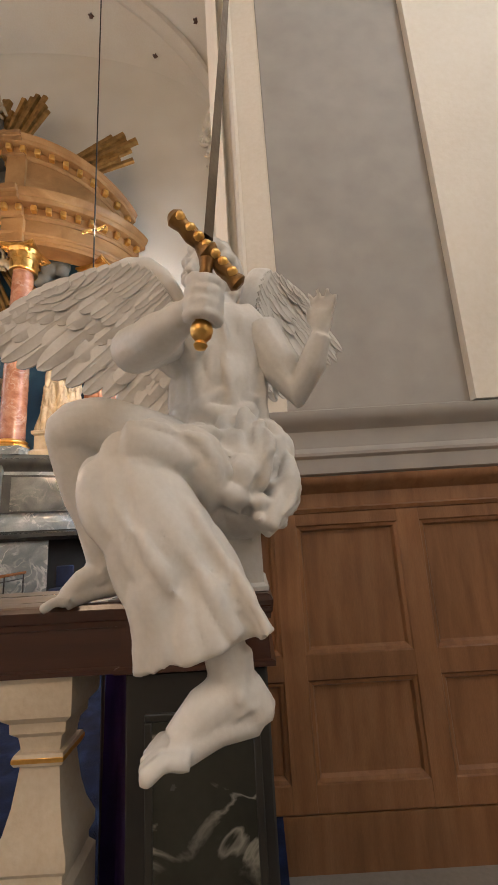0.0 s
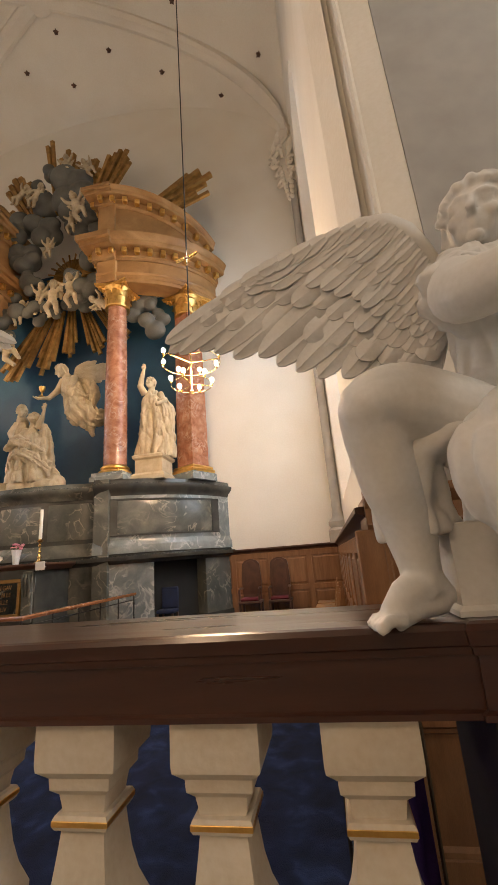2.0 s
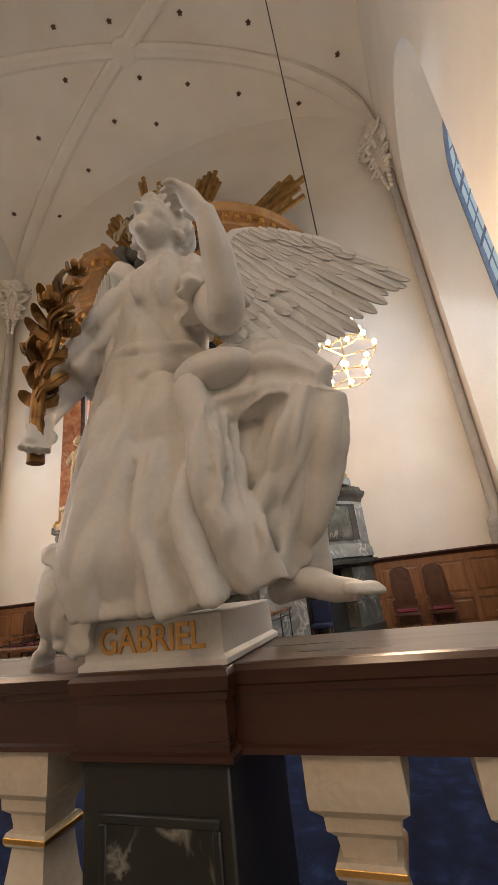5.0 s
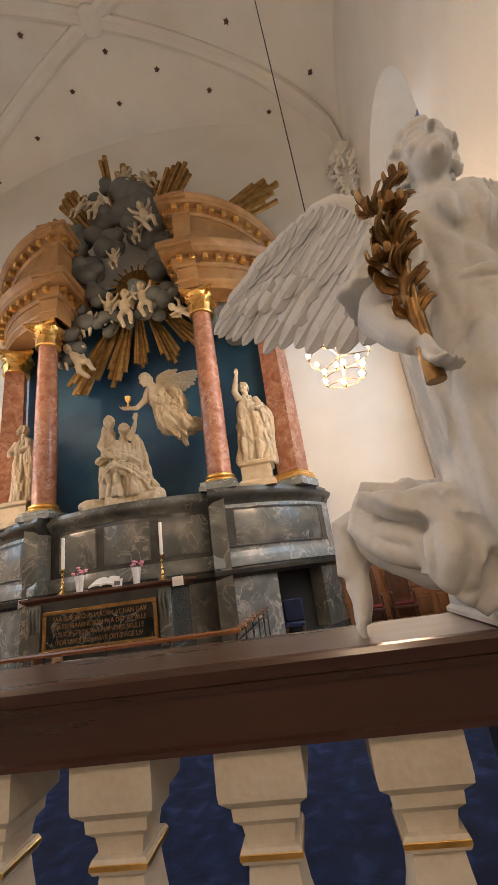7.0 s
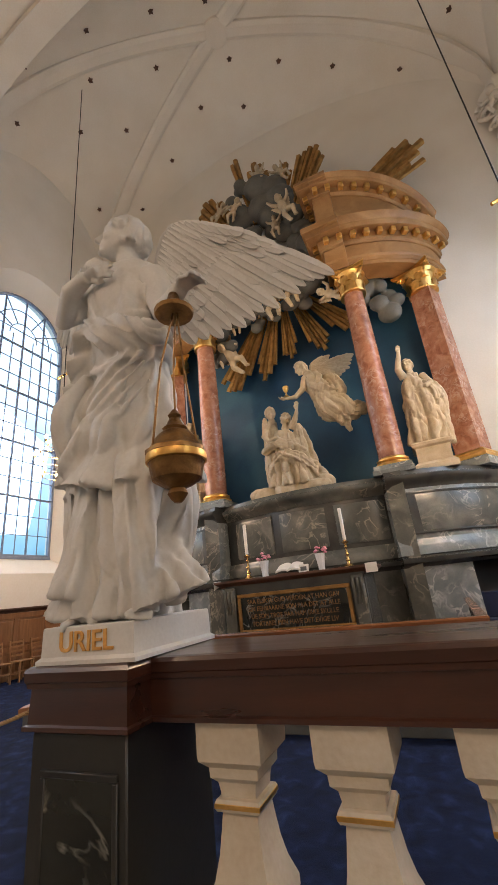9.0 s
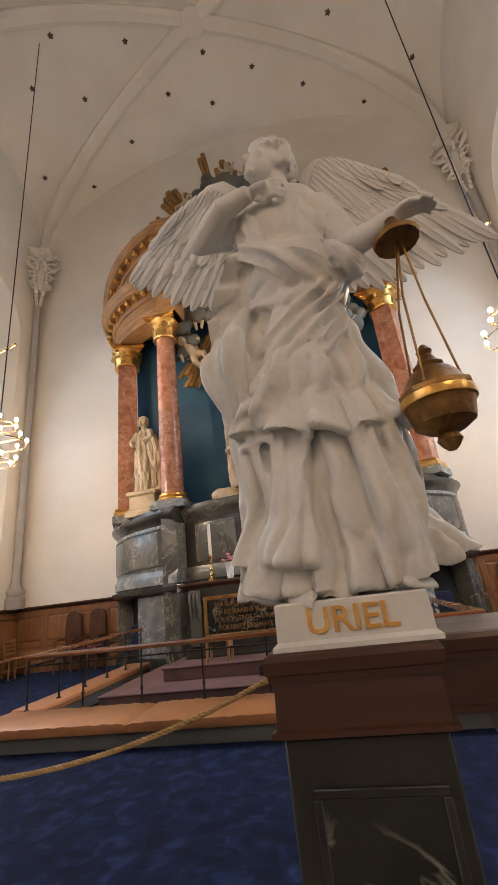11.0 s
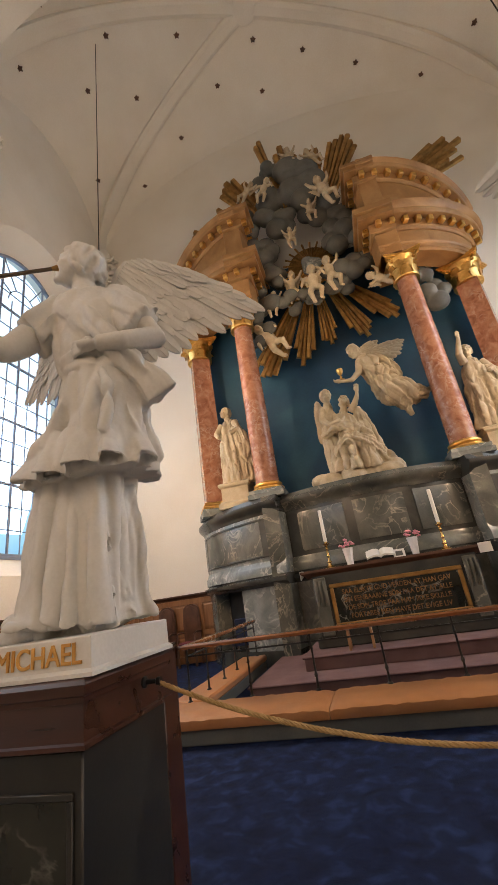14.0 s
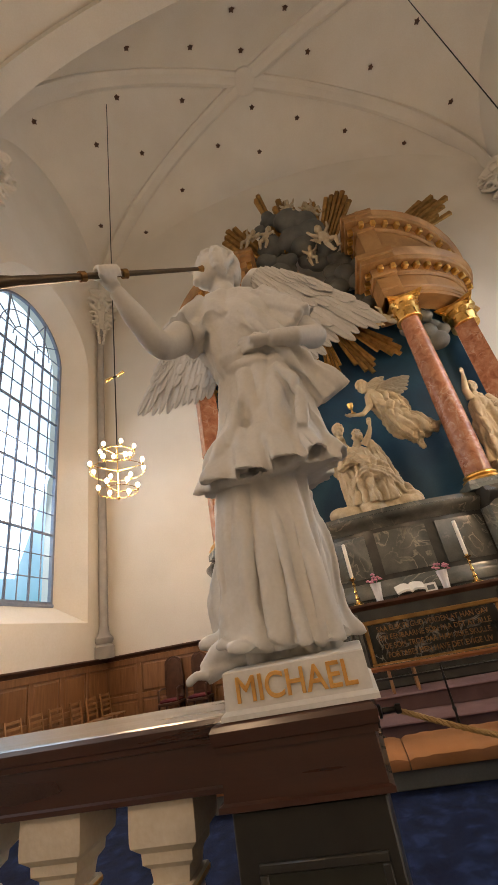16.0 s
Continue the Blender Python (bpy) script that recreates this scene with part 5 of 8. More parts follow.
# ---- chairs ----
def side_chair():
    c = thing("church_chair", "light brown wooden ladder-back chair against the panelling", "chair", "chairs along the walls")
    part("seat", Shape().box(-0.21, -0.20, 0.43, 0.21, 0.20, 0.455, 0.008), CHAIR_WOOD, c)
    lg = Shape().box(-0.018, -0.018, 0, 0.018, 0.018, 0.43, 0.004).mesh("leg", CHAIR_WOOD)
    for x in (-0.18, 0.18):
        same_part("leg", lg, c, Matrix.Translation((x, -0.17, 0)))
        part("back_post", Shape().loft([[(x - 0.016, 0.16 + o, z), (x + 0.016, 0.16 + o, z), (x + 0.016, 0.19 + o, z), (x - 0.016, 0.19 + o, z)] for o, z in ((0.02, 0), (0.0, 0.45), (0.03, 0.70), (0.07, 0.90))]), CHAIR_WOOD, c)
    for z, o in ((0.56, 0.012), (0.66, 0.025), (0.76, 0.042), (0.86, 0.062)):
        part("slat", Shape().box(-0.17, 0.168 + o, z - 0.022, 0.17, 0.182 + o, z + 0.022, 0.004), CHAIR_WOOD, c)
    for x in (-0.18, 0.18):
        part("stretcher", Shape().box(x - 0.01, -0.16, 0.16, x + 0.01, 0.17, 0.185, 0.003), CHAIR_WOOD, c)
    part("stretcher", Shape().box(-0.17, -0.18, 0.22, 0.17, -0.16, 0.245, 0.003), CHAIR_WOOD, c)
    return c


first = side_chair()
first.matrix_world = pose(XL + 0.50, 10.05, 0, 0, 0, 90)
for i in range(1, 9):
    copy_thing(first, pose(XL + 0.50 + 0.02 * (i % 3), 10.05 - 0.60 * i, 0, 0, 0, 90 + (i * 7) % 5 - 2))
for i in range(6):
    copy_thing(first, pose(XR - 0.60 - 0.02 * (i % 2), 9.3 - 0.62 * i, 0, 0, 0, -90 + (i * 5) % 4 - 2))


def carved_chair():
    c = thing("carved_armchair", "dark carved oak armchair with a tall arched back", "armchair", "carved chairs by the back wall")
    part("seat", Shape().box(-0.26, -0.24, 0.42, 0.26, 0.24, 0.48, 0.012), DARK_OAK, c)
    part("cushion", Shape().box(-0.23, -0.22, 0.48, 0.23, 0.20, 0.54, 0.03), RED_CLOTH, c)
    bk_ = [(-0.22, 0.50), (0.22, 0.50), (0.24, 0.9), (0.22, 1.22)] + [(0.22 * math.cos(a), 1.25 + 0.16 * math.sin(a)) for a in [math.pi * i / 10 for i in range(11)]] + [(-0.22, 1.22), (-0.24, 0.9)]
    part("back_panel", Shape().loft([[(x, 0.21, z) for x, z in bk_], [(x, 0.26, z) for x, z in bk_]]), DARK_OAK, c)
    part("back_carving", Shape().loft([[(0.7 * x, 0.205, 0.60 + 0.85 * (z - 0.5)) for x, z in bk_], [(0.55 * x, 0.19, 0.66 + 0.78 * (z - 0.5)) for x, z in bk_]]), DARK_OAK, c)
    for x in (-0.23, 0.23):
        part("front_leg", Shape().lathe([(0.03, 0), (0.035, 0.05), (0.02, 0.10), (0.032, 0.25), (0.022, 0.38), (0.03, 0.42)], 12, Matrix.Translation((x, -0.2, 0))), DARK_OAK, c)
        part("back_leg", Shape().box(x - 0.025, 0.19, 0, x + 0.025, 0.24, 0.42, 0.006), DARK_OAK, c)
        part("arm", Shape().tube([(x, 0.2, 0.74), (x, -0.05, 0.76), (x, -0.2, 0.73), (x, -0.21, 0.50)], 0.024, 10), DARK_OAK, c)
    return c


cc = carved_chair()
cc.matrix_world = pose(CX - 5.75, 10.18, 0)
for x in (-5.05, 5.05, 5.75):
    copy_thing(cc, pose(CX + x, 10.18, 0))


# ---- chandeliers ----
def chandelier(x, y, zc, ztop, fittings):
    c = thing("chandelier", "hanging brass ring chandelier with lit round bulbs", "chandelier", "chandeliers of the chancel", at=(x, y, zc))
    part("cable", Shape().tube([(0, 0, 0.62), (0, 0, ztop - zc)], 0.013, 8), IRON, c)
    part("stem", Shape().lathe([(0.012, -0.55), (0.03, -0.5), (0.012, -0.45), (0.012, 0.5), (0.03, 0.55), (0.012, 0.62)], 12), BRASS, c)
    bulb = Shape().lathe([(0.006, 0.0), (0.020, 0.005), (0.034, 0.028), (0.039, 0.052), (0.031, 0.080), (0.012, 0.096)], 12).mesh("bulb", BULB)
    sock = Shape().lathe([(0.012, -0.05), (0.02, -0.045), (0.02, 0.0), (0.014, 0.005)], 10).mesh("socket", BRASS)
    for r, z, n, ph in ((0.34, 0.42, 6, 0.2), (0.52, 0.05, 8, 0.0), (0.36, -0.38, 6, 0.45)):
        part("ring", Shape().tube([(r * math.cos(2 * math.pi * k / 40), r * math.sin(2 * math.pi * k / 40), z) for k in range(41)], 0.007, 8), BRASS, c)
        for k in range(n):
            a = 2 * math.pi * k / n + ph
            same_part("socket", sock, c, Matrix.Translation((r * math.cos(a), r * math.sin(a), z + 0.06)))
            same_part("bulb", bulb, c, Matrix.Translation((r * math.cos(a), r * math.sin(a), z + 0.065)))
        for k in range(3):
            a = 2 * math.pi * k / 3 + ph
            part("arm", Shape().tube([(0, 0, z), (r * math.cos(a), r * math.sin(a), z)], 0.008, 6), BRASS, c)
    if fittings:
        for s in (-1, 1):
            part("cable_spotlight", Shape().tube([(s * 0.05, 0, fittings), (s * 0.22, -0.02, fittings + 0.06 * s)], 0.035, 12), BRASS, c)
        part("spot_clamp", Shape().tube([(-0.06, 0, fittings), (0.06, 0, fittings)], 0.02, 8), IRON, c)
    return c


chandelier(-12.52, 6.45, 4.75, 18.75, 2.3)
chandelier(-2.64, 6.45, 4.80, 18.6, 2.3)


# ---- the glory over the altar ----
EYE_ = Vector((CX + 0.05, 9.95, 10.45))
sun = thing("sunburst", "gilt sunburst round a pale triangle of clouded glass", "sunburst", at=EYE_)
rnd = random.Random(21)
for k in range(44):
    a = 2 * math.pi * k / 44
    ln = 0.85 if k % 2 == 0 else 0.62
    d, n_ = Vector((math.cos(a), -0.03, math.sin(a))), Vector((-math.sin(a), 0, math.cos(a)))
    p = Shape().loft([[d * q - n_ * w + Vector((0, 0.02, 0)), d * q + Vector((0, -0.02, 0)), d * q + n_ * w + Vector((0, 0.02, 0))] for q, w in ((0.28, 0.02), (ln, 0.035))])
    part("ray", p, OLD_GOLD, sun)
part("back_disc", Shape().lathe([(0.7, 0.05), (0.72, 0.09), (0.5, 0.10)], 28, Matrix.Rotation(radians(-90), 4, "X")), OLD_GOLD, sun)
part("triangle_eye", Shape().lathe([(0.02, -0.10), (0.20, -0.09), (0.30, -0.05), (0.32, 0.0), (0.30, 0.03)], 24, Matrix.Rotation(radians(-90), 4, "X") @ Matrix.Rotation(0, 4, "X"), lobes=3, depth=0.18), BLUE_MARBLE, sun, "pale blue-grey triangular centre")


def ray_bundle(angle, r0, r1, bars, width, fwd=0.12):
    """Gilt bars of uneven length, side by side; the angle is counted from straight up, to the left."""
    b = thing("gilt_rays", "bundle of aged gilt wooden rays of uneven length", "rays", "rays of the glory", at=EYE_)
    a = radians(90 + angle)
    for k in range(bars):
        f = (k + 0.5) / bars - 0.5
        aa = a + f * width
        d, n_ = Vector((math.cos(aa), -0.02, math.sin(aa))), Vector((-math.sin(aa), 0, math.cos(aa)))
        e = r1 * (1 - 0.22 * abs(f) * 2 * rnd.uniform(0.3, 1.0))
        w0, w1 = 0.45 * r0 * width / bars, 0.52 * r1 * width / bars
        h = 0.06 + 0.05 * (k % 2)
        off = Vector((0, fwd, 0))
        p = Shape().loft([[off + d * q - n_ * w, off + d * q - n_ * w * 0.6 + Vector((0, -h, 0)), off + d * q + n_ * w * 0.6 + Vector((0, -h, 0)), off + d * q + n_ * w] for q, w in ((r0, w0), (e, w1))])
        part("ray", p, OLD_GOLD, b, smooth=20)


for ang, r0, r1, bars, wd in ((8.5, 2.2, 5.7, 2, 0.06), (1, 2.2, 4.8, 5, 0.22), (-13, 2.2, 4.3, 4, 0.16), (-25.5, 2.2, 4.7, 6, 0.23), (-65, 2.6, 5.35, 7, 0.25), (27, 2.2, 4.6, 5, 0.24), (41, 2.2, 4.0, 4, 0.18), (56, 2.2, 4.3, 4, 0.18),
                              (149, 1.2, 3.95, 6, 0.26), (165, 1.2, 3.40, 5, 0.22), (181, 1.2, 2.85, 5, 0.20), (200, 1.2, 3.1, 5, 0.22), (217, 1.2, 3.2, 5, 0.22)):
    ray_bundle(ang, r0, r1, bars, wd, 0.12 if abs(ang) > 100 else -0.30)


# ---- draped rack behind the balustrade ----
rk_ = thing("draped_rack", "purple cloth over a dark wire rack behind the balustrade", "rack", at=(-0.56, 1.95, 0))
fold = []
for i in range(25):
    t = i / 24
    fold.append([(-0.13 + 0.26 * t, 0.06 * math.sin(9 * t) - 0.05 * (1 - z / 0.92), z) for z in (0.02, 0.3, 0.6, 0.85, 0.90)])
pc = Shape().loft(fold, close=False)
kk = len(pc.v)
pc.add([(x, y + 0.012, z) for x, y, z in pc.v], [q[::-1] for q in pc.f])
part("purple_cloth", pc, PURPLE_CLOTH, rk_, "hanging purple cloth in folds")
for z in (0.90, 0.97, 1.03):
    part("wire", Shape().tube([(-0.16, 0.02, z), (0.16, 0.02, z)], 0.006, 6), STEEL, rk_)
for x in (-0.15, 0.0, 0.15):
    part("upright", Shape().tube([(x, 0.02, 0.0), (x, 0.02, 1.04)], 0.008, 6), STEEL, rk_)

# dark blue chair standing in the altar's doorway
for s in (1, -1):
    dc = thing("doorway_chair", "dark blue upholstered chair in the altar's doorway", "chair", "chairs in the doorways", at=(CX + s * 3.35, 9.22, 0.0))
    part("seat", Shape().box(-0.20, -0.18, 0.42, 0.20, 0.18, 0.50, 0.02), BLUE_CLOTH, dc)
    part("backrest", Shape().box(-0.20, 0.14, 0.50, 0.20, 0.19, 0.95, 0.03), BLUE_CLOTH, dc)
    for x in (-0.17, 0.17):
        for y in (-0.15, 0.16):
            part("leg", Shape().box(x - 0.018, y - 0.018, 0, x + 0.018, y + 0.018, 0.42, 0.004), DARK_OAK, dc)


# ---- sculpture tools ----
def new_figure():
    """A carved figure: limbs in the shape itself, cloth in a second shape."""
    f = Shape()
    f.cl = Shape()
    return f


def wrinkle(me, depth):
    """Carved creases that run down the cloth."""
    n = len(me.vertices)
    co, no = np.empty(n * 3), np.empty(n * 3)
    me.vertices.foreach_get("co", co)
    me.vertices.foreach_get("normal", no)
    co, no = co.reshape(-1, 3), no.reshape(-1, 3)
    k = max(0.62, 0.0075 / depth)
    for i in range(n):
        x, y, z = co[i]
        w = noise.noise((x * 4 * k, y * 4 * k, z * 3 * k)) * 0.9
        a = noise.noise((x * 9 * k + w, y * 9 * k - w, z * 2.6 * k))
        b = noise.noise((x * 15 * k - z * 5 * k + w, y * 15 * k + 7.0, z * 5 * k + x * 4 * k))
        r = 0.62 - (1 - min(1.0, abs(a) * 3.2)) * 1.25 - (1 - min(1.0, abs(b) * 3.6)) * 0.35
        co[i] += no[i] * r * depth * 1.5
    me.vertices.foreach_set("co", co.reshape(-1))
    bm = bmesh.new()
    bm.from_mesh(me)
    for _ in range(1):
        bmesh.ops.smooth_vert(bm, verts=bm.verts, factor=0.5, use_axis_x=True, use_axis_y=True, use_axis_z=True)
    bm.to_mesh(me)
    bm.free()
    me.update()


def skin(name, raw, voxel, material, smooth_n):
    me = raw.mesh(name, material, 0)
    tmp = bpy.data.objects.new("tmp", me)
    scene.collection.objects.link(tmp)
    md_ = tmp.modifiers.new("skin", "REMESH")
    md_.mode, md_.voxel_size, md_.use_smooth_shade = "VOXEL", voxel, True
    if smooth_n:
        sm = tmp.modifiers.new("soft", "SMOOTH")
        sm.factor, sm.iterations = 0.5, smooth_n
    out = bpy.data.meshes.new_from_object(tmp.evaluated_get(bpy.context.evaluated_depsgraph_get()))
    bpy.data.objects.remove(tmp)
    out.name = name
    return out


def sculpt(name, raw, voxel, material, extra=None, smooth_n=2, crease=0.011):
    """Union of the raw forms as one carved skin; creased cloth and feathers are joined to the same mesh."""
    out = skin(name, raw, voxel, material, smooth_n)
    more = []
    if raw.cl is not raw and raw.cl.v:
        drape = skin(name, raw.cl, voxel, material, smooth_n)
        wrinkle(drape, crease if voxel < 0.012 else 0.022)
        more.append(drape)
    if extra and extra.v:
        more.append(extra.mesh(name, material, 0))
    bm = bmesh.new()
    bm.from_mesh(out)
    for x in more:
        bm.from_mesh(x)
    bm.to_mesh(out)
    bm.free()
    out.materials.clear()
    out.materials.append(material)
    out.shade_smooth()
    out.set_sharp_from_angle(angle=radians(55))
    return out


def lerp(a, b, t):
    return Vector(a) * (1 - t) + Vector(b) * t


def curve_points(pts, n):
    """Smooth points through the given ones (Catmull-Rom)."""
    pts = [Vector(p) for p in pts]
    ext = [pts[0] * 2 - pts[1]] + pts + [pts[-1] * 2 - pts[-2]]
    out = []
    for i in range(n + 1):
        f = i / n * (len(pts) - 1)
        k = min(int(f), len(pts) - 2)
        t = f - k
        p0, p1, p2, p3 = ext[k], ext[k + 1], ext[k + 2], ext[k + 3]
        out.append(0.5 * ((2 * p1) + (p2 - p0) * t + (2 * p0 - 5 * p1 + 4 * p2 - p3) * t * t + (3 * p1 - p0 - 3 * p2 + p3) * t ** 3))
    return out


def spread(vals, n):
    out = []
    for i in range(n + 1):
        f = i / n * (len(vals) - 1)
        k = min(int(f), len(vals) - 2)
        t = f - k
        t = t * t * (3 - 2 * t)
        out.append(vals[k] * (1 - t) + vals[k + 1] * t)
    return out


def cloth(sh, pts, ra, rb, amp, seed, side=(1, 0, 0), n=88, rows=40, folds=(5, 8, 13), drift=2.2, twist=0.0, pleats=9):
    """A folded cloth tube through pts; ra along side, rb across it; amp: depth of the folds at each point."""
    rnd = random.Random(seed)
    path = curve_points(pts, rows)
    a_, b_, am = spread(ra, rows), spread(rb, rows), spread(amp, rows)
    comps = [(k, rnd.uniform(0, 6.28), rnd.uniform(-drift, drift), rnd.uniform(0.6, 1.0) * (5 / k) ** 0.6) for k in folds]
    rings = []
    for i, p in enumerate(path):
        d = (path[min(i + 1, rows)] - path[max(i - 1, 0)]).normalized()
        s = Vector(side) - d * d.dot(Vector(side))
        s.normalize()
        e = d.cross(s)
        t = i / rows
        ring = []
        for j in range(n):
            th = 2 * math.pi * j / n
            f = 0
            for k, ph, dr, w in comps:
                f += w * (1.6 * abs(math.sin(k * th / 2 + ph + dr * t + 0.5 * math.sin(2 * th + ph + 3 * t))) ** 0.6 - 1.05)
            q = 1 + 2.3 * am[i] * f
            ring.append(p + s * (a_[i] * q * math.cos(th + twist * t)) + e * (b_[i] * q * math.sin(th + twist * t)))
        rings.append(ring)
    sh.cl.loft(rings)
    # sharp pleats that run down the cloth and die out
    for _ in range(pleats):
        j0, i0 = rnd.uniform(0, n), rnd.randint(0, rows // 3)
        i1 = min(rows, i0 + rnd.randint(rows // 3, rows))
        sl = rnd.uniform(-0.5, 0.5)
        pts_, rad_ = [], []
        for i in range(i0, i1 + 1, 2):
            t = (i - i0) / max(1, i1 - i0)
            c = path[i]
            q = rings[i][int(j0 + sl * (i - i0)) % n]
            pts_.append(c + (q - c) * 1.0)
            rad_.append(0.13 * min(a_[i], b_[i]) * math.sin(math.pi * (0.12 + 0.83 * t)) + 0.002)
        if len(pts_) > 3:
            sh.cl.tube(pts_, rad_, 7)


def wraps(sh, centre_pts, ra, rb, count, seed, thick=0.022, side=(1, 0, 0), slant=0.12):
    """Gathered cloth rolls lying round a body."""
    rnd = random.Random(seed)
    for c in range(count):
        t = (c + 0.5) / count
        p = lerp(centre_pts[0], centre_pts[1], t)
        a, b = ra * rnd.uniform(0.97, 1.06), rb * rnd.uniform(0.97, 1.06)
        sl, ph = slant * rnd.uniform(-1, 1.6), rnd.uniform(0, 6.28)
        pts = [p + Vector((a * math.cos(th), b * math.sin(th), sl * math.sin(th + ph) + 0.012 * math.sin(5 * th + ph))) for th in [2 * math.pi * k / 40 for k in range(41)]]
        sh.cl.tube(pts, [thick * (1 + 0.35 * math.sin(3 * k / 6.4 + ph)) for k in range(41)], 8)


def head(sh, c, face, up=(0, 0, 1), r=0.105, seed=1, hair=46, neck=None):
    rnd = random.Random(seed)
    c, f = Vector(c), Vector(face).normalized()
    u = (Vector(up) - f * f.dot(Vector(up))).normalized()
    s = f.cross(u)
    basis = Matrix((s, f, u)).transposed().to_4x4()
    m = Matrix.Translation(c) @ basis
    sh.ball((0, -0.10 * r, 0.12 * r), (0.80 * r, 1.0 * r, 1.02 * r), 18, 12, m)
    sh.ball((0, 0.30 * r, -0.42 * r), (0.58 * r, 0.62 * r, 0.72 * r), 16, 10, m)
    sh.ball((0, 0.72 * r, -0.98 * r), (0.24 * r, 0.20 * r, 0.18 * r), 10, 8, m)
    sh.tube([(0, 0.86 * r, 0.18 * r), (0, 1.06 * r, -0.20 * r), (0, 1.14 * r, -0.34 * r), (0, 0.9 * r, -0.42 * r)], [0.09 * r, 0.12 * r, 0.15 * r, 0.10 * r], 8, m=m)
    for k in (-1, 1):
        sh.tube([(k * 0.60 * r, 0.60 * r, 0.20 * r), (k * 0.34 * r, 0.84 * r, 0.28 * r), (k * 0.10 * r, 0.90 * r, 0.20 * r)], [0.06 * r, 0.075 * r, 0.06 * r], 8, m=m)
        sh.ball((k * 0.33 * r, 0.72 * r, 0.06 * r), (0.15 * r, 0.11 * r, 0.09 * r), 8, 6, m)
        sh.ball((k * 0.42 * r, 0.60 * r, -0.32 * r), (0.24 * r, 0.24 * r, 0.24 * r), 10, 8, m)
    sh.ball((0, 0.83 * r, -0.60 * r), (0.20 * r, 0.13 * r, 0.06 * r), 10, 6, m)
    sh.ball((0, 0.81 * r, -0.73 * r), (0.16 * r, 0.13 * r, 0.06 * r), 10, 6, m)
    locks = max(14, hair // 3)
    for i in range(locks):
        a = 2 * math.pi * (i + rnd.uniform(-0.25, 0.25)) / locks
        facing = math.sin(a)
        end = 1.15 if facing > 0.55 else 1.45 if facing > 0.2 else rnd.uniform(1.9, 2.3)
        ph, pts = rnd.uniform(0, 6.28), []
        for k in range(9):
            th = 0.12 + (end - 0.12) * k / 8
            aa = a + 0.16 * math.sin(2.6 * th + ph)
            q = 1.03 + 0.05 * math.sin(3.0 * th + ph)
            pts.append((0.86 * r * q * math.sin(th) * math.cos(aa), r * q * (1.02 * math.sin(th) * math.sin(aa) - 0.12), r * q * (1.06 * math.cos(th) + 0.12)))
        sh.tube(pts, [0.07 * r] + [0.15 * r] * 6 + [0.17 * r, 0.08 * r], 8, m=m)
        if facing < 0.45:
            q = Vector(pts[-1])
            sh.tube([q + Vector((0.10 * r * math.cos(u + ph), 0.10 * r * math.sin(u + ph), 0.05 * r - 0.06 * r * u)) for u in (0, 1.2, 2.4, 3.6, 4.8)], [0.10 * r, 0.14 * r, 0.14 * r, 0.11 * r, 0.05 * r], 7, m=m)
    if neck:
        sh.tube([c - u * 0.3 * r - f * 0.1 * r, lerp(c, neck, 0.55), neck], [0.52 * r, 0.54 * r, 0.80 * r], 14)


def hand(sh, wrist, way, palm, size=0.085, curl=0.5, spreadout=0.25, seed=1):
    w, d = Vector(wrist), Vector(way).normalized()
    nrm = (Vector(palm) - d * d.dot(Vector(palm))).normalized()
    s = d.cross(nrm)
    z = size
    sh.tube([w, w + d * 0.45 * z, w + d * 0.95 * z], [0.30 * z, 0.40 * z, 0.40 * z], 12, 0.62)
    for i, off in enumerate((-0.34, -0.12, 0.11, 0.32)):
        base = w + d * 0.90 * z + s * off * z
        ln = (0.78, 0.90, 0.86, 0.68)[i] * z
        dd = (d + s * off * spreadout * 2).normalized()
        p1 = base + dd * ln * 0.45 + nrm * curl * 0.18 * ln
        p2 = p1 + (dd * (1 - 0.75 * curl) + nrm * curl).normalized() * ln * 0.33
        p3 = p2 + (dd * (1 - 1.3 * curl) + nrm * curl * 1.2).normalized() * ln * 0.27
        sh.tube([base - dd * 0.1 * z, p1, p2, p3], [0.125 * z, 0.12 * z, 0.105 * z, 0.075 * z], 8)
    b = w + d * 0.30 * z - s * 0.32 * z
    sh.tube([b, b + d * 0.34 * z - s * 0.22 * z + nrm * 0.12 * z, b + d * 0.70 * z - s * 0.20 * z + nrm * 0.30 * z], [0.15 * z, 0.13 * z, 0.09 * z], 8)


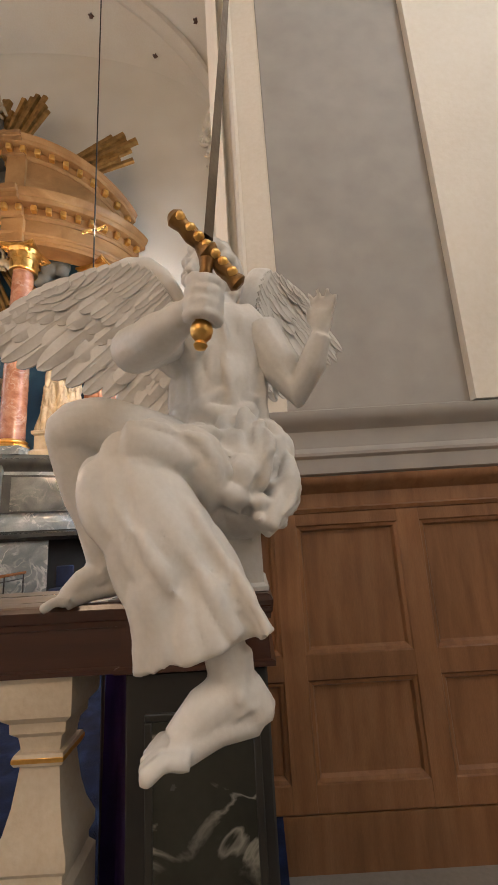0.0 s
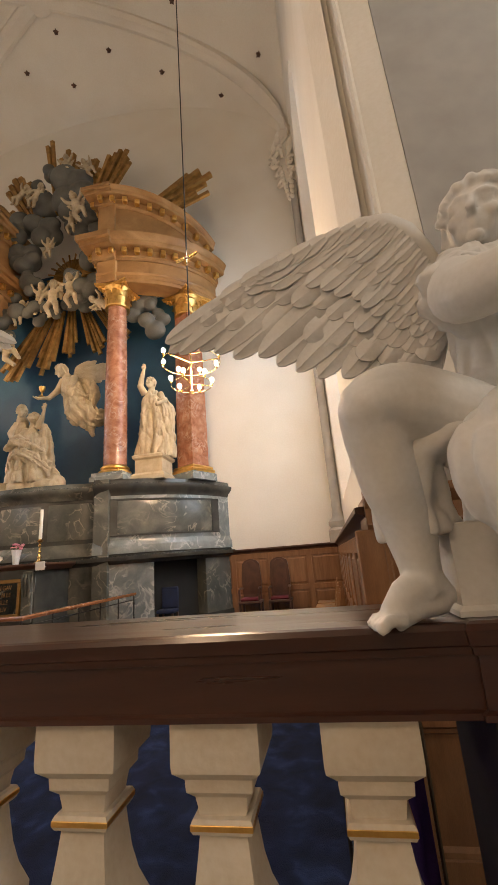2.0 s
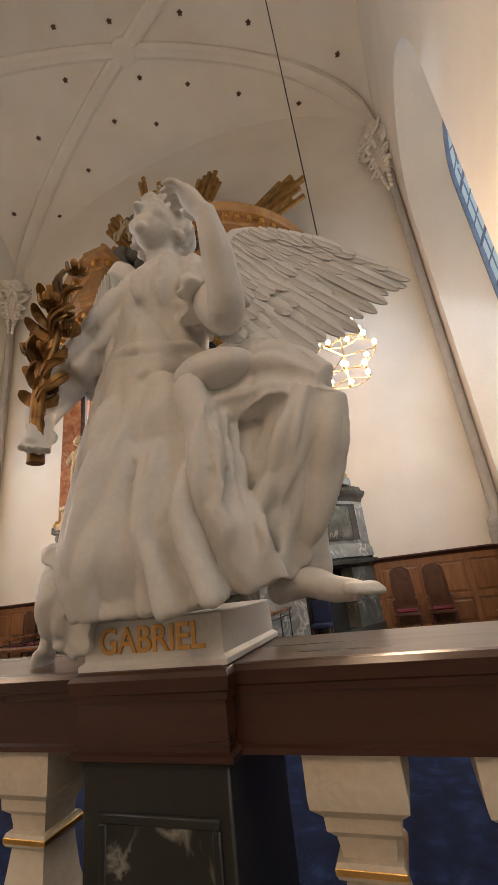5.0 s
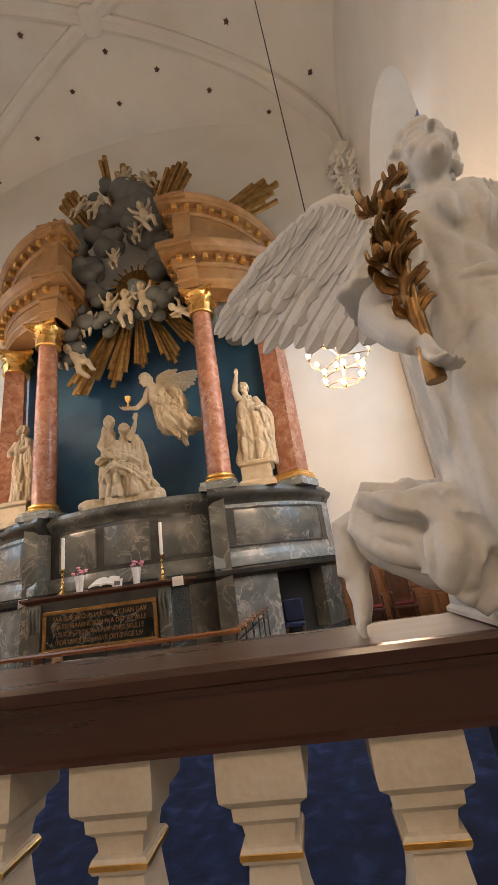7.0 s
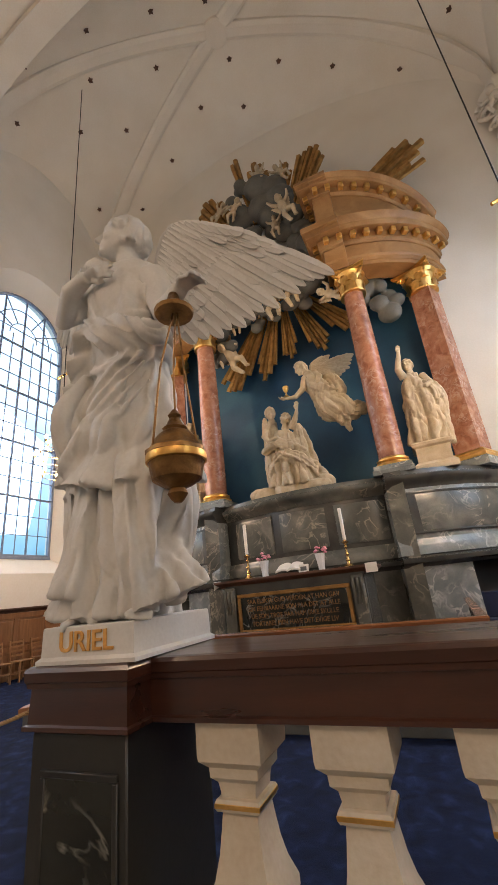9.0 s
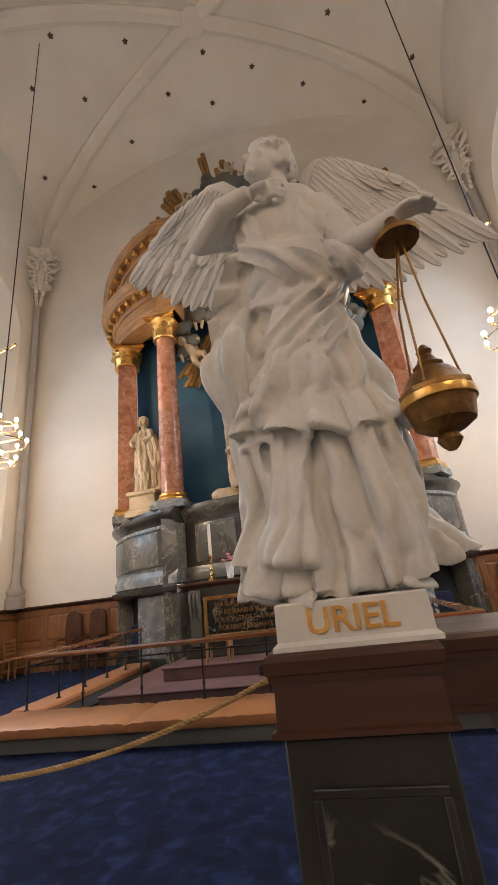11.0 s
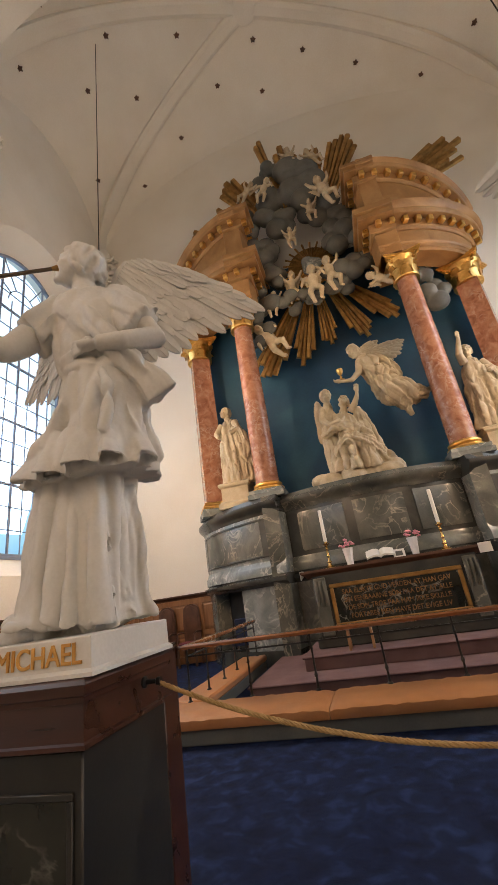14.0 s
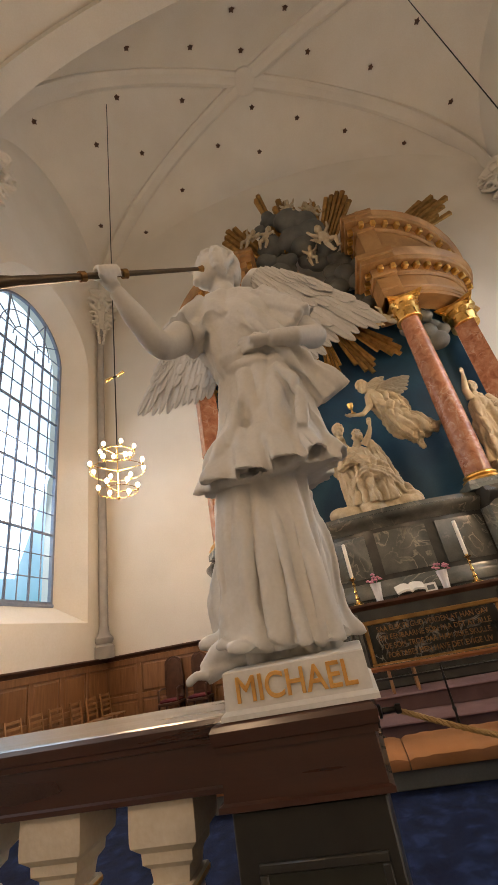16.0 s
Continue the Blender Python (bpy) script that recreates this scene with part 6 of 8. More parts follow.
def fist(sh, c, axis, out, size=0.095):
    """A closed hand round a grip that runs along axis; out points from the wrist to the knuckles."""
    c, ax = Vector(c), Vector(axis).normalized()
    o = (Vector(out) - ax * ax.dot(Vector(out))).normalized()
    sd = ax.cross(o)
    z = size
    sh.tube([c - o * 0.75 * z + sd * 0.05 * z, c - o * 0.30 * z + sd * 0.22 * z, c + o * 0.10 * z + sd * 0.34 * z], [0.34 * z, 0.42 * z, 0.36 * z], 14, 0.9)
    for i, off in enumerate((-0.42, -0.15, 0.13, 0.40)):
        pts = []
        for k in range(7):
            a = radians(80 - 230 * k / 6)
            pts.append(c + ax * off * z + (o * math.cos(a) + sd * math.sin(a)) * 0.36 * z)
        sh.tube(pts, [0.15 * z, 0.16 * z, 0.165 * z, 0.155 * z, 0.15 * z, 0.14 * z, 0.10 * z], 9)
    sh.tube([c - o * 0.38 * z + ax * 0.30 * z, c - o * 0.18 * z + ax * 0.52 * z - sd * 0.26 * z, c + o * 0.14 * z + ax * 0.46 * z - sd * 0.40 * z], [0.19 * z, 0.16 * z, 0.11 * z], 9)


def foot(sh, ankle, toe, size=0.22, up=(0, 0, 1)):
    a, t = Vector(ankle), Vector(toe)
    d = (t - a)
    d = (d - Vector((0, 0, 0)) * 0).normalized()
    u = (Vector(up) - d * d.dot(Vector(up))).normalized()
    s = d.cross(u)
    k = size
    heel = a - d * 0.16 * k - u * 0.24 * k
    sh.tube([a + u * 0.22 * k, a, heel * 0.5 + a * 0.5], [0.17 * k, 0.18 * k, 0.19 * k], 12)
    sh.tube([heel, lerp(heel, t, 0.35) + u * 0.10 * k, lerp(heel, t, 0.68) + u * 0.02 * k, lerp(heel, t, 0.90)], [0.17 * k, 0.20 * k, 0.20 * k, 0.15 * k], 14, 0.72)
    sh.tube([a, lerp(a, t, 0.45) + u * 0.02 * k, lerp(a, t, 0.8) - u * 0.06 * k], [0.17 * k, 0.16 * k, 0.10 * k], 12, 0.8)
    for i, off in enumerate((-0.17, -0.07, 0.02, 0.10, 0.17)):
        ln = (0.27, 0.25, 0.22, 0.19, 0.15)[i] * k
        b = lerp(heel, t, 0.86) + s * off * k * 1.05 + u * 0.02 * k
        sh.tube([b, b + d * ln * 0.6 + u * 0.03 * k, b + d * ln - u * 0.02 * k], [0.065 * k, 0.062 * k, 0.045 * k], 8)


def hanging_foot(sh, ankle, way, k):
    """A bare foot that hangs free, its sole along way."""
    a, d = Vector(ankle), Vector(way).normalized()
    u = (Vector((0, 0, 1)) - d * d.z).normalized()
    s = d.cross(u)
    heel, ball = a - d * 0.20 * k - u * 0.24 * k, a + d * 0.46 * k - u * 0.33 * k
    sh.tube([a + u * 0.30 * k, a, a - u * 0.12 * k - d * 0.05 * k], [0.17 * k, 0.185 * k, 0.2 * k], 14)
    sh.tube([a - d * 0.08 * k, heel + u * 0.06 * k, heel], [0.17 * k, 0.17 * k, 0.14 * k], 14)
    sh.tube([heel, lerp(heel, ball, 0.5) + u * 0.05 * k, ball], [0.14 * k, 0.16 * k, 0.17 * k], 14, 0.8)
    sh.tube([a, a + d * 0.24 * k - u * 0.11 * k, ball + u * 0.05 * k], [0.18 * k, 0.175 * k, 0.12 * k], 14)
    for i, off in enumerate((-0.15, -0.06, 0.02, 0.09, 0.15)):
        ln = (0.30, 0.29, 0.26, 0.23, 0.19)[i] * k
        b = ball + s * off * k * 1.3 - d * 0.06 * k
        r = (0.066, 0.046, 0.044, 0.042, 0.040)[i] * k
        sh.tube([b, b + d * ln * 0.6 + u * 0.04 * k, b + d * ln - u * 0.03 * k, b + d * (ln + 0.04 * k) - u * 0.035 * k], [r, r, r * 1.05, r * 0.6], 8)
    for k_ in (-1, 1):
        sh.ball(a + s * k_ * 0.16 * k, (0.06 * k, 0.06 * k, 0.07 * k), 8, 6)


def feather(sh, a, b, w, nrm, thick=0.006, bend=0.02, lift=0.0):
    """One carved feather with a rounded tip, a raised quill and a lifted end."""
    a, b, nrm = Vector(a), Vector(b), Vector(nrm)
    d = b - a
    ln = d.length
    d.normalize()
    nn = (nrm - d * d.dot(nrm)).normalized()
    s = d.cross(nn)
    rings = []
    for t, k in ((0, 0.55), (0.25, 0.82), (0.55, 1.0), (0.78, 0.97), (0.90, 0.78), (0.965, 0.50), (1.0, 0.12)):
        c = a + d * ln * t + nn * (bend * ln * math.sin(math.pi * t) + lift * t * t)
        rings.append([c - s * w * k, c - s * w * k * 0.93 + nn * thick, c - s * w * k * 0.12 + nn * thick * 1.05, c + nn * thick * 1.7, c + s * w * k * 0.12 + nn * thick * 1.05, c + s * w * k * 0.93 + nn * thick, c + s * w * k, c - nn * thick * 0.4])
    sh.loft(rings)


def wing(sh, ex, root, top, tip, low, foot_, seed=1, n=13, w=1.0, arm=0.042, front=-1):
    """A feathered wing: a rolled arm from root over top, long quills to the line foot_ - low - tip, and shingled coverts over them."""
    rnd = random.Random(seed)
    root, top, tip, low, foot_ = Vector(root), Vector(top), Vector(tip), Vector(low), Vector(foot_)
    size = (top - root).length + (tip - top).length
    knee = lerp(top, tip, 0.42) + (top - root) * 0.10
    lead = curve_points([root, lerp(root, top, 0.55) + (top - tip) * 0.07, top, knee], 40)
    trail = curve_points([foot_, lerp(foot_, low, 0.5) - (top - root) * 0.05, low, lerp(low, tip, 0.6) - (top - root) * 0.02, tip], 40)
    nrm = (tip - root).cross(low - top).normalized()
    if nrm.y * front < 0:
        nrm = -nrm

    def on(line, t):
        k = max(0.0, min(39.999, t * 40))
        return line[int(k)].lerp(line[int(k) + 1], k - int(k))

    def field(t, f):
        a, b = on(lead, t), on(trail, max(0.0, t) ** 0.85)
        sag = (root - top) * 0.05 * math.sin(math.pi * f) * t
        return a + (b - a) * f - sag

    sh.tube(lead[::4], [arm * q for q in (0.9, 1.0, 1.1, 1.15, 1.25, 1.35, 1.35, 1.15, 0.75, 0.42, 0.2)], 14, 0.75)
    rings = []
    for i in range(21):
        t = i / 20
        fs = (0.0, 0.2, 0.4, 0.6)
        rings.append([field(t, f) + nrm * 0.009 for f in fs] + [field(t, f) - nrm * 0.009 for f in fs[::-1]])
    ex.loft(rings)
    for i in range(n):
        t = (i + 0.35) / n
        jit = rnd.uniform(0.95, 1.03)
        gap = (field(min(1, t + 0.5 / n), 0.8) - field(t - 0.5 / n, 0.8)).length
        gap0 = (field(min(1, t + 0.5 / n), 0.3) - field(t - 0.5 / n, 0.3)).length
        o = nrm * (0.006 * (i % 2) - 0.004)
        feather(ex, field(t, 0.12) + o, field(t, jit) + o, max(0.62 * gap, 0.5 * gap0) * w + 0.002, nrm, 0.005, 0.02, 0.004)
    for sgn, rows in ((1, ((0.76, 1.0), (0.60, 1.1), (0.46, 1.25), (0.34, 1.35), (0.24, 1.5), (0.14, 1.6))), (-1, ((0.6, 1.2), (0.35, 1.5)))):
        for r, (f, dens) in enumerate(rows):
            cnt = int(n * dens)
            for i in range(cnt):
                t = (i + 0.5 * (r % 2) + 0.15 + rnd.uniform(-0.12, 0.12)) / cnt
                if not 0 <= t <= 0.97:
                    continue
                f1 = f * rnd.uniform(0.94, 1.06)
                f0 = max(0.0, f1 - 0.30)
                a, b = field(t, f0), field(t, f1)
                if (b - a).length < 0.055 * size:
                    b = a + (b - a).normalized() * 0.055 * size
                gap = (field(min(1, t + 0.5 / cnt), f) - field(max(0, t - 0.5 / cnt), f)).length
                h = arm * 0.85 * max(0.0, 1 - f0 / 0.22) * (1 - 0.5 * t) + 0.007 + 0.0035 * r
                h1 = arm * 0.55 * max(0.0, 1 - f1 / 0.22) * (1 - 0.5 * t) + 0.008 + 0.003 * r
                feather(ex, a + nrm * sgn * h, b + nrm * sgn * h1, (0.56 * gap + 0.002) * w, nrm * sgn, 0.0035, 0.02, 0.003 + 0.016 * rnd.random() ** 2)


def statue(name, raw, extra, label, material=None, voxel=0.0075, group="angels of the screen", smooth_n=1, crease=0.011):
    me = sculpt(name, raw, voxel, material or WHITE_STATUE, extra, smooth_n, crease)
    return tagged(new(name, me), label, "statue", group)


def swag(sh, upper, lower, waves, depth, thick=0.012, n=44, rows=10, ph=0.0):
    """A hanging sheet between two lines, fluted ever deeper towards its lower edge."""
    a, b = curve_points(upper, n), curve_points(lower, n)
    fwd = []
    for i in range(n + 1):
        d = (b[min(i + 1, n)] - b[max(i - 1, 0)]).normalized()
        nn = d.cross(a[i] - b[i]).normalized()
        ring, other = [], []
        for j in range(rows + 1):
            t = j / rows
            p = a[i].lerp(b[i], t) + nn * depth * t ** 1.3 * (1.6 * abs(math.sin(waves * math.pi * i / n + ph)) ** 0.7 - 0.8) + d * 0.5 * depth * t * math.cos(2 * waves * math.pi * i / n + 2 * ph)
            ring.append(p + nn * thick)
            other.append(p - nn * thick)
        fwd.append(ring + other[::-1])
    sh.cl.loft(fwd)


# ---- angel with the trumpet ----
r_, e_ = new_figure(), Shape()
bx, by = -9.075, 1.36
cloth(r_, [(-9.08, 1.40, 1.385), (-9.10, 1.38, 1.55), (-9.11, 1.37, 1.78), (-9.05, 1.36, 2.15)], [0.155, 0.16, 0.18, 0.17], [0.15, 0.145, 0.145, 0.145], [0.16, 0.15, 0.11, 0.07], 11, n=120, rows=44, folds=(4, 7, 11))
cloth(r_, [(-9.02, 1.37, 2.00), (-9.02, 1.36, 2.09), (-9.0, 1.35, 2.30), (-9.0, 1.34, 2.54)], [0.265, 0.245, 0.20, 0.155], [0.225, 0.21, 0.18, 0.14], [0.11, 0.085, 0.055, 0.03], 12, n=120, folds=(4, 7, 12))
for i in (13, 15.5, 17.5, 19.5):      # curls of the hem
    a = 2 * math.pi * i / 22
    cxh, cyh = -9.02 + 0.255 * math.cos(a), 1.37 + 0.215 * math.sin(a)
    r_.cl.tube([(cxh + 0.035 * math.cos(q) * (1 - q / 9), cyh - 0.012, 2.03 + 0.035 * math.sin(q) * (1 - q / 9)) for q in [0.6 * k for k in range(11)]], [0.020 - 0.001 * k for k in range(11)], 8)
cloth(r_, [(-9.0, 1.34, 2.50), (-9.03, 1.33, 2.66), (-9.06, 1.33, 2.82), (-9.07, 1.33, 2.95), (-9.08, 1.33, 3.02)], [0.150, 0.175, 0.195, 0.17, 0.07], [0.13, 0.14, 0.145, 0.115, 0.07], [0.035, 0.03, 0.02, 0.01, 0.0], 13, folds=(3, 6, 9))
swag(r_, [(-9.26, 1.34, 2.16), (-9.17, 1.20, 2.18), (-9.02, 1.16, 2.18), (-8.86, 1.20, 2.18), (-8.78, 1.34, 2.20)], [(-9.32, 1.32, 1.99), (-9.21, 1.13, 1.97), (-9.02, 1.085, 1.965), (-8.83, 1.14, 2.0), (-8.72, 1.33, 2.03)], 6, 0.05)
swag(r_, [(-9.20, 1.24, 2.0), (-9.05, 1.21, 2.0), (-8.93, 1.26, 2.0)], [(-9.20, 1.19, 1.50), (-9.05, 1.165, 1.42), (-8.90, 1.22, 1.41)], 4, 0.045)
for x0, x1, x2 in ((-9.05, -9.08, -9.15), (-8.90, -8.84, -8.86), (-8.96, -8.92, -8.98)):
    r_.cl.tube(curve_points([(x0, 1.20, 2.46), (x1, 1.165, 2.30), (x2, 1.15, 2.12)], 12), spread([0.008, 0.020, 0.024], 12), 9)
wraps(r_, ((-8.99, 1.34, 2.50), (-9.01, 1.34, 2.60)), 0.162, 0.14, 5, 4, 0.017, slant=0.035)
cloth(r_, [(-9.19, 1.29, 2.98), (-9.06, 1.20, 2.82), (-8.90, 1.22, 2.62), (-8.80, 1.30, 2.48), (-8.72, 1.36, 2.32)], [0.05, 0.06, 0.055, 0.06, 0.08], [0.03, 0.03, 0.03, 0.04, 0.04], [0.12, 0.16, 0.16, 0.2, 0.25], 14, n=48, folds=(4, 7))
cloth(r_, [(-9.12, 1.52, 2.0), (-9.20, 1.58, 1.78), (-9.24, 1.56, 1.58), (-9.20, 1.50, 1.42)], [0.10, 0.14, 0.15, 0.11], [0.05, 0.07, 0.08, 0.06], [0.1, 0.14, 0.16, 0.16], 15, n=64, folds=(4, 7))
cloth(r_, [(-8.98, 1.40, 1.95), (-8.96, 1.42, 1.7), (-8.96, 1.43, 1.50), (-8.95, 1.43, 1.40)], [0.085, 0.085, 0.08, 0.095], [0.06, 0.07, 0.08, 0.09], [0.1, 0.14, 0.16, 0.16], 16, n=64, folds=(4, 7))
cloth(r_, [(-9.13, 1.27, 1.98), (-9.15, 1.24, 1.80), (-9.16, 1.24, 1.62), (-9.17, 1.25, 1.49), (-9.18, 1.25, 1.43)], [0.095, 0.085, 0.08, 0.105, 0.14], [0.08, 0.07, 0.07, 0.085, 0.11], [0.05, 0.09, 0.13, 0.17, 0.2], 19, n=80, folds=(3, 6, 9))
r_.tube([(-9.18, 1.24, 1.60), (-9.245, 1.228, 1.47)], [0.05, 0.045], 14)
hanging_foot(r_, (-9.25, 1.225, 1.455), (-0.92, -0.32, -0.02), 0.22)
head(r_, (-9.10, 1.31, 3.20), (-0.80, -0.50, 0.22), r=0.112, seed=5, hair=70, neck=(-9.07, 1.34, 3.0))
r_.tube(curve_points([(-9.20, 1.31, 2.90), (-9.28, 1.21, 2.76), (-9.345, 1.10, 2.635), (-9.40, 0.99, 2.71), (-9.445, 0.90, 2.80)], 22), spread([0.085, 0.075, 0.060, 0.050, 0.033], 22), 16)
cloth(r_, [(-9.17, 1.31, 2.93), (-9.24, 1.25, 2.82), (-9.29, 1.19, 2.74)], [0.10, 0.105, 0.10], [0.09, 0.095, 0.09], [0.06, 0.1, 0.14], 17, n=56, rows=16, folds=(5, 8))
fist(r_, (-9.462, 0.872, 2.869), (-0.33, -0.32, -0.25), (-0.3, -0.2, 0.9), 0.085)
r_.tube([(-8.90, 1.34, 2.91), (-8.79, 1.34, 2.78), (-8.70, 1.34, 2.64), (-8.80, 1.22, 2.58), (-8.90, 1.17, 2.57)], [0.08, 0.07, 0.058, 0.046, 0.035], 14)
cloth(r_, [(-8.92, 1.34, 2.93), (-8.83, 1.34, 2.82), (-8.75, 1.34, 2.72)], [0.095, 0.095, 0.10], [0.09, 0.09, 0.09], [0.06, 0.1, 0.14], 18, n=56, rows=16, folds=(5, 8))
hand(r_, (-8.90, 1.17, 2.57), (-1, -0.1, 0.0), (0.1, 1, 0), 0.085, 0.5)
wing(r_, e_, (-8.98, 1.46, 2.84), (-8.87, 1.50, 3.30), (-8.20, 1.86, 3.02), (-8.56, 1.70, 2.80), (-8.90, 1.50, 2.62), 3, 13)
wing(r_, e_, (-9.15, 1.46, 2.84), (-9.36, 1.56, 3.08), (-9.76, 1.66, 2.69), (-9.50, 1.62, 2.64), (-9.27, 1.52, 2.58), 4, 12)
statue("trumpet_angel_statue", r_, e_, "white painted angel statue standing in a belted robe on a pier")
tr = thing("trumpet", "long thin dark bronze trumpet held by the angel", "trumpet")
tpts = [lerp((-9.135, 1.19, 3.115), (-9.83, 0.513, 2.592), t) for t in (0, 0.3, 0.6, 0.8, 0.9, 1.0)]
part("tube", Shape().tube(tpts, [0.009, 0.011, 0.014, 0.018, 0.030, 0.062], 14), STEEL, tr)
part("mouthpiece", Shape().tube([tpts[0], lerp(tpts[0], tpts[-1], 0.03)], [0.016, 0.009], 12), BRONZE, tr)
for q in (0.39, 0.56):
    part("collar", Shape().tube([lerp(tpts[0], tpts[-1], q), lerp(tpts[0], tpts[-1], q + 0.02)], 0.021, 12), BRONZE, tr)

# ---- angel with the censer ----
r_, e_ = new_figure(), Shape()
cloth(r_, [(-6.24, 1.37, 1.385), (-6.23, 1.37, 1.60), (-6.20, 1.37, 1.90), (-6.18, 1.36, 2.12)], [0.20, 0.175, 0.165, 0.165], [0.19, 0.17, 0.155, 0.15], [0.14, 0.12, 0.10, 0.07], 21, n=120, rows=44, folds=(4, 7, 11))
cloth(r_, [(-6.16, 1.37, 1.92), (-6.15, 1.36, 2.06), (-6.15, 1.35, 2.28), (-6.14, 1.34, 2.52)], [0.285, 0.255, 0.205, 0.16], [0.235, 0.215, 0.18, 0.145], [0.12, 0.09, 0.06, 0.04], 22, n=120, folds=(4, 7, 12))
cloth(r_, [(-6.03, 1.34, 2.0), (-5.99, 1.32, 1.8), (-6.00, 1.31, 1.6), (-6.02, 1.33, 1.44)], [0.12, 0.12, 0.11, 0.09], [0.10, 0.11, 0.10, 0.08], [0.10, 0.13, 0.14, 0.14], 23, n=72, folds=(4, 7))
cloth(r_, [(-6.34, 1.30, 2.45), (-6.40, 1.25, 2.25), (-6.37, 1.27, 2.0), (-6.32, 1.29, 1.7), (-6.37, 1.30, 1.48)], [0.06, 0.09, 0.07, 0.08, 0.11], [0.06, 0.08, 0.06, 0.08, 0.09], [0.18, 0.26, 0.24, 0.24, 0.24], 24, n=72, folds=(4, 7))
cloth(r_, [(-6.14, 1.34, 2.48), (-6.14, 1.32, 2.68), (-6.14, 1.31, 2.85), (-6.13, 1.31, 2.98), (-6.13, 1.31, 3.05)], [0.155, 0.18, 0.20, 0.17, 0.07], [0.135, 0.14, 0.145, 0.115, 0.07], [0.035, 0.03, 0.02, 0.01, 0.0], 25, folds=(3, 6, 9))
swag(r_, [(-6.22, 1.24, 2.78), (-6.30, 1.30, 2.45), (-6.30, 1.34, 2.15), (-6.34, 1.34, 1.80)], [(-6.36, 1.20, 2.74), (-6.50, 1.28, 2.46), (-6.47, 1.30, 2.12), (-6.44, 1.32, 1.76)], 7, 0.045)
swag(r_, [(-6.34, 1.30, 2.05), (-6.22, 1.19, 2.08), (-6.08, 1.17, 2.06), (-5.95, 1.24, 2.04), (-5.90, 1.34, 2.05)], [(-6.40, 1.28, 1.86), (-6.26, 1.13, 1.88), (-6.06, 1.11, 1.84), (-5.90, 1.19, 1.87), (-5.83, 1.33, 1.90)], 6, 0.05)
swag(r_, [(-6.34, 1.28, 1.78), (-6.20, 1.20, 1.76), (-6.02, 1.20, 1.78)], [(-6.46, 1.24, 1.41), (-6.24, 1.155, 1.40), (-5.95, 1.17, 1.40)], 6, 0.055)
for k in range(5):     # folds drawn from the hip across the thighs
    r_.cl.tube(curve_points([(-5.98 + 0.01 * k, 1.20, 2.50 - 0.05 * k), (-6.10, 1.165 - 0.004 * k, 2.40 - 0.07 * k), (-6.25, 1.18, 2.28 - 0.08 * k), (-6.34, 1.24, 2.18 - 0.07 * k)], 14), spread([0.008, 0.020, 0.022, 0.008], 14), 9)
wraps(r_, ((-6.14, 1.33, 2.46), (-6.12, 1.33, 2.62)), 0.175, 0.15, 6, 7, 0.022, slant=0.07)
cloth(r_, [(-6.30, 1.24, 2.74), (-6.14, 1.17, 2.60), (-5.98, 1.20, 2.52), (-5.90, 1.26, 2.54)], [0.06, 0.07, 0.07, 0.05], [0.04, 0.045, 0.05, 0.04], [0.2, 0.22, 0.22, 0.2], 26, n=56, folds=(4, 7))
r_.tube([(-6.22, 1.22, 1.62), (-6.21, 1.22, 1.50)], [0.055, 0.048], 14)
cloth(r_, [(-6.19, 1.25, 2.06), (-6.21, 1.22, 1.82), (-6.22, 1.22, 1.64), (-6.24, 1.22, 1.48)], [0.10, 0.085, 0.09, 0.13], [0.08, 0.07, 0.075, 0.10], [0.06, 0.1, 0.15, 0.2], 27, n=80, folds=(3, 6, 9))
cloth(r_, [(-6.06, 1.24, 2.04), (-6.02, 1.20, 1.82), (-5.98, 1.20, 1.60), (-5.94, 1.23, 1.43)], [0.07, 0.09, 0.11, 0.13], [0.05, 0.07, 0.08, 0.09], [0.14, 0.18, 0.2, 0.22], 28, n=80, folds=(3, 6, 9))
foot(r_, (-6.22, 1.22, 1.475), (-6.27, 1.13, 1.395), 0.20)
foot(r_, (-6.05, 1.24, 1.47), (-5.95, 1.13, 1.40), 0.19)
head(r_, (-6.15, 1.28, 3.23), (-0.72, -0.60, 0.20), r=0.112, seed=8, hair=80, neck=(-6.12, 1.31, 3.02))
r_.tube([(-6.27, 1.29, 2.96), (-6.40, 1.27, 2.90), (-6.49, 1.24, 2.84), (-6.36, 1.15, 2.90), (-6.24, 1.13, 2.92)], [0.085, 0.075, 0.06, 0.048, 0.035], 14)
hand(r_, (-6.24, 1.13, 2.92), (1, -0.05, -0.05), (0, 1, 0.2), 0.085, 0.35)
r_.tube([(-5.99, 1.30, 2.92), (-5.93, 1.28, 2.78), (-5.88, 1.24, 2.64), (-5.80, 1.18, 2.62), (-5.73, 1.14, 2.63)], [0.085, 0.075, 0.058, 0.045, 0.035], 14)
hand(r_, (-5.74, 1.14, 2.63), (1, -0.2, 0.05), (0, 0, -1), 0.085, 0.6)
wing(r_, e_, (-6.24, 1.42, 2.86), (-6.42, 1.34, 3.24), (-7.06, 1.66, 3.17), (-6.70, 1.60, 2.84), (-6.36, 1.46, 2.62), 6, 14)
wing(r_, e_, (-6.02, 1.42, 2.86), (-5.875, 1.42, 3.31), (-5.15, 1.64, 2.84), (-5.52, 1.60, 2.70), (-5.90, 1.48, 2.60), 7, 14)
statue("censer_angel_statue", r_, e_, "white painted angel statue standing in flowing robe on a pier")
cn = thing("censer", "gilt bronze censer hanging on chains from the angel's hand", "censer", at=(-5.78, 1.13, 1.80))
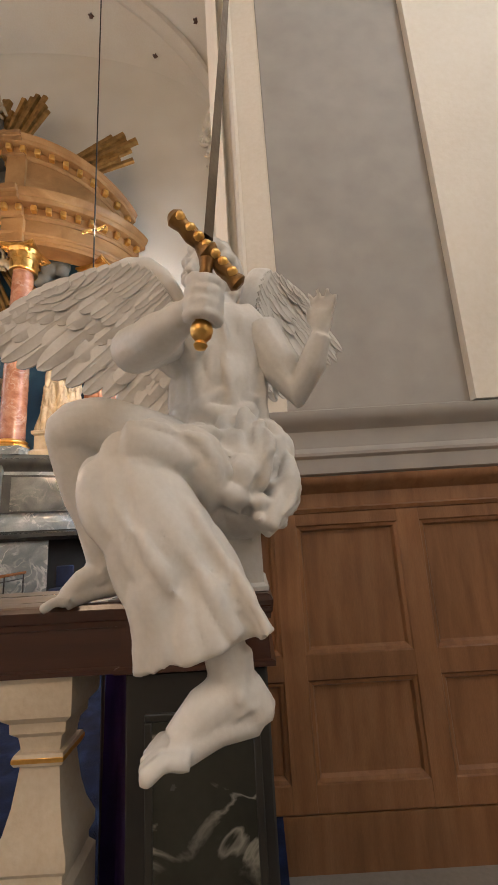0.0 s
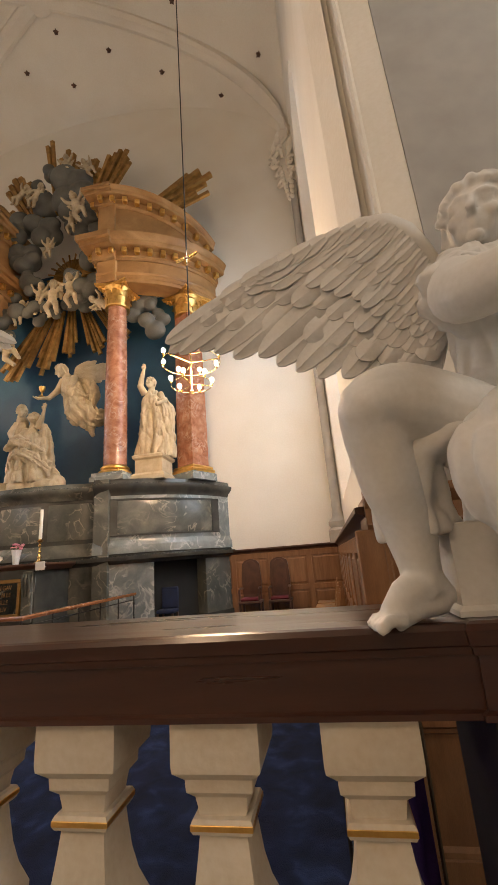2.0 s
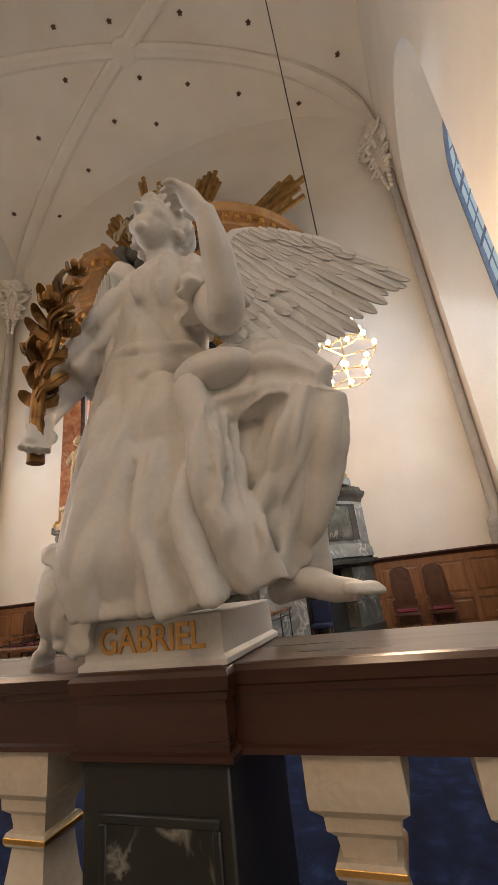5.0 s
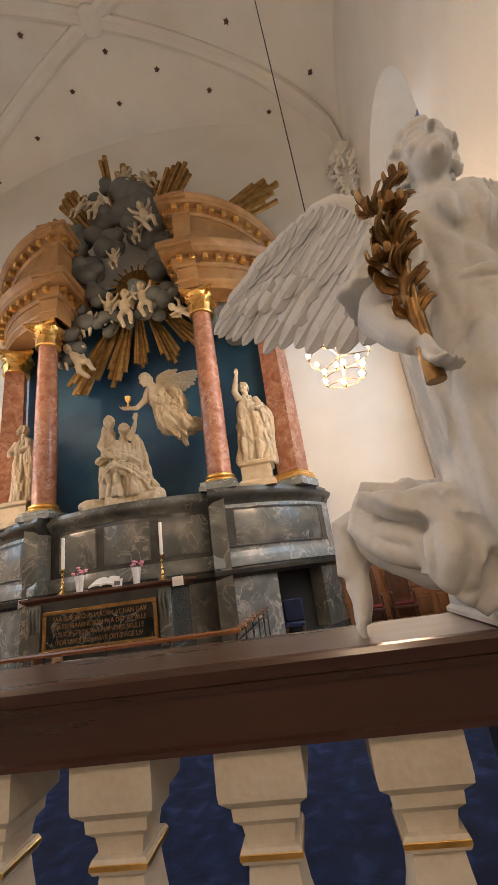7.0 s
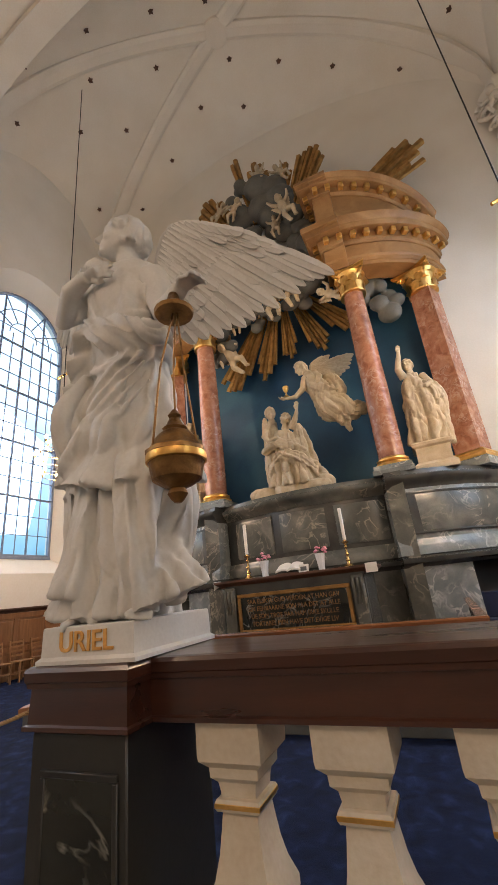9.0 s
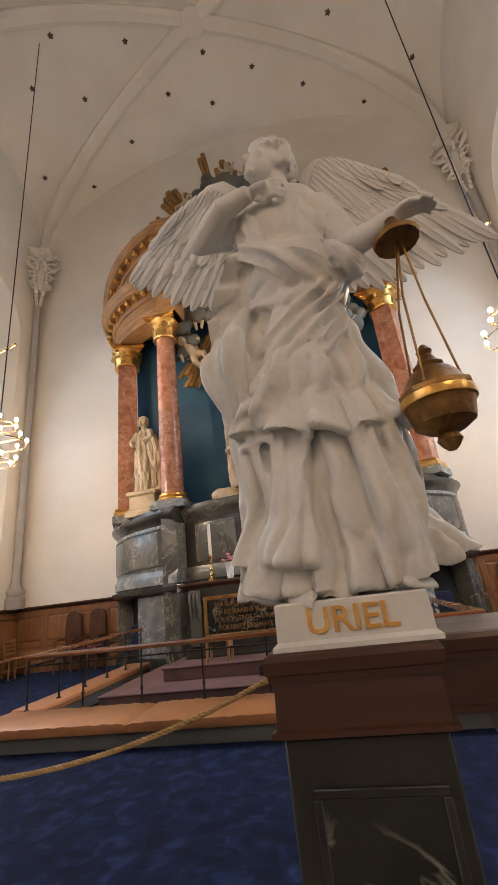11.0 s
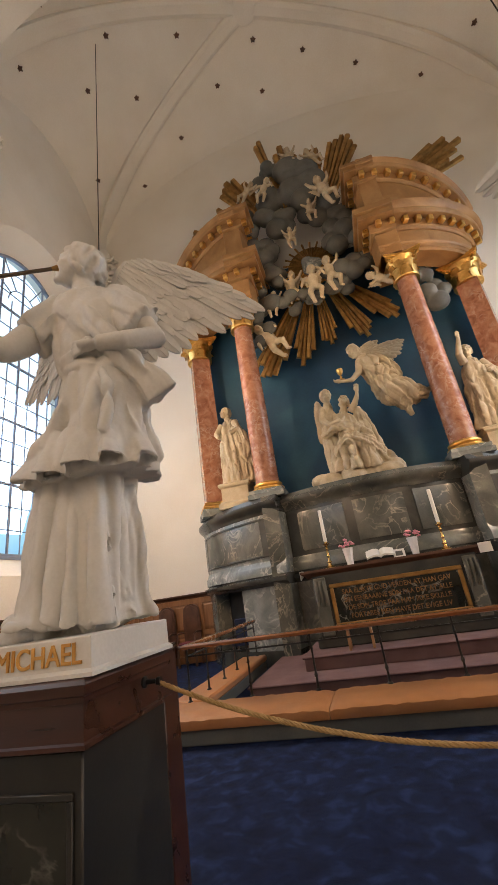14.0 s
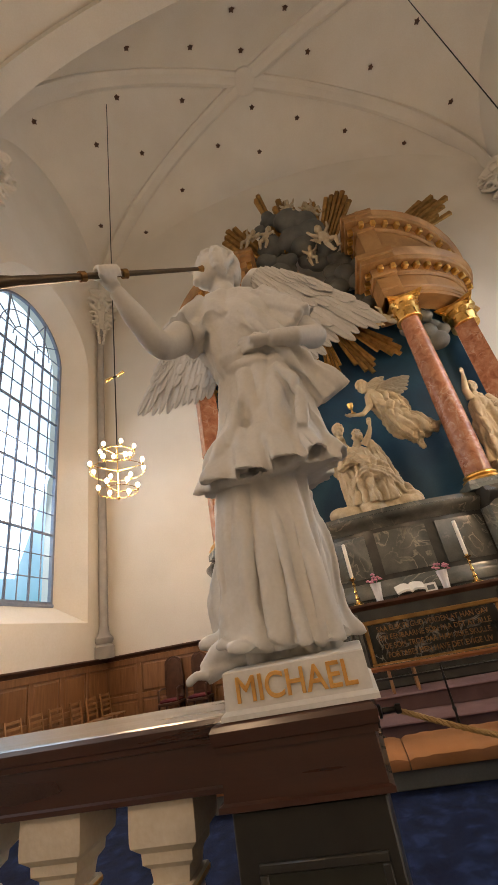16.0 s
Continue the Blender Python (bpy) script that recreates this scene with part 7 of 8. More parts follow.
part("bowl", Shape().lathe([(0.012, -0.06), (0.022, -0.05), (0.035, -0.03), (0.028, -0.012), (0.055, 0.0), (0.085, 0.02), (0.092, 0.05), (0.096, 0.075), (0.10, 0.08), (0.10, 0.105), (0.02, 0.106)], 24), BRONZE, cn)
part("lid", Shape().lathe([(0.098, 0.107), (0.104, 0.11), (0.104, 0.125), (0.09, 0.135), (0.075, 0.165), (0.055, 0.19), (0.04, 0.20), (0.045, 0.21), (0.03, 0.225), (0.018, 0.25), (0.024, 0.262), (0.008, 0.285)], 24, lobes=8, depth=0.035), BRONZE, cn)
part("gilt_band", Shape().lathe([(0.095, 0.078), (0.106, 0.082), (0.108, 0.095), (0.106, 0.108), (0.095, 0.112)], 24), GOLD, cn)
for i in range(3):
    a = 2.1 * i
    part("chain", Shape().tube([(0.09 * math.cos(a), 0.09 * math.sin(a), 0.11), (0.05 * math.cos(a), 0.05 * math.sin(a), 0.45), (0.03, 0.0, 0.76)], 0.004, 6), BRONZE, cn)
part("chain_cap", Shape().lathe([(0.075, 0.70), (0.08, 0.715), (0.05, 0.74), (0.03, 0.76), (0.02, 0.80)], 16, Matrix.Translation((0.02, 0, 0))), BRONZE, cn)

# ---- kneeling angel with the lily ----
r_, e_ = new_figure(), Shape()
r_.cl.tube(curve_points([(-3.04, 1.22, 2.02), (-3.03, 1.19, 1.80), (-3.03, 1.17, 1.60), (-3.03, 1.19, 1.42)], 16), [0.115] * 17, 20)
cloth(r_, [(-3.10, 1.31, 2.42), (-3.12, 1.28, 2.2), (-3.145, 1.25, 2.02), (-3.175, 1.20, 1.78), (-3.205, 1.16, 1.55), (-3.205, 1.17, 1.41)], [0.165, 0.165, 0.168, 0.158, 0.145, 0.11], [0.135, 0.135, 0.15, 0.155, 0.145, 0.11], [0.02, 0.03, 0.045, 0.05, 0.05, 0.06], 31, n=110, rows=50, folds=(3, 6, 10))
cloth(r_, [(-3.10, 1.31, 2.30), (-3.09, 1.30, 2.45), (-3.08, 1.30, 2.54), (-3.08, 1.30, 2.60)], [0.165, 0.185, 0.15, 0.07], [0.135, 0.14, 0.11, 0.07], [0.03, 0.03, 0.02, 0.0], 32, folds=(3, 6, 9))
swag(r_, [(-3.32, 1.28, 1.56), (-3.22, 1.12, 1.56), (-3.08, 1.10, 1.57), (-2.98, 1.15, 1.58)], [(-3.34, 1.25, 1.40), (-3.23, 1.11, 1.40), (-3.07, 1.10, 1.40), (-2.95, 1.15, 1.40)], 5, 0.028)
wraps(r_, ((-3.11, 1.27, 2.02), (-3.10, 1.28, 2.16)), 0.178, 0.15, 6, 9, 0.022, slant=0.06)
cloth(r_, [(-3.16, 1.20, 1.56), (-3.30, 1.27, 1.50), (-3.45, 1.33, 1.54), (-3.56, 1.36, 1.60)], [0.15, 0.14, 0.11, 0.07], [0.13, 0.12, 0.10, 0.07], [0.06, 0.1, 0.16, 0.2], 33, side=(0, 1, 0), n=80, folds=(4, 7, 11))
cloth(r_, [(-3.30, 1.22, 1.50), (-3.36, 1.18, 1.43), (-3.42, 1.18, 1.36)], [0.10, 0.10, 0.06], [0.06, 0.06, 0.03], [0.15, 0.2, 0.25], 38, n=56, rows=20, folds=(4, 7))
r_.tube([(-3.50, 1.35, 1.58), (-3.60, 1.37, 1.55), (-3.61, 1.37, 1.42)], [0.055, 0.05, 0.045], 12)
foot(r_, (-3.60, 1.375, 1.48), (-3.62, 1.33, 1.275), 0.20, up=(-1, 0, 0))
cloth(r_, [(-3.04, 1.28, 1.92), (-2.88, 1.26, 1.98), (-2.70, 1.24, 1.965), (-2.58, 1.23, 1.90)], [0.13, 0.13, 0.115, 0.085], [0.13, 0.125, 0.11, 0.085], [0.05, 0.07, 0.05, 0.03], 34, side=(0, 1, 0), n=80, folds=(4, 7, 10))
cloth(r_, [(-2.60, 1.23, 1.92), (-2.68, 1.25, 1.75), (-2.76, 1.28, 1.58), (-2.80, 1.30, 1.48)], [0.10, 0.115, 0.11, 0.10], [0.10, 0.11, 0.11, 0.10], [0.04, 0.08, 0.12, 0.16], 35, n=80, folds=(4, 7, 10))
cloth(r_, [(-2.95, 1.22, 1.96), (-2.92, 1.17, 1.78), (-2.94, 1.16, 1.60), (-2.92, 1.18, 1.42)], [0.13, 0.13, 0.14, 0.14], [0.09, 0.09, 0.10, 0.11], [0.18, 0.22, 0.22, 0.2], 36, n=96, folds=(4, 7, 11))
r_.tube([(-2.76, 1.28, 1.56), (-2.77, 1.29, 1.46)], [0.06, 0.048], 12)
foot(r_, (-2.77, 1.29, 1.45), (-2.56, 1.20, 1.40), 0.22)
r_.ball((-2.86, 1.15, 2.02), (0.13, 0.075, 0.06), 14, 10)
head(r_, (-3.08, 1.27, 2.76), (-0.10, -0.95, 0.28), r=0.118, seed=12, hair=90, neck=(-3.08, 1.30, 2.54))
r_.tube(curve_points([(-2.95, 1.28, 2.45), (-2.86, 1.19, 2.29), (-2.785, 1.09, 2.15), (-2.765, 1.02, 2.27), (-2.772, 0.965, 2.40)], 22), spread([0.085, 0.070, 0.054, 0.046, 0.030], 22), 16)
cloth(r_, [(-2.96, 1.28, 2.47), (-2.90, 1.23, 2.36), (-2.85, 1.17, 2.27)], [0.10, 0.10, 0.10], [0.09, 0.09, 0.09], [0.06, 0.1, 0.14], 37, n=56, rows=16, folds=(5, 8))
hand(r_, (-2.772, 0.965, 2.39), (-0.50, -0.10, 0.80), (-0.85, -0.1, -0.5), 0.092, 0.62, 0.4)
r_.tube([(-3.24, 1.28, 2.44), (-3.34, 1.22, 2.26), (-3.42, 1.13, 2.08), (-3.40, 1.06, 1.98), (-3.37, 1.03, 1.93)], [0.085, 0.075, 0.058, 0.046, 0.036], 14)
cloth(r_, [(-3.23, 1.28, 2.46), (-3.33, 1.23, 2.30), (-3.40, 1.17, 2.16)], [0.10, 0.10, 0.095], [0.09, 0.09, 0.09], [0.06, 0.1, 0.14], 39, n=56, rows=16, folds=(5, 8))
hand(r_, (-3.37, 1.03, 1.95), (0.1, -0.2, -0.9), (0.6, -0.6, 0), 0.085, 0.85)
wing(r_, e_, (-3.18, 1.42, 2.42), (-3.42, 1.46, 2.84), (-4.05, 1.98, 2.72), (-3.72, 1.80, 2.44), (-3.36, 1.50, 2.20), 8, 13)
wing(r_, e_, (-2.98, 1.42, 2.42), (-2.80, 1.52, 2.84), (-2.15, 1.91, 2.66), (-2.45, 1.78, 2.40), (-2.84, 1.50, 2.20), 9, 14)
statue("lily_angel_statue", r_, e_, "white painted angel statue kneeling on one knee on a pier")
ly = thing("lily_branch", "gilt bronze lily branch held by the kneeling angel", "branch")
lp = curve_points([(-3.365, 1.02, 1.82), (-3.365, 1.02, 2.05), (-3.345, 1.05, 2.25), (-3.335, 1.07, 2.45)], 16)
part("stem", Shape().tube(lp, [0.024 - 0.0007 * i for i in range(17)], 10), BRONZE, ly)
rnd = random.Random(3)
for i in range(34):
    p = lp[4 + (i * 12) // 34]
    a = rnd.uniform(0, 6.28)
    d = Vector((math.cos(a), math.sin(a) * 0.8, rnd.uniform(0.5, 1.1))).normalized()
    lf = Shape()
    feather(lf, p, p + d * rnd.uniform(0.07, 0.11), 0.018, d.cross(Vector((0.3, 0.2, 1))).normalized(), 0.006, 0.25)
    part("leaf", lf, BRONZE, ly)
for i in range(5):
    p = lp[16 - i * 2] + Vector((0.05 * math.cos(2.4 * i), 0.04 * math.sin(2.4 * i), 0.03))
    fl = Shape()
    for k in range(6):
        a = k * math.pi / 3
        d = Vector((0.7 * math.cos(a), 0.7 * math.sin(a) - 0.3, 0.75)).normalized()
        feather(fl, p, p + d * 0.05, 0.012, d.cross(Vector((math.sin(a), -math.cos(a), 0.1))), 0.004, 0.3)
    part("blossom", fl, BRONZE, ly)

# ---- seated angel with the sword ----
r_, e_ = new_figure(), Shape()
cloth(r_, [(-0.09, 1.36, 1.46), (-0.09, 1.34, 1.62), (-0.10, 1.33, 1.80), (-0.09, 1.32, 1.98), (-0.08, 1.31, 2.12), (-0.08, 1.32, 2.20), (-0.08, 1.32, 2.24)], [0.19, 0.185, 0.145, 0.155, 0.165, 0.13, 0.06], [0.16, 0.155, 0.125, 0.13, 0.13, 0.10, 0.06], [0.05, 0.05, 0.035, 0.03, 0.02, 0.01, 0.0], 41, n=110, rows=50, folds=(3, 6, 10))
wraps(r_, ((-0.10, 1.33, 1.76), (-0.10, 1.33, 1.84)), 0.152, 0.13, 4, 14, 0.017, slant=0.03)
r_.tube(curve_points([(-0.12, 1.32, 1.60), (-0.27, 1.25, 1.70), (-0.42, 1.18, 1.765), (-0.505, 1.15, 1.765), (-0.515, 1.17, 1.72), (-0.495, 1.205, 1.60), (-0.465, 1.235, 1.48), (-0.452, 1.245, 1.36)], 28), spread([0.12, 0.115, 0.098, 0.082, 0.078, 0.074, 0.062, 0.046], 28), 18)
cloth(r_, [(-0.10, 1.33, 1.64), (-0.22, 1.28, 1.69), (-0.34, 1.24, 1.71), (-0.42, 1.25, 1.66), (-0.44, 1.28, 1.54), (-0.43, 1.29, 1.46)], [0.13, 0.125, 0.11, 0.10, 0.095, 0.09], [0.12, 0.115, 0.09, 0.08, 0.075, 0.08], [0.05, 0.06, 0.07, 0.09, 0.13, 0.18], 42, side=(0.4, 1, 0), n=80, folds=(4, 7), pleats=2)
hanging_foot(r_, (-0.455, 1.235, 1.352), (-0.90, -0.42, -0.02), 0.215)
cloth(r_, [(-0.05, 1.27, 1.58), (-0.17, 1.11, 1.61), (-0.28, 1.00, 1.60), (-0.335, 0.965, 1.555)], [0.145, 0.14, 0.115, 0.065], [0.125, 0.12, 0.098, 0.06], [0.06, 0.06, 0.04, 0.02], 44, side=(0.6, 0.8, 0), n=90, folds=(3, 5, 8), pleats=3)
cloth(r_, [(-0.275, 1.005, 1.65), (-0.315, 0.970, 1.575), (-0.26, 0.955, 1.475), (-0.195, 0.94, 1.37), (-0.15, 0.93, 1.28), (-0.135, 0.925, 1.225), (-0.13, 0.925, 1.205)], [0.05, 0.104, 0.120, 0.128, 0.124, 0.122, 0.125], [0.05, 0.088, 0.092, 0.09, 0.085, 0.085, 0.085], [0.01, 0.02, 0.05, 0.07, 0.09, 0.11, 0.12], 45, side=(1, 0, 0.4), n=120, folds=(3, 5, 7), pleats=3, drift=1.0)
for k, (dx, dz) in enumerate(((0.0, 0.0), (0.075, 0.01), (-0.06, -0.015))):     # long folds that fall from the knee and lap to the hem
    r_.cl.tube(curve_points([(-0.30 + dx, 0.915 + 0.05 * k, 1.60 + dz), (-0.20 + dx, 0.885 + 0.03 * k, 1.47), (-0.10 + 0.8 * dx, 0.865 + 0.02 * k, 1.34), (-0.05 + 0.9 * dx, 0.865, 1.235)], 14), spread([0.012, 0.020, 0.024, 0.020], 14), 9)
cloth(r_, [(-0.03, 1.26, 1.75), (-0.01, 1.20, 1.63), (-0.015, 1.15, 1.54), (-0.05, 1.11, 1.465)], [0.105, 0.115, 0.115, 0.085], [0.10, 0.11, 0.10, 0.07], [0.10, 0.16, 0.2, 0.2], 46, side=(0.8, -0.5, 0), n=90, folds=(4, 6, 9))
for k in range(4):     # gathered folds across the lap
    r_.cl.tube(curve_points([(0.075, 1.10 + 0.02 * k, 1.50 + 0.065 * k), (-0.04, 1.03 + 0.02 * k, 1.53 + 0.055 * k), (-0.17, 1.0 + 0.01 * k, 1.60 + 0.04 * k), (-0.29, 0.985, 1.645 + 0.012 * k)], 14), spread([0.016, 0.022, 0.018, 0.006], 14), 9)
r_.tube([(-0.09, 0.92, 1.30), (-0.075, 0.93, 1.18), (-0.06, 0.935, 1.115)], [0.052, 0.046, 0.044], 12)
hanging_foot(r_, (-0.065, 0.935, 1.12), (-0.91, -0.40, 0.03), 0.265)
head(r_, (-0.105, 1.29, 2.335), (-0.45, -0.86, 0.05), (0.15, 0, 1), r=0.108, seed=17, hair=80, neck=(-0.08, 1.32, 2.19))
r_.tube(curve_points([(-0.20, 1.27, 2.13), (-0.26, 1.14, 2.03), (-0.30, 1.025, 1.945), (-0.215, 0.905, 1.915), (-0.125, 0.812, 1.915)], 20), spread([0.088, 0.076, 0.064, 0.056, 0.036], 20), 16)
cloth(r_, [(-0.17, 1.29, 2.16), (-0.215, 1.235, 2.09), (-0.245, 1.17, 2.03)], [0.10, 0.095, 0.10], [0.095, 0.09, 0.09], [0.04, 0.08, 0.12], 48, n=56, rows=16, folds=(5, 8))
fist(r_, (-0.079, 0.763, 1.915), (0.1, -0.03, 0.93), (0.72, -0.62, 0.05), 0.092)
r_.tube([(0.05, 1.29, 2.12), (0.12, 1.28, 1.98), (0.175, 1.27, 1.88), (0.22, 1.22, 1.96), (0.25, 1.18, 2.04)], [0.078, 0.07, 0.055, 0.046, 0.032], 14)
hand(r_, (0.25, 1.18, 2.04), (0.15, -0.15, 1), (-0.4, -0.9, 0), 0.08, 0.35, 0.45)
wing(r_, e_, (-0.20, 1.43, 2.10), (-0.395, 1.37, 2.45), (-1.235, 1.56, 2.275), (-0.74, 1.47, 2.06), (-0.30, 1.43, 1.86), 10, 14)
wing(r_, e_, (0.02, 1.43, 2.10), (0.10, 1.50, 2.48), (0.46, 1.72, 2.22), (0.28, 1.64, 2.06), (0.10, 1.50, 1.92), 11, 12)
statue("sword_angel_statue", r_, e_, "white painted angel statue seated with one leg hanging off the pier", crease=0.0085)
sw = thing("sword", "long dark steel sword with gilt bronze hilt held upright", "sword")
p0, p1 = Vector((-0.085, 0.765, 1.845)), Vector((0.015, 0.735, 2.78))
ax_ = (p1 - p0).normalized()
zrot = ax_.to_track_quat("Z", "Y").to_matrix().to_4x4()
ms = Matrix.Translation(p0) @ zrot
part("blade", Shape().loft([[(-w_, 0, z), (0, -0.45 * w_, z), (w_, 0, z), (0, 0.45 * w_, z)] for w_, z in ((0.024, 0.22), (0.021, 0.7), (0.015, 0.90), (0.001, 0.95))], m=ms), STEEL, sw, "dull dark steel blade")
part("grip", Shape().lathe([(0.014, 0.02), (0.016, 0.08), (0.014, 0.15), (0.018, 0.17)], 12, ms), BRONZE, sw)
part("pommel", Shape().lathe([(0.005, -0.036), (0.011, -0.033), (0.015, -0.025), (0.011, -0.017), (0.021, -0.006), (0.0245, 0.008), (0.021, 0.020), (0.014, 0.027), (0.017, 0.034)], 16, ms), GOLD, sw)
gd = Vector((0.155, 0.06, -0.165)).normalized()
gc = p0 + ax_ * 0.19
gp = [gc + 0.8 * gd * t for t in (-0.135, -0.12, -0.09, -0.06, -0.03, 0, 0.03, 0.06, 0.09, 0.115, 0.125)]
part("crossguard", Shape().tube(gp, [0.012, 0.022, 0.016, 0.020, 0.015, 0.026, 0.015, 0.020, 0.016, 0.022, 0.012], 12), BRONZE, sw)
for t in (-0.10, -0.06, -0.03, 0.0, 0.03, 0.06, 0.095):
    part("guard_leaf", Shape().ball(gc + 0.8 * gd * t + Vector((0, -0.014, 0.006)), (0.013, 0.012, 0.012), 8, 6), GOLD, sw)


# ---- figures of the altar ----
def place(me, name, label, m, group="figures of the altar"):
    ob = new(name, me)
    ob.matrix_world = m
    return tagged(ob, label, "statue", group)


# central group on its rocky base: a winged figure upholding a kneeling one
r_, e_ = new_figure(), Shape()
rk = random.Random(4)
for i in range(26):
    r_.ball((rk.uniform(-0.85, 0.85), rk.uniform(-0.28, 0.28), rk.uniform(0.0, 0.16)), (rk.uniform(0.16, 0.30), rk.uniform(0.15, 0.25), rk.uniform(0.12, 0.26)), 10, 7)
cloth(r_, [(0.10, -0.05, 0.2), (0.12, -0.06, 0.6), (0.08, -0.05, 1.0), (0.05, 0.0, 1.4), (0.02, 0.02, 1.65)], [0.52, 0.44, 0.33, 0.24, 0.15], [0.36, 0.33, 0.26, 0.2, 0.13], [0.12, 0.12, 0.09, 0.06, 0.03], 61, n=110, folds=(5, 8, 13), pleats=16)
cloth(r_, [(0.36, 0.0, 1.72), (0.40, 0.0, 1.45), (0.44, -0.02, 1.05), (0.50, -0.05, 0.6), (0.60, -0.05, 0.22)], [0.07, 0.13, 0.17, 0.22, 0.27], [0.06, 0.10, 0.14, 0.17, 0.2], [0.1, 0.14, 0.16, 0.17, 0.18], 62, n=70, folds=(4, 7))
cloth(r_, [(-0.50, -0.18, 1.12), (-0.15, -0.34, 1.22), (0.25, -0.34, 1.10), (0.52, -0.18, 0.92)], [0.07, 0.09, 0.09, 0.07], [0.05, 0.06, 0.06, 0.05], [0.16, 0.2, 0.2, 0.2], 64, n=56, folds=(4, 7))
cloth(r_, [(-0.32, -0.25, 0.62), (0.05, -0.40, 0.86), (0.42, -0.32, 0.70), (0.66, -0.12, 0.46)], [0.10, 0.12, 0.12, 0.08], [0.07, 0.09, 0.09, 0.06], [0.16, 0.2, 0.2, 0.2], 65, n=56, folds=(4, 7))
cloth(r_, [(-0.30, 0.0, 0.2), (-0.34, 0.0, 0.7), (-0.32, 0.02, 1.2), (-0.30, 0.05, 1.6), (-0.28, 0.05, 1.95)], [0.22, 0.2, 0.19, 0.18, 0.12], [0.2, 0.18, 0.17, 0.15, 0.11], [0.12, 0.1, 0.08, 0.06, 0.02], 63, n=70, folds=(4, 7))
head(r_, (-0.25, -0.06, 2.16), (0.5, -0.8, -0.2), r=0.14, seed=31, hair=50, neck=(-0.27, 0.04, 1.92))
head(r_, (0.12, -0.08, 1.92), (-0.2, -0.7, 0.6), r=0.135, seed=32, hair=50, neck=(0.06, 0.02, 1.68))
r_.tube([(0.22, 0.0, 1.66), (0.36, -0.10, 1.80), (0.44, -0.14, 1.94), (0.47, -0.15, 2.06)], [0.09, 0.075, 0.055, 0.035], 10)
hand(r_, (0.47, -0.15, 2.04), (0.1, 0, 1), (0, -1, 0), 0.12, 0.2)
r_.tube([(-0.14, 0.0, 1.62), (-0.10, -0.22, 1.38), (0.10, -0.30, 1.25), (0.28, -0.30, 1.22)], [0.09, 0.075, 0.06, 0.045], 10)
r_.tube([(-0.40, 0.0, 1.85), (-0.45, -0.16, 1.55), (-0.30, -0.26, 1.35), (-0.05, -0.30, 1.42)], [0.09, 0.075, 0.06, 0.045], 10)
r_.tube([(-0.05, -0.2, 0.95), (-0.16, -0.34, 0.70), (-0.10, -0.28, 0.35)], [0.12, 0.10, 0.07], 10)
r_.tube([(-0.32, -0.10, 0.85), (-0.36, -0.2, 0.55), (-0.30, -0.15, 0.25)], [0.11, 0.09, 0.06], 10)
wing(r_, e_, (-0.34, 0.12, 1.65), (-0.52, 0.18, 2.15), (-0.62, 0.3, 1.15), (-0.50, 0.25, 1.0), (-0.38, 0.16, 1.2), 21, 9, w=1.1)
me = sculpt("kneeling_pair", r_, 0.015, CREAM_STATUE, e_, 1)
place(me, "kneeling_pair_statue", "ivory stucco group of an angel upholding a kneeling figure on rocks", Matrix.Translation((CX - 0.16, 8.92, 3.40)))

# flying angel with a chalice
r_, e_ = new_figure(), Shape()
cloth(r_, [(-0.20, -0.05, 0.40), (-0.12, -0.08, 0.14), (0.02, -0.10, -0.15), (0.14, -0.10, -0.45)], [0.13, 0.20, 0.20, 0.24], [0.12, 0.17, 0.18, 0.2], [0.03, 0.06, 0.08, 0.10], 71, n=90, folds=(4, 7, 11), pleats=12)
cloth(r_, [(0.05, -0.10, -0.22), (0.20, -0.16, -0.52), (0.45, -0.12, -0.68), (0.74, 0.0, -0.68), (0.93, 0.05, -0.62)], [0.22, 0.25, 0.22, 0.14, 0.06], [0.18, 0.2, 0.19, 0.12, 0.05], [0.08, 0.11, 0.14, 0.16, 0.2], 72, n=90, folds=(4, 7, 11), pleats=14)
cloth(r_, [(0.30, -0.05, -0.62), (0.40, -0.03, -0.86), (0.47, 0.0, -1.10)], [0.15, 0.10, 0.03], [0.10, 0.07, 0.02], [0.14, 0.18, 0.2], 73, n=56, rows=20, folds=(4, 7))
cloth(r_, [(-0.06, 0.06, 0.34), (0.22, 0.08, 0.22), (0.36, 0.06, -0.08), (0.30, 0.02, -0.42)], [0.08, 0.14, 0.15, 0.12], [0.07, 0.09, 0.10, 0.08], [0.12, 0.16, 0.18, 0.2], 74, n=64, folds=(4, 7))
cloth(r_, [(-0.30, -0.10, 0.30), (-0.10, -0.26, 0.02), (0.15, -0.28, -0.12), (0.36, -0.15, -0.22)], [0.07, 0.08, 0.08, 0.06], [0.04, 0.05, 0.05, 0.04], [0.15, 0.2, 0.2, 0.2], 75, n=48, folds=(4, 7))
head(r_, (-0.34, -0.12, 0.58), (-0.8, -0.5, -0.35), r=0.135, seed=41, hair=50, neck=(-0.21, -0.05, 0.42))
r_.tube([(-0.27, -0.12, 0.32), (-0.34, -0.22, 0.02), (-0.52, -0.26, -0.14), (-0.72, -0.27, -0.12)], [0.09, 0.075, 0.055, 0.035], 10)
hand(r_, (-0.71, -0.27, -0.12), (-1, 0, 0.15), (0, 0, 1), 0.12, 0.5)
r_.tube([(-0.05, -0.05, 0.38), (0.06, -0.22, 0.20), (0.02, -0.32, 0.02)], [0.09, 0.075, 0.05], 10)
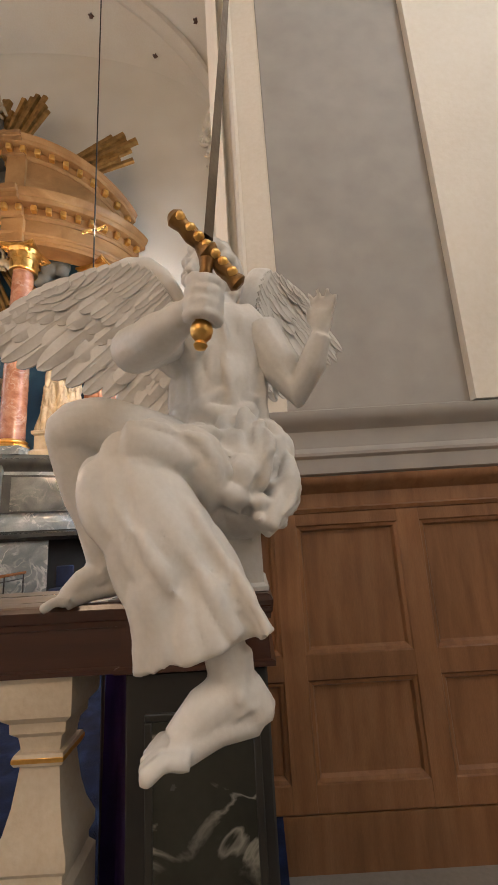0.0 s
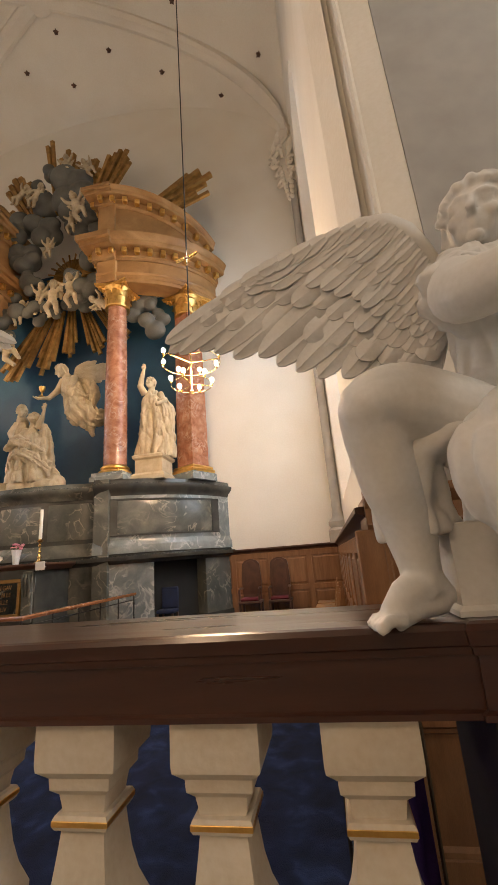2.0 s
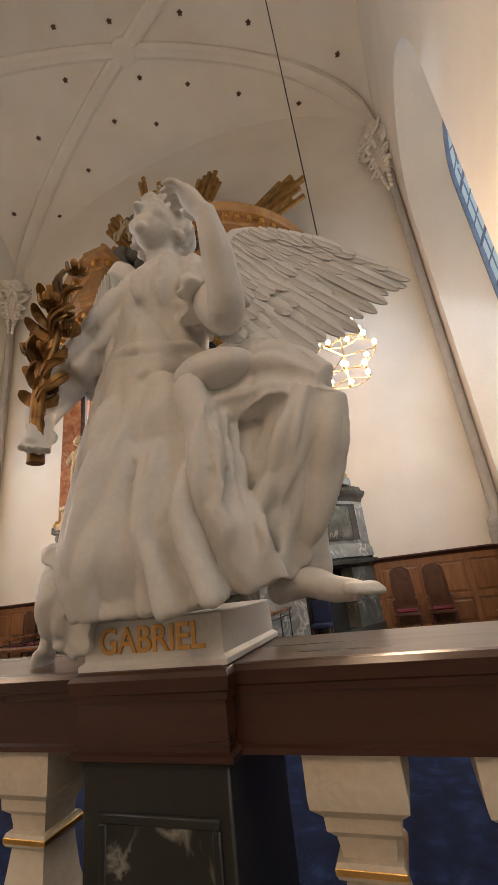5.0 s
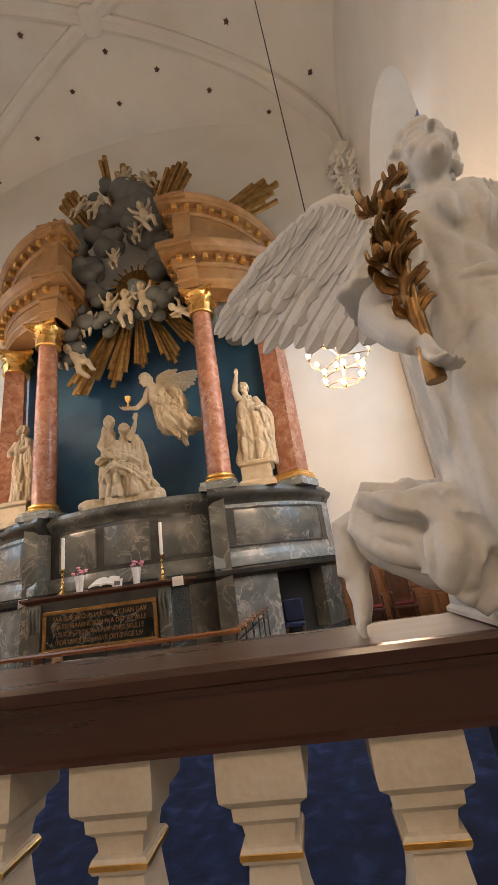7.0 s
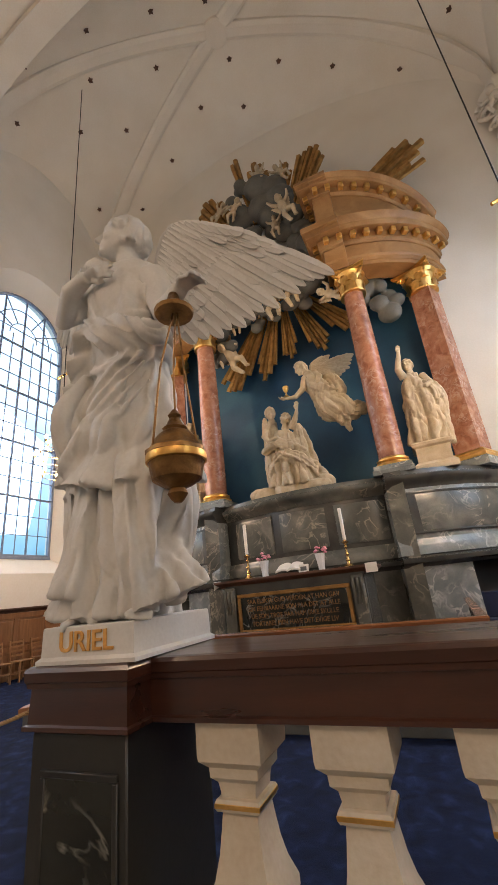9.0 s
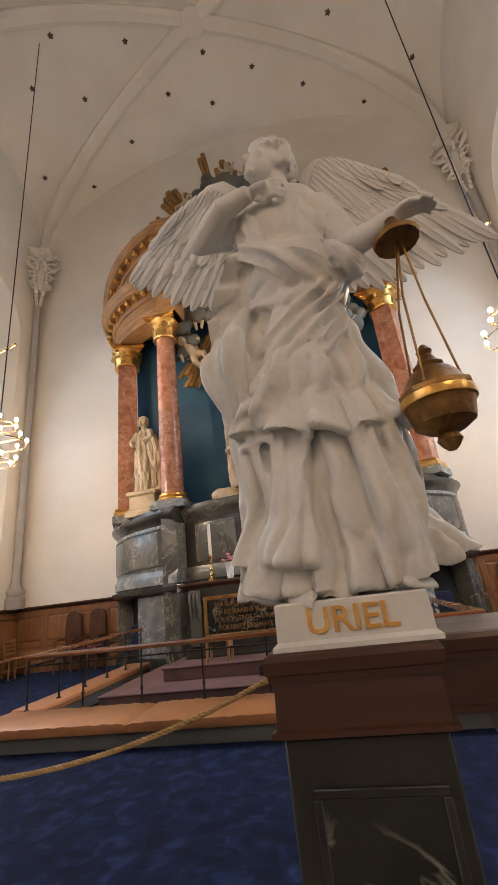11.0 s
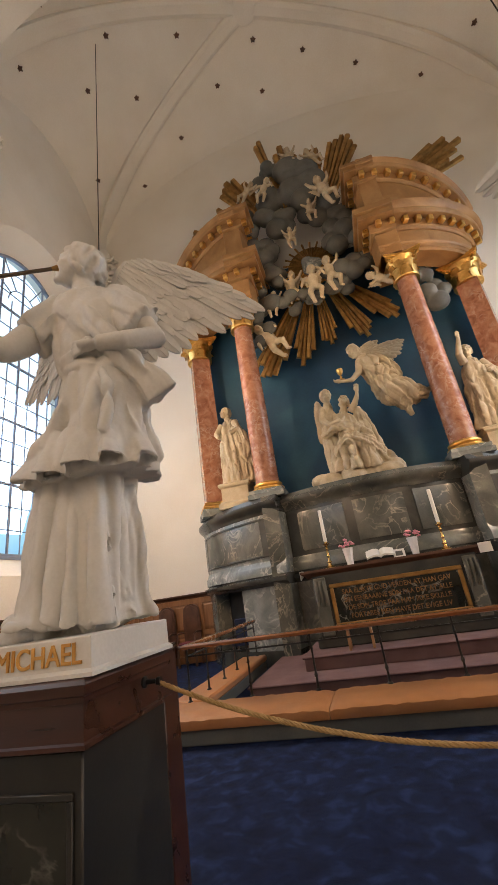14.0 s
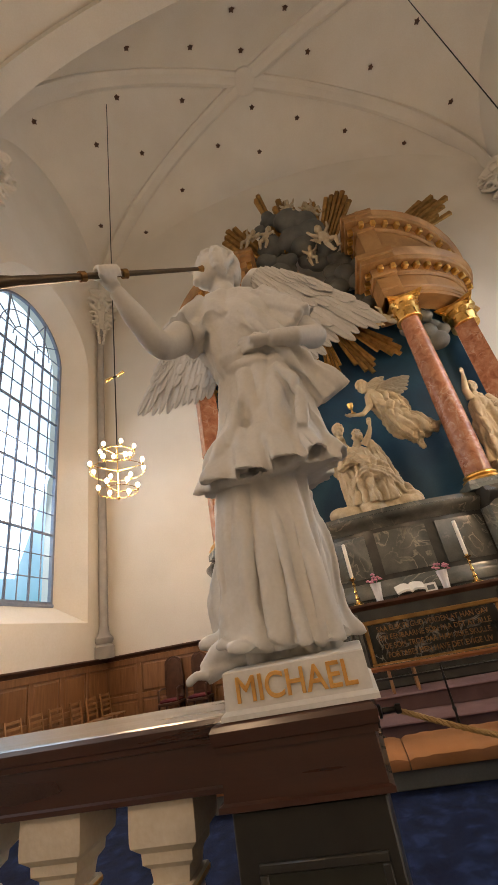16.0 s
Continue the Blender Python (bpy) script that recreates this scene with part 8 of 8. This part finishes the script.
r_.tube([(0.88, 0.04, -0.64), (1.0, 0.05, -0.60), (1.10, 0.05, -0.66)], [0.06, 0.045, 0.03], 10)
wing(r_, e_, (-0.05, 0.15, 0.40), (0.20, 0.24, 0.74), (0.86, 0.30, 0.80), (0.66, 0.30, 0.44), (0.16, 0.2, 0.24), 23, 9, w=1.0)
wing(r_, e_, (-0.16, 0.14, 0.42), (-0.12, 0.20, 0.80), (0.30, 0.34, 0.98), (0.24, 0.32, 0.70), (0.0, 0.2, 0.46), 24, 8, w=1.0)
me = sculpt("flying_angel", r_, 0.015, CREAM_STATUE, e_, 1)
place(me, "flying_angel_statue", "ivory stucco angel flying with outstretched arm before the blue ground", Matrix.Translation((CX + 0.88, 9.25, 6.02)) @ Matrix.Scale(1.15, 4))
ch = thing("chalice", "small gilt chalice in the flying angel's hand", "chalice", "", at=(CX + 0.05, 8.98, 5.96))
part("cup", Shape().lathe([(0.012, 0.10), (0.05, 0.14), (0.075, 0.20), (0.08, 0.27), (0.07, 0.27), (0.02, 0.17)], 16), GOLD, ch)
part("foot", Shape().lathe([(0.08, -0.02), (0.07, 0.0), (0.02, 0.02), (0.03, 0.06), (0.012, 0.10)], 16), GOLD, ch)

# saints on pedestals beside the columns
for s in (1, -1):
    r_, e_ = new_figure(), Shape()
    cloth(r_, [(0.05, 0, 0.0), (0.08, 0.0, 0.5), (0.05, 0.0, 1.0), (0.0, 0.0, 1.45), (-0.02, 0.0, 1.75)], [0.40, 0.36, 0.32, 0.27, 0.14], [0.28, 0.26, 0.24, 0.2, 0.12], [0.12, 0.12, 0.10, 0.07, 0.02], 81 + s, n=100, folds=(4, 7, 12), pleats=18)
    cloth(r_, [(0.22, -0.1, 1.5), (0.34, -0.12, 1.15), (0.36, -0.1, 0.75), (0.30, -0.08, 0.45)], [0.12, 0.16, 0.16, 0.1], [0.1, 0.12, 0.12, 0.08], [0.15, 0.2, 0.2, 0.2], 84 + s, n=64, folds=(4, 7))
    head(r_, (-0.06, -0.05, 1.98), (-0.5, -0.8, 0.2), r=0.135, seed=51 + s, hair=46, neck=(-0.03, 0.0, 1.74))
    if s > 0:
        r_.tube([(-0.2, -0.05, 1.66), (-0.30, -0.15, 1.86), (-0.24, -0.18, 2.14), (-0.20, -0.18, 2.30)], [0.1, 0.085, 0.06, 0.04], 10)
        hand(r_, (-0.20, -0.18, 2.28), (0.1, 0, 1), (0, -1, 0), 0.11, 0.3)
    else:
        r_.tube([(-0.2, -0.05, 1.66), (-0.34, -0.15, 1.40), (-0.20, -0.30, 1.24)], [0.1, 0.085, 0.05], 10)
    r_.tube([(0.18, -0.05, 1.66), (0.30, -0.15, 1.38), (0.12, -0.30, 1.28)], [0.1, 0.085, 0.05], 10)
    me = sculpt("saint", r_, 0.016, CREAM_STATUE, None, 1)
    x = CX + s * 3.02
    place(me, "saint_statue", "ivory stucco saint in a heavy robe on a small pedestal", Matrix.Translation((x, 9.35, 4.03)) @ Matrix.Rotation(radians(12 * s), 4, "Z"))
    pd = thing("statue_pedestal", "stepped pale stone pedestal under a saint", "pedestal", "pedestals of the saints", at=(x, 9.35, 3.395))
    q = lambda h, z: [(-h, -h, z), (h, -h, z), (h, h, z), (-h, h, z)]
    part("pedestal_base", Shape().loft([q(0.42, 0), q(0.42, 0.12), q(0.36, 0.18)]), CREAM_STATUE, pd, smooth=25)
    part("pedestal_block", Shape().loft([q(0.34, 0.18), q(0.34, 0.50), q(0.39, 0.54), q(0.40, 0.60), q(0.36, 0.635)]), CREAM_STATUE, pd, smooth=25)


# putti: three carved models, repeated
def putto(kind):
    f, e = new_figure(), Shape()
    f.ball((0, 0, 0.0), (0.13, 0.11, 0.17), 12, 9)
    f.ball((0, 0, -0.16), (0.12, 0.11, 0.11), 12, 9)
    head(f, (0.02, -0.04, 0.28), (0.2, -0.9, 0.1), r=0.11, seed=60 + kind, hair=30, neck=(0, 0, 0.12))
    up = (1, -1, 0.4)[kind % 3]
    f.tube([(-0.12, 0, 0.10), (-0.24, -0.05, 0.10 + 0.10 * up), (-0.30, -0.08, 0.10 + 0.28 * up)], [0.06, 0.05, 0.03], 8)
    f.tube([(0.12, 0, 0.10), (0.25, -0.06, 0.16), (0.32, -0.08, 0.34 if kind != 1 else 0.0)], [0.06, 0.05, 0.03], 8)
    f.tube([(-0.06, 0, -0.22), (-0.12, -0.08, -0.40), (-0.06, 0.02, -0.60), (-0.04, -0.06, -0.68)], [0.085, 0.075, 0.05, 0.035], 8)
    f.tube([(0.06, 0, -0.22), (0.16, -0.10, -0.36), (0.12, 0.02, -0.54), (0.16, -0.05, -0.62)], [0.085, 0.075, 0.05, 0.035], 8)
    for s_ in (-1, 1):
        for k in range(5):
            feather(f, (s_ * 0.05, 0.09, 0.08), (s_ * (0.30 - 0.03 * k), 0.12, 0.26 - 0.09 * k), 0.04, (0, -1, 0), 0.014)
    return sculpt("putto", f, 0.018, CREAM_STATUE, e, 1)


PUT = [putto(0), putto(1), putto(2)]
spots = [(-0.62, 9.45, 9.55, 0, 1.0, 5), (-0.03, 9.25, 9.30, 1, 1.15, 0), (0.48, 9.30, 9.50, 2, 1.1, -8), (-1.25, 9.45, 9.15, 2, 0.8, 10), (-1.60, 9.35, 7.95, 1, 1.25, -35), (-0.35, 9.30, 11.15, 0, 0.7, 0), (0.40, 9.30, 11.95, 2, 0.8, 0),
         (0.85, 8.85, 12.0, 0, 1.1, -20), (-0.80, 9.2, 13.25, 1, 0.9, 25), (0.15, 9.2, 14.2, 2, 0.85, 0), (-1.35, 9.2, 13.4, 0, 0.8, 40), (1.62, 9.05, 8.55, 2, 0.9, -60), (-2.05, 9.3, 9.0, 1, 0.75, 20), (0.85, 9.3, 14.0, 0, 0.8, -30)]
for dx, y, z, k, sc, tilt in spots:
    ob = new("putto_statue", PUT[k])
    ob.matrix_world = Matrix.Translation((CX + dx, y, z)) @ Matrix.Rotation(radians(tilt), 4, "Y") @ Matrix.Scale(sc, 4)
    tagged(ob, "small ivory stucco putto among the clouds", "statue", "putti of the glory")


# clouds
def cloud(cx, y, cz, w, h, seed, count=10):
    rn = random.Random(seed)
    sh = Shape()
    w, h = 1.2 * w, 1.15 * h
    for _ in range(count):
        a, q = rn.uniform(0, 6.28), math.sqrt(rn.random())
        rr = rn.uniform(0.26, 0.44) * (w + h) * 0.62
        sh.ball((w * q * math.cos(a), rn.uniform(-0.18, 0.12), h * q * math.sin(a)), (rr, rr * 0.72, rr * 0.88), 18, 12)
    me = sculpt("cloud", sh, 0.035, CLOUD, None, 2)
    ob = new("carved_cloud", me)
    ob.location = (CX + cx, y, cz)
    tagged(ob, "billowing carved cloud painted dark grey", "cloud", "clouds of the glory")


for args in ((-0.10, 9.55, 13.0, 0.85, 0.75, 1), (-1.05, 9.50, 12.2, 0.7, 0.6, 2), (0.75, 9.55, 12.6, 0.6, 0.7, 3), (-1.55, 9.55, 11.2, 0.55, 0.5, 4), (1.20, 9.60, 11.2, 0.55, 0.55, 5), (1.35, 9.60, 10.1, 0.6, 0.5, 6), (0.95, 9.50, 9.35, 0.6, 0.4, 7),
             (-1.35, 9.60, 10.0, 0.5, 0.45, 8), (-1.70, 9.50, 9.05, 0.5, 0.42, 9), (-1.95, 9.50, 8.30, 0.4, 0.4, 10), (0.30, 9.55, 8.95, 0.45, 0.28, 11), (-0.55, 9.55, 8.95, 0.45, 0.28, 12), (2.75, 9.70, 8.35, 0.42, 0.55, 13), (-0.55, 9.50, 14.0, 0.45, 0.35, 14)):
    cloud(*args)
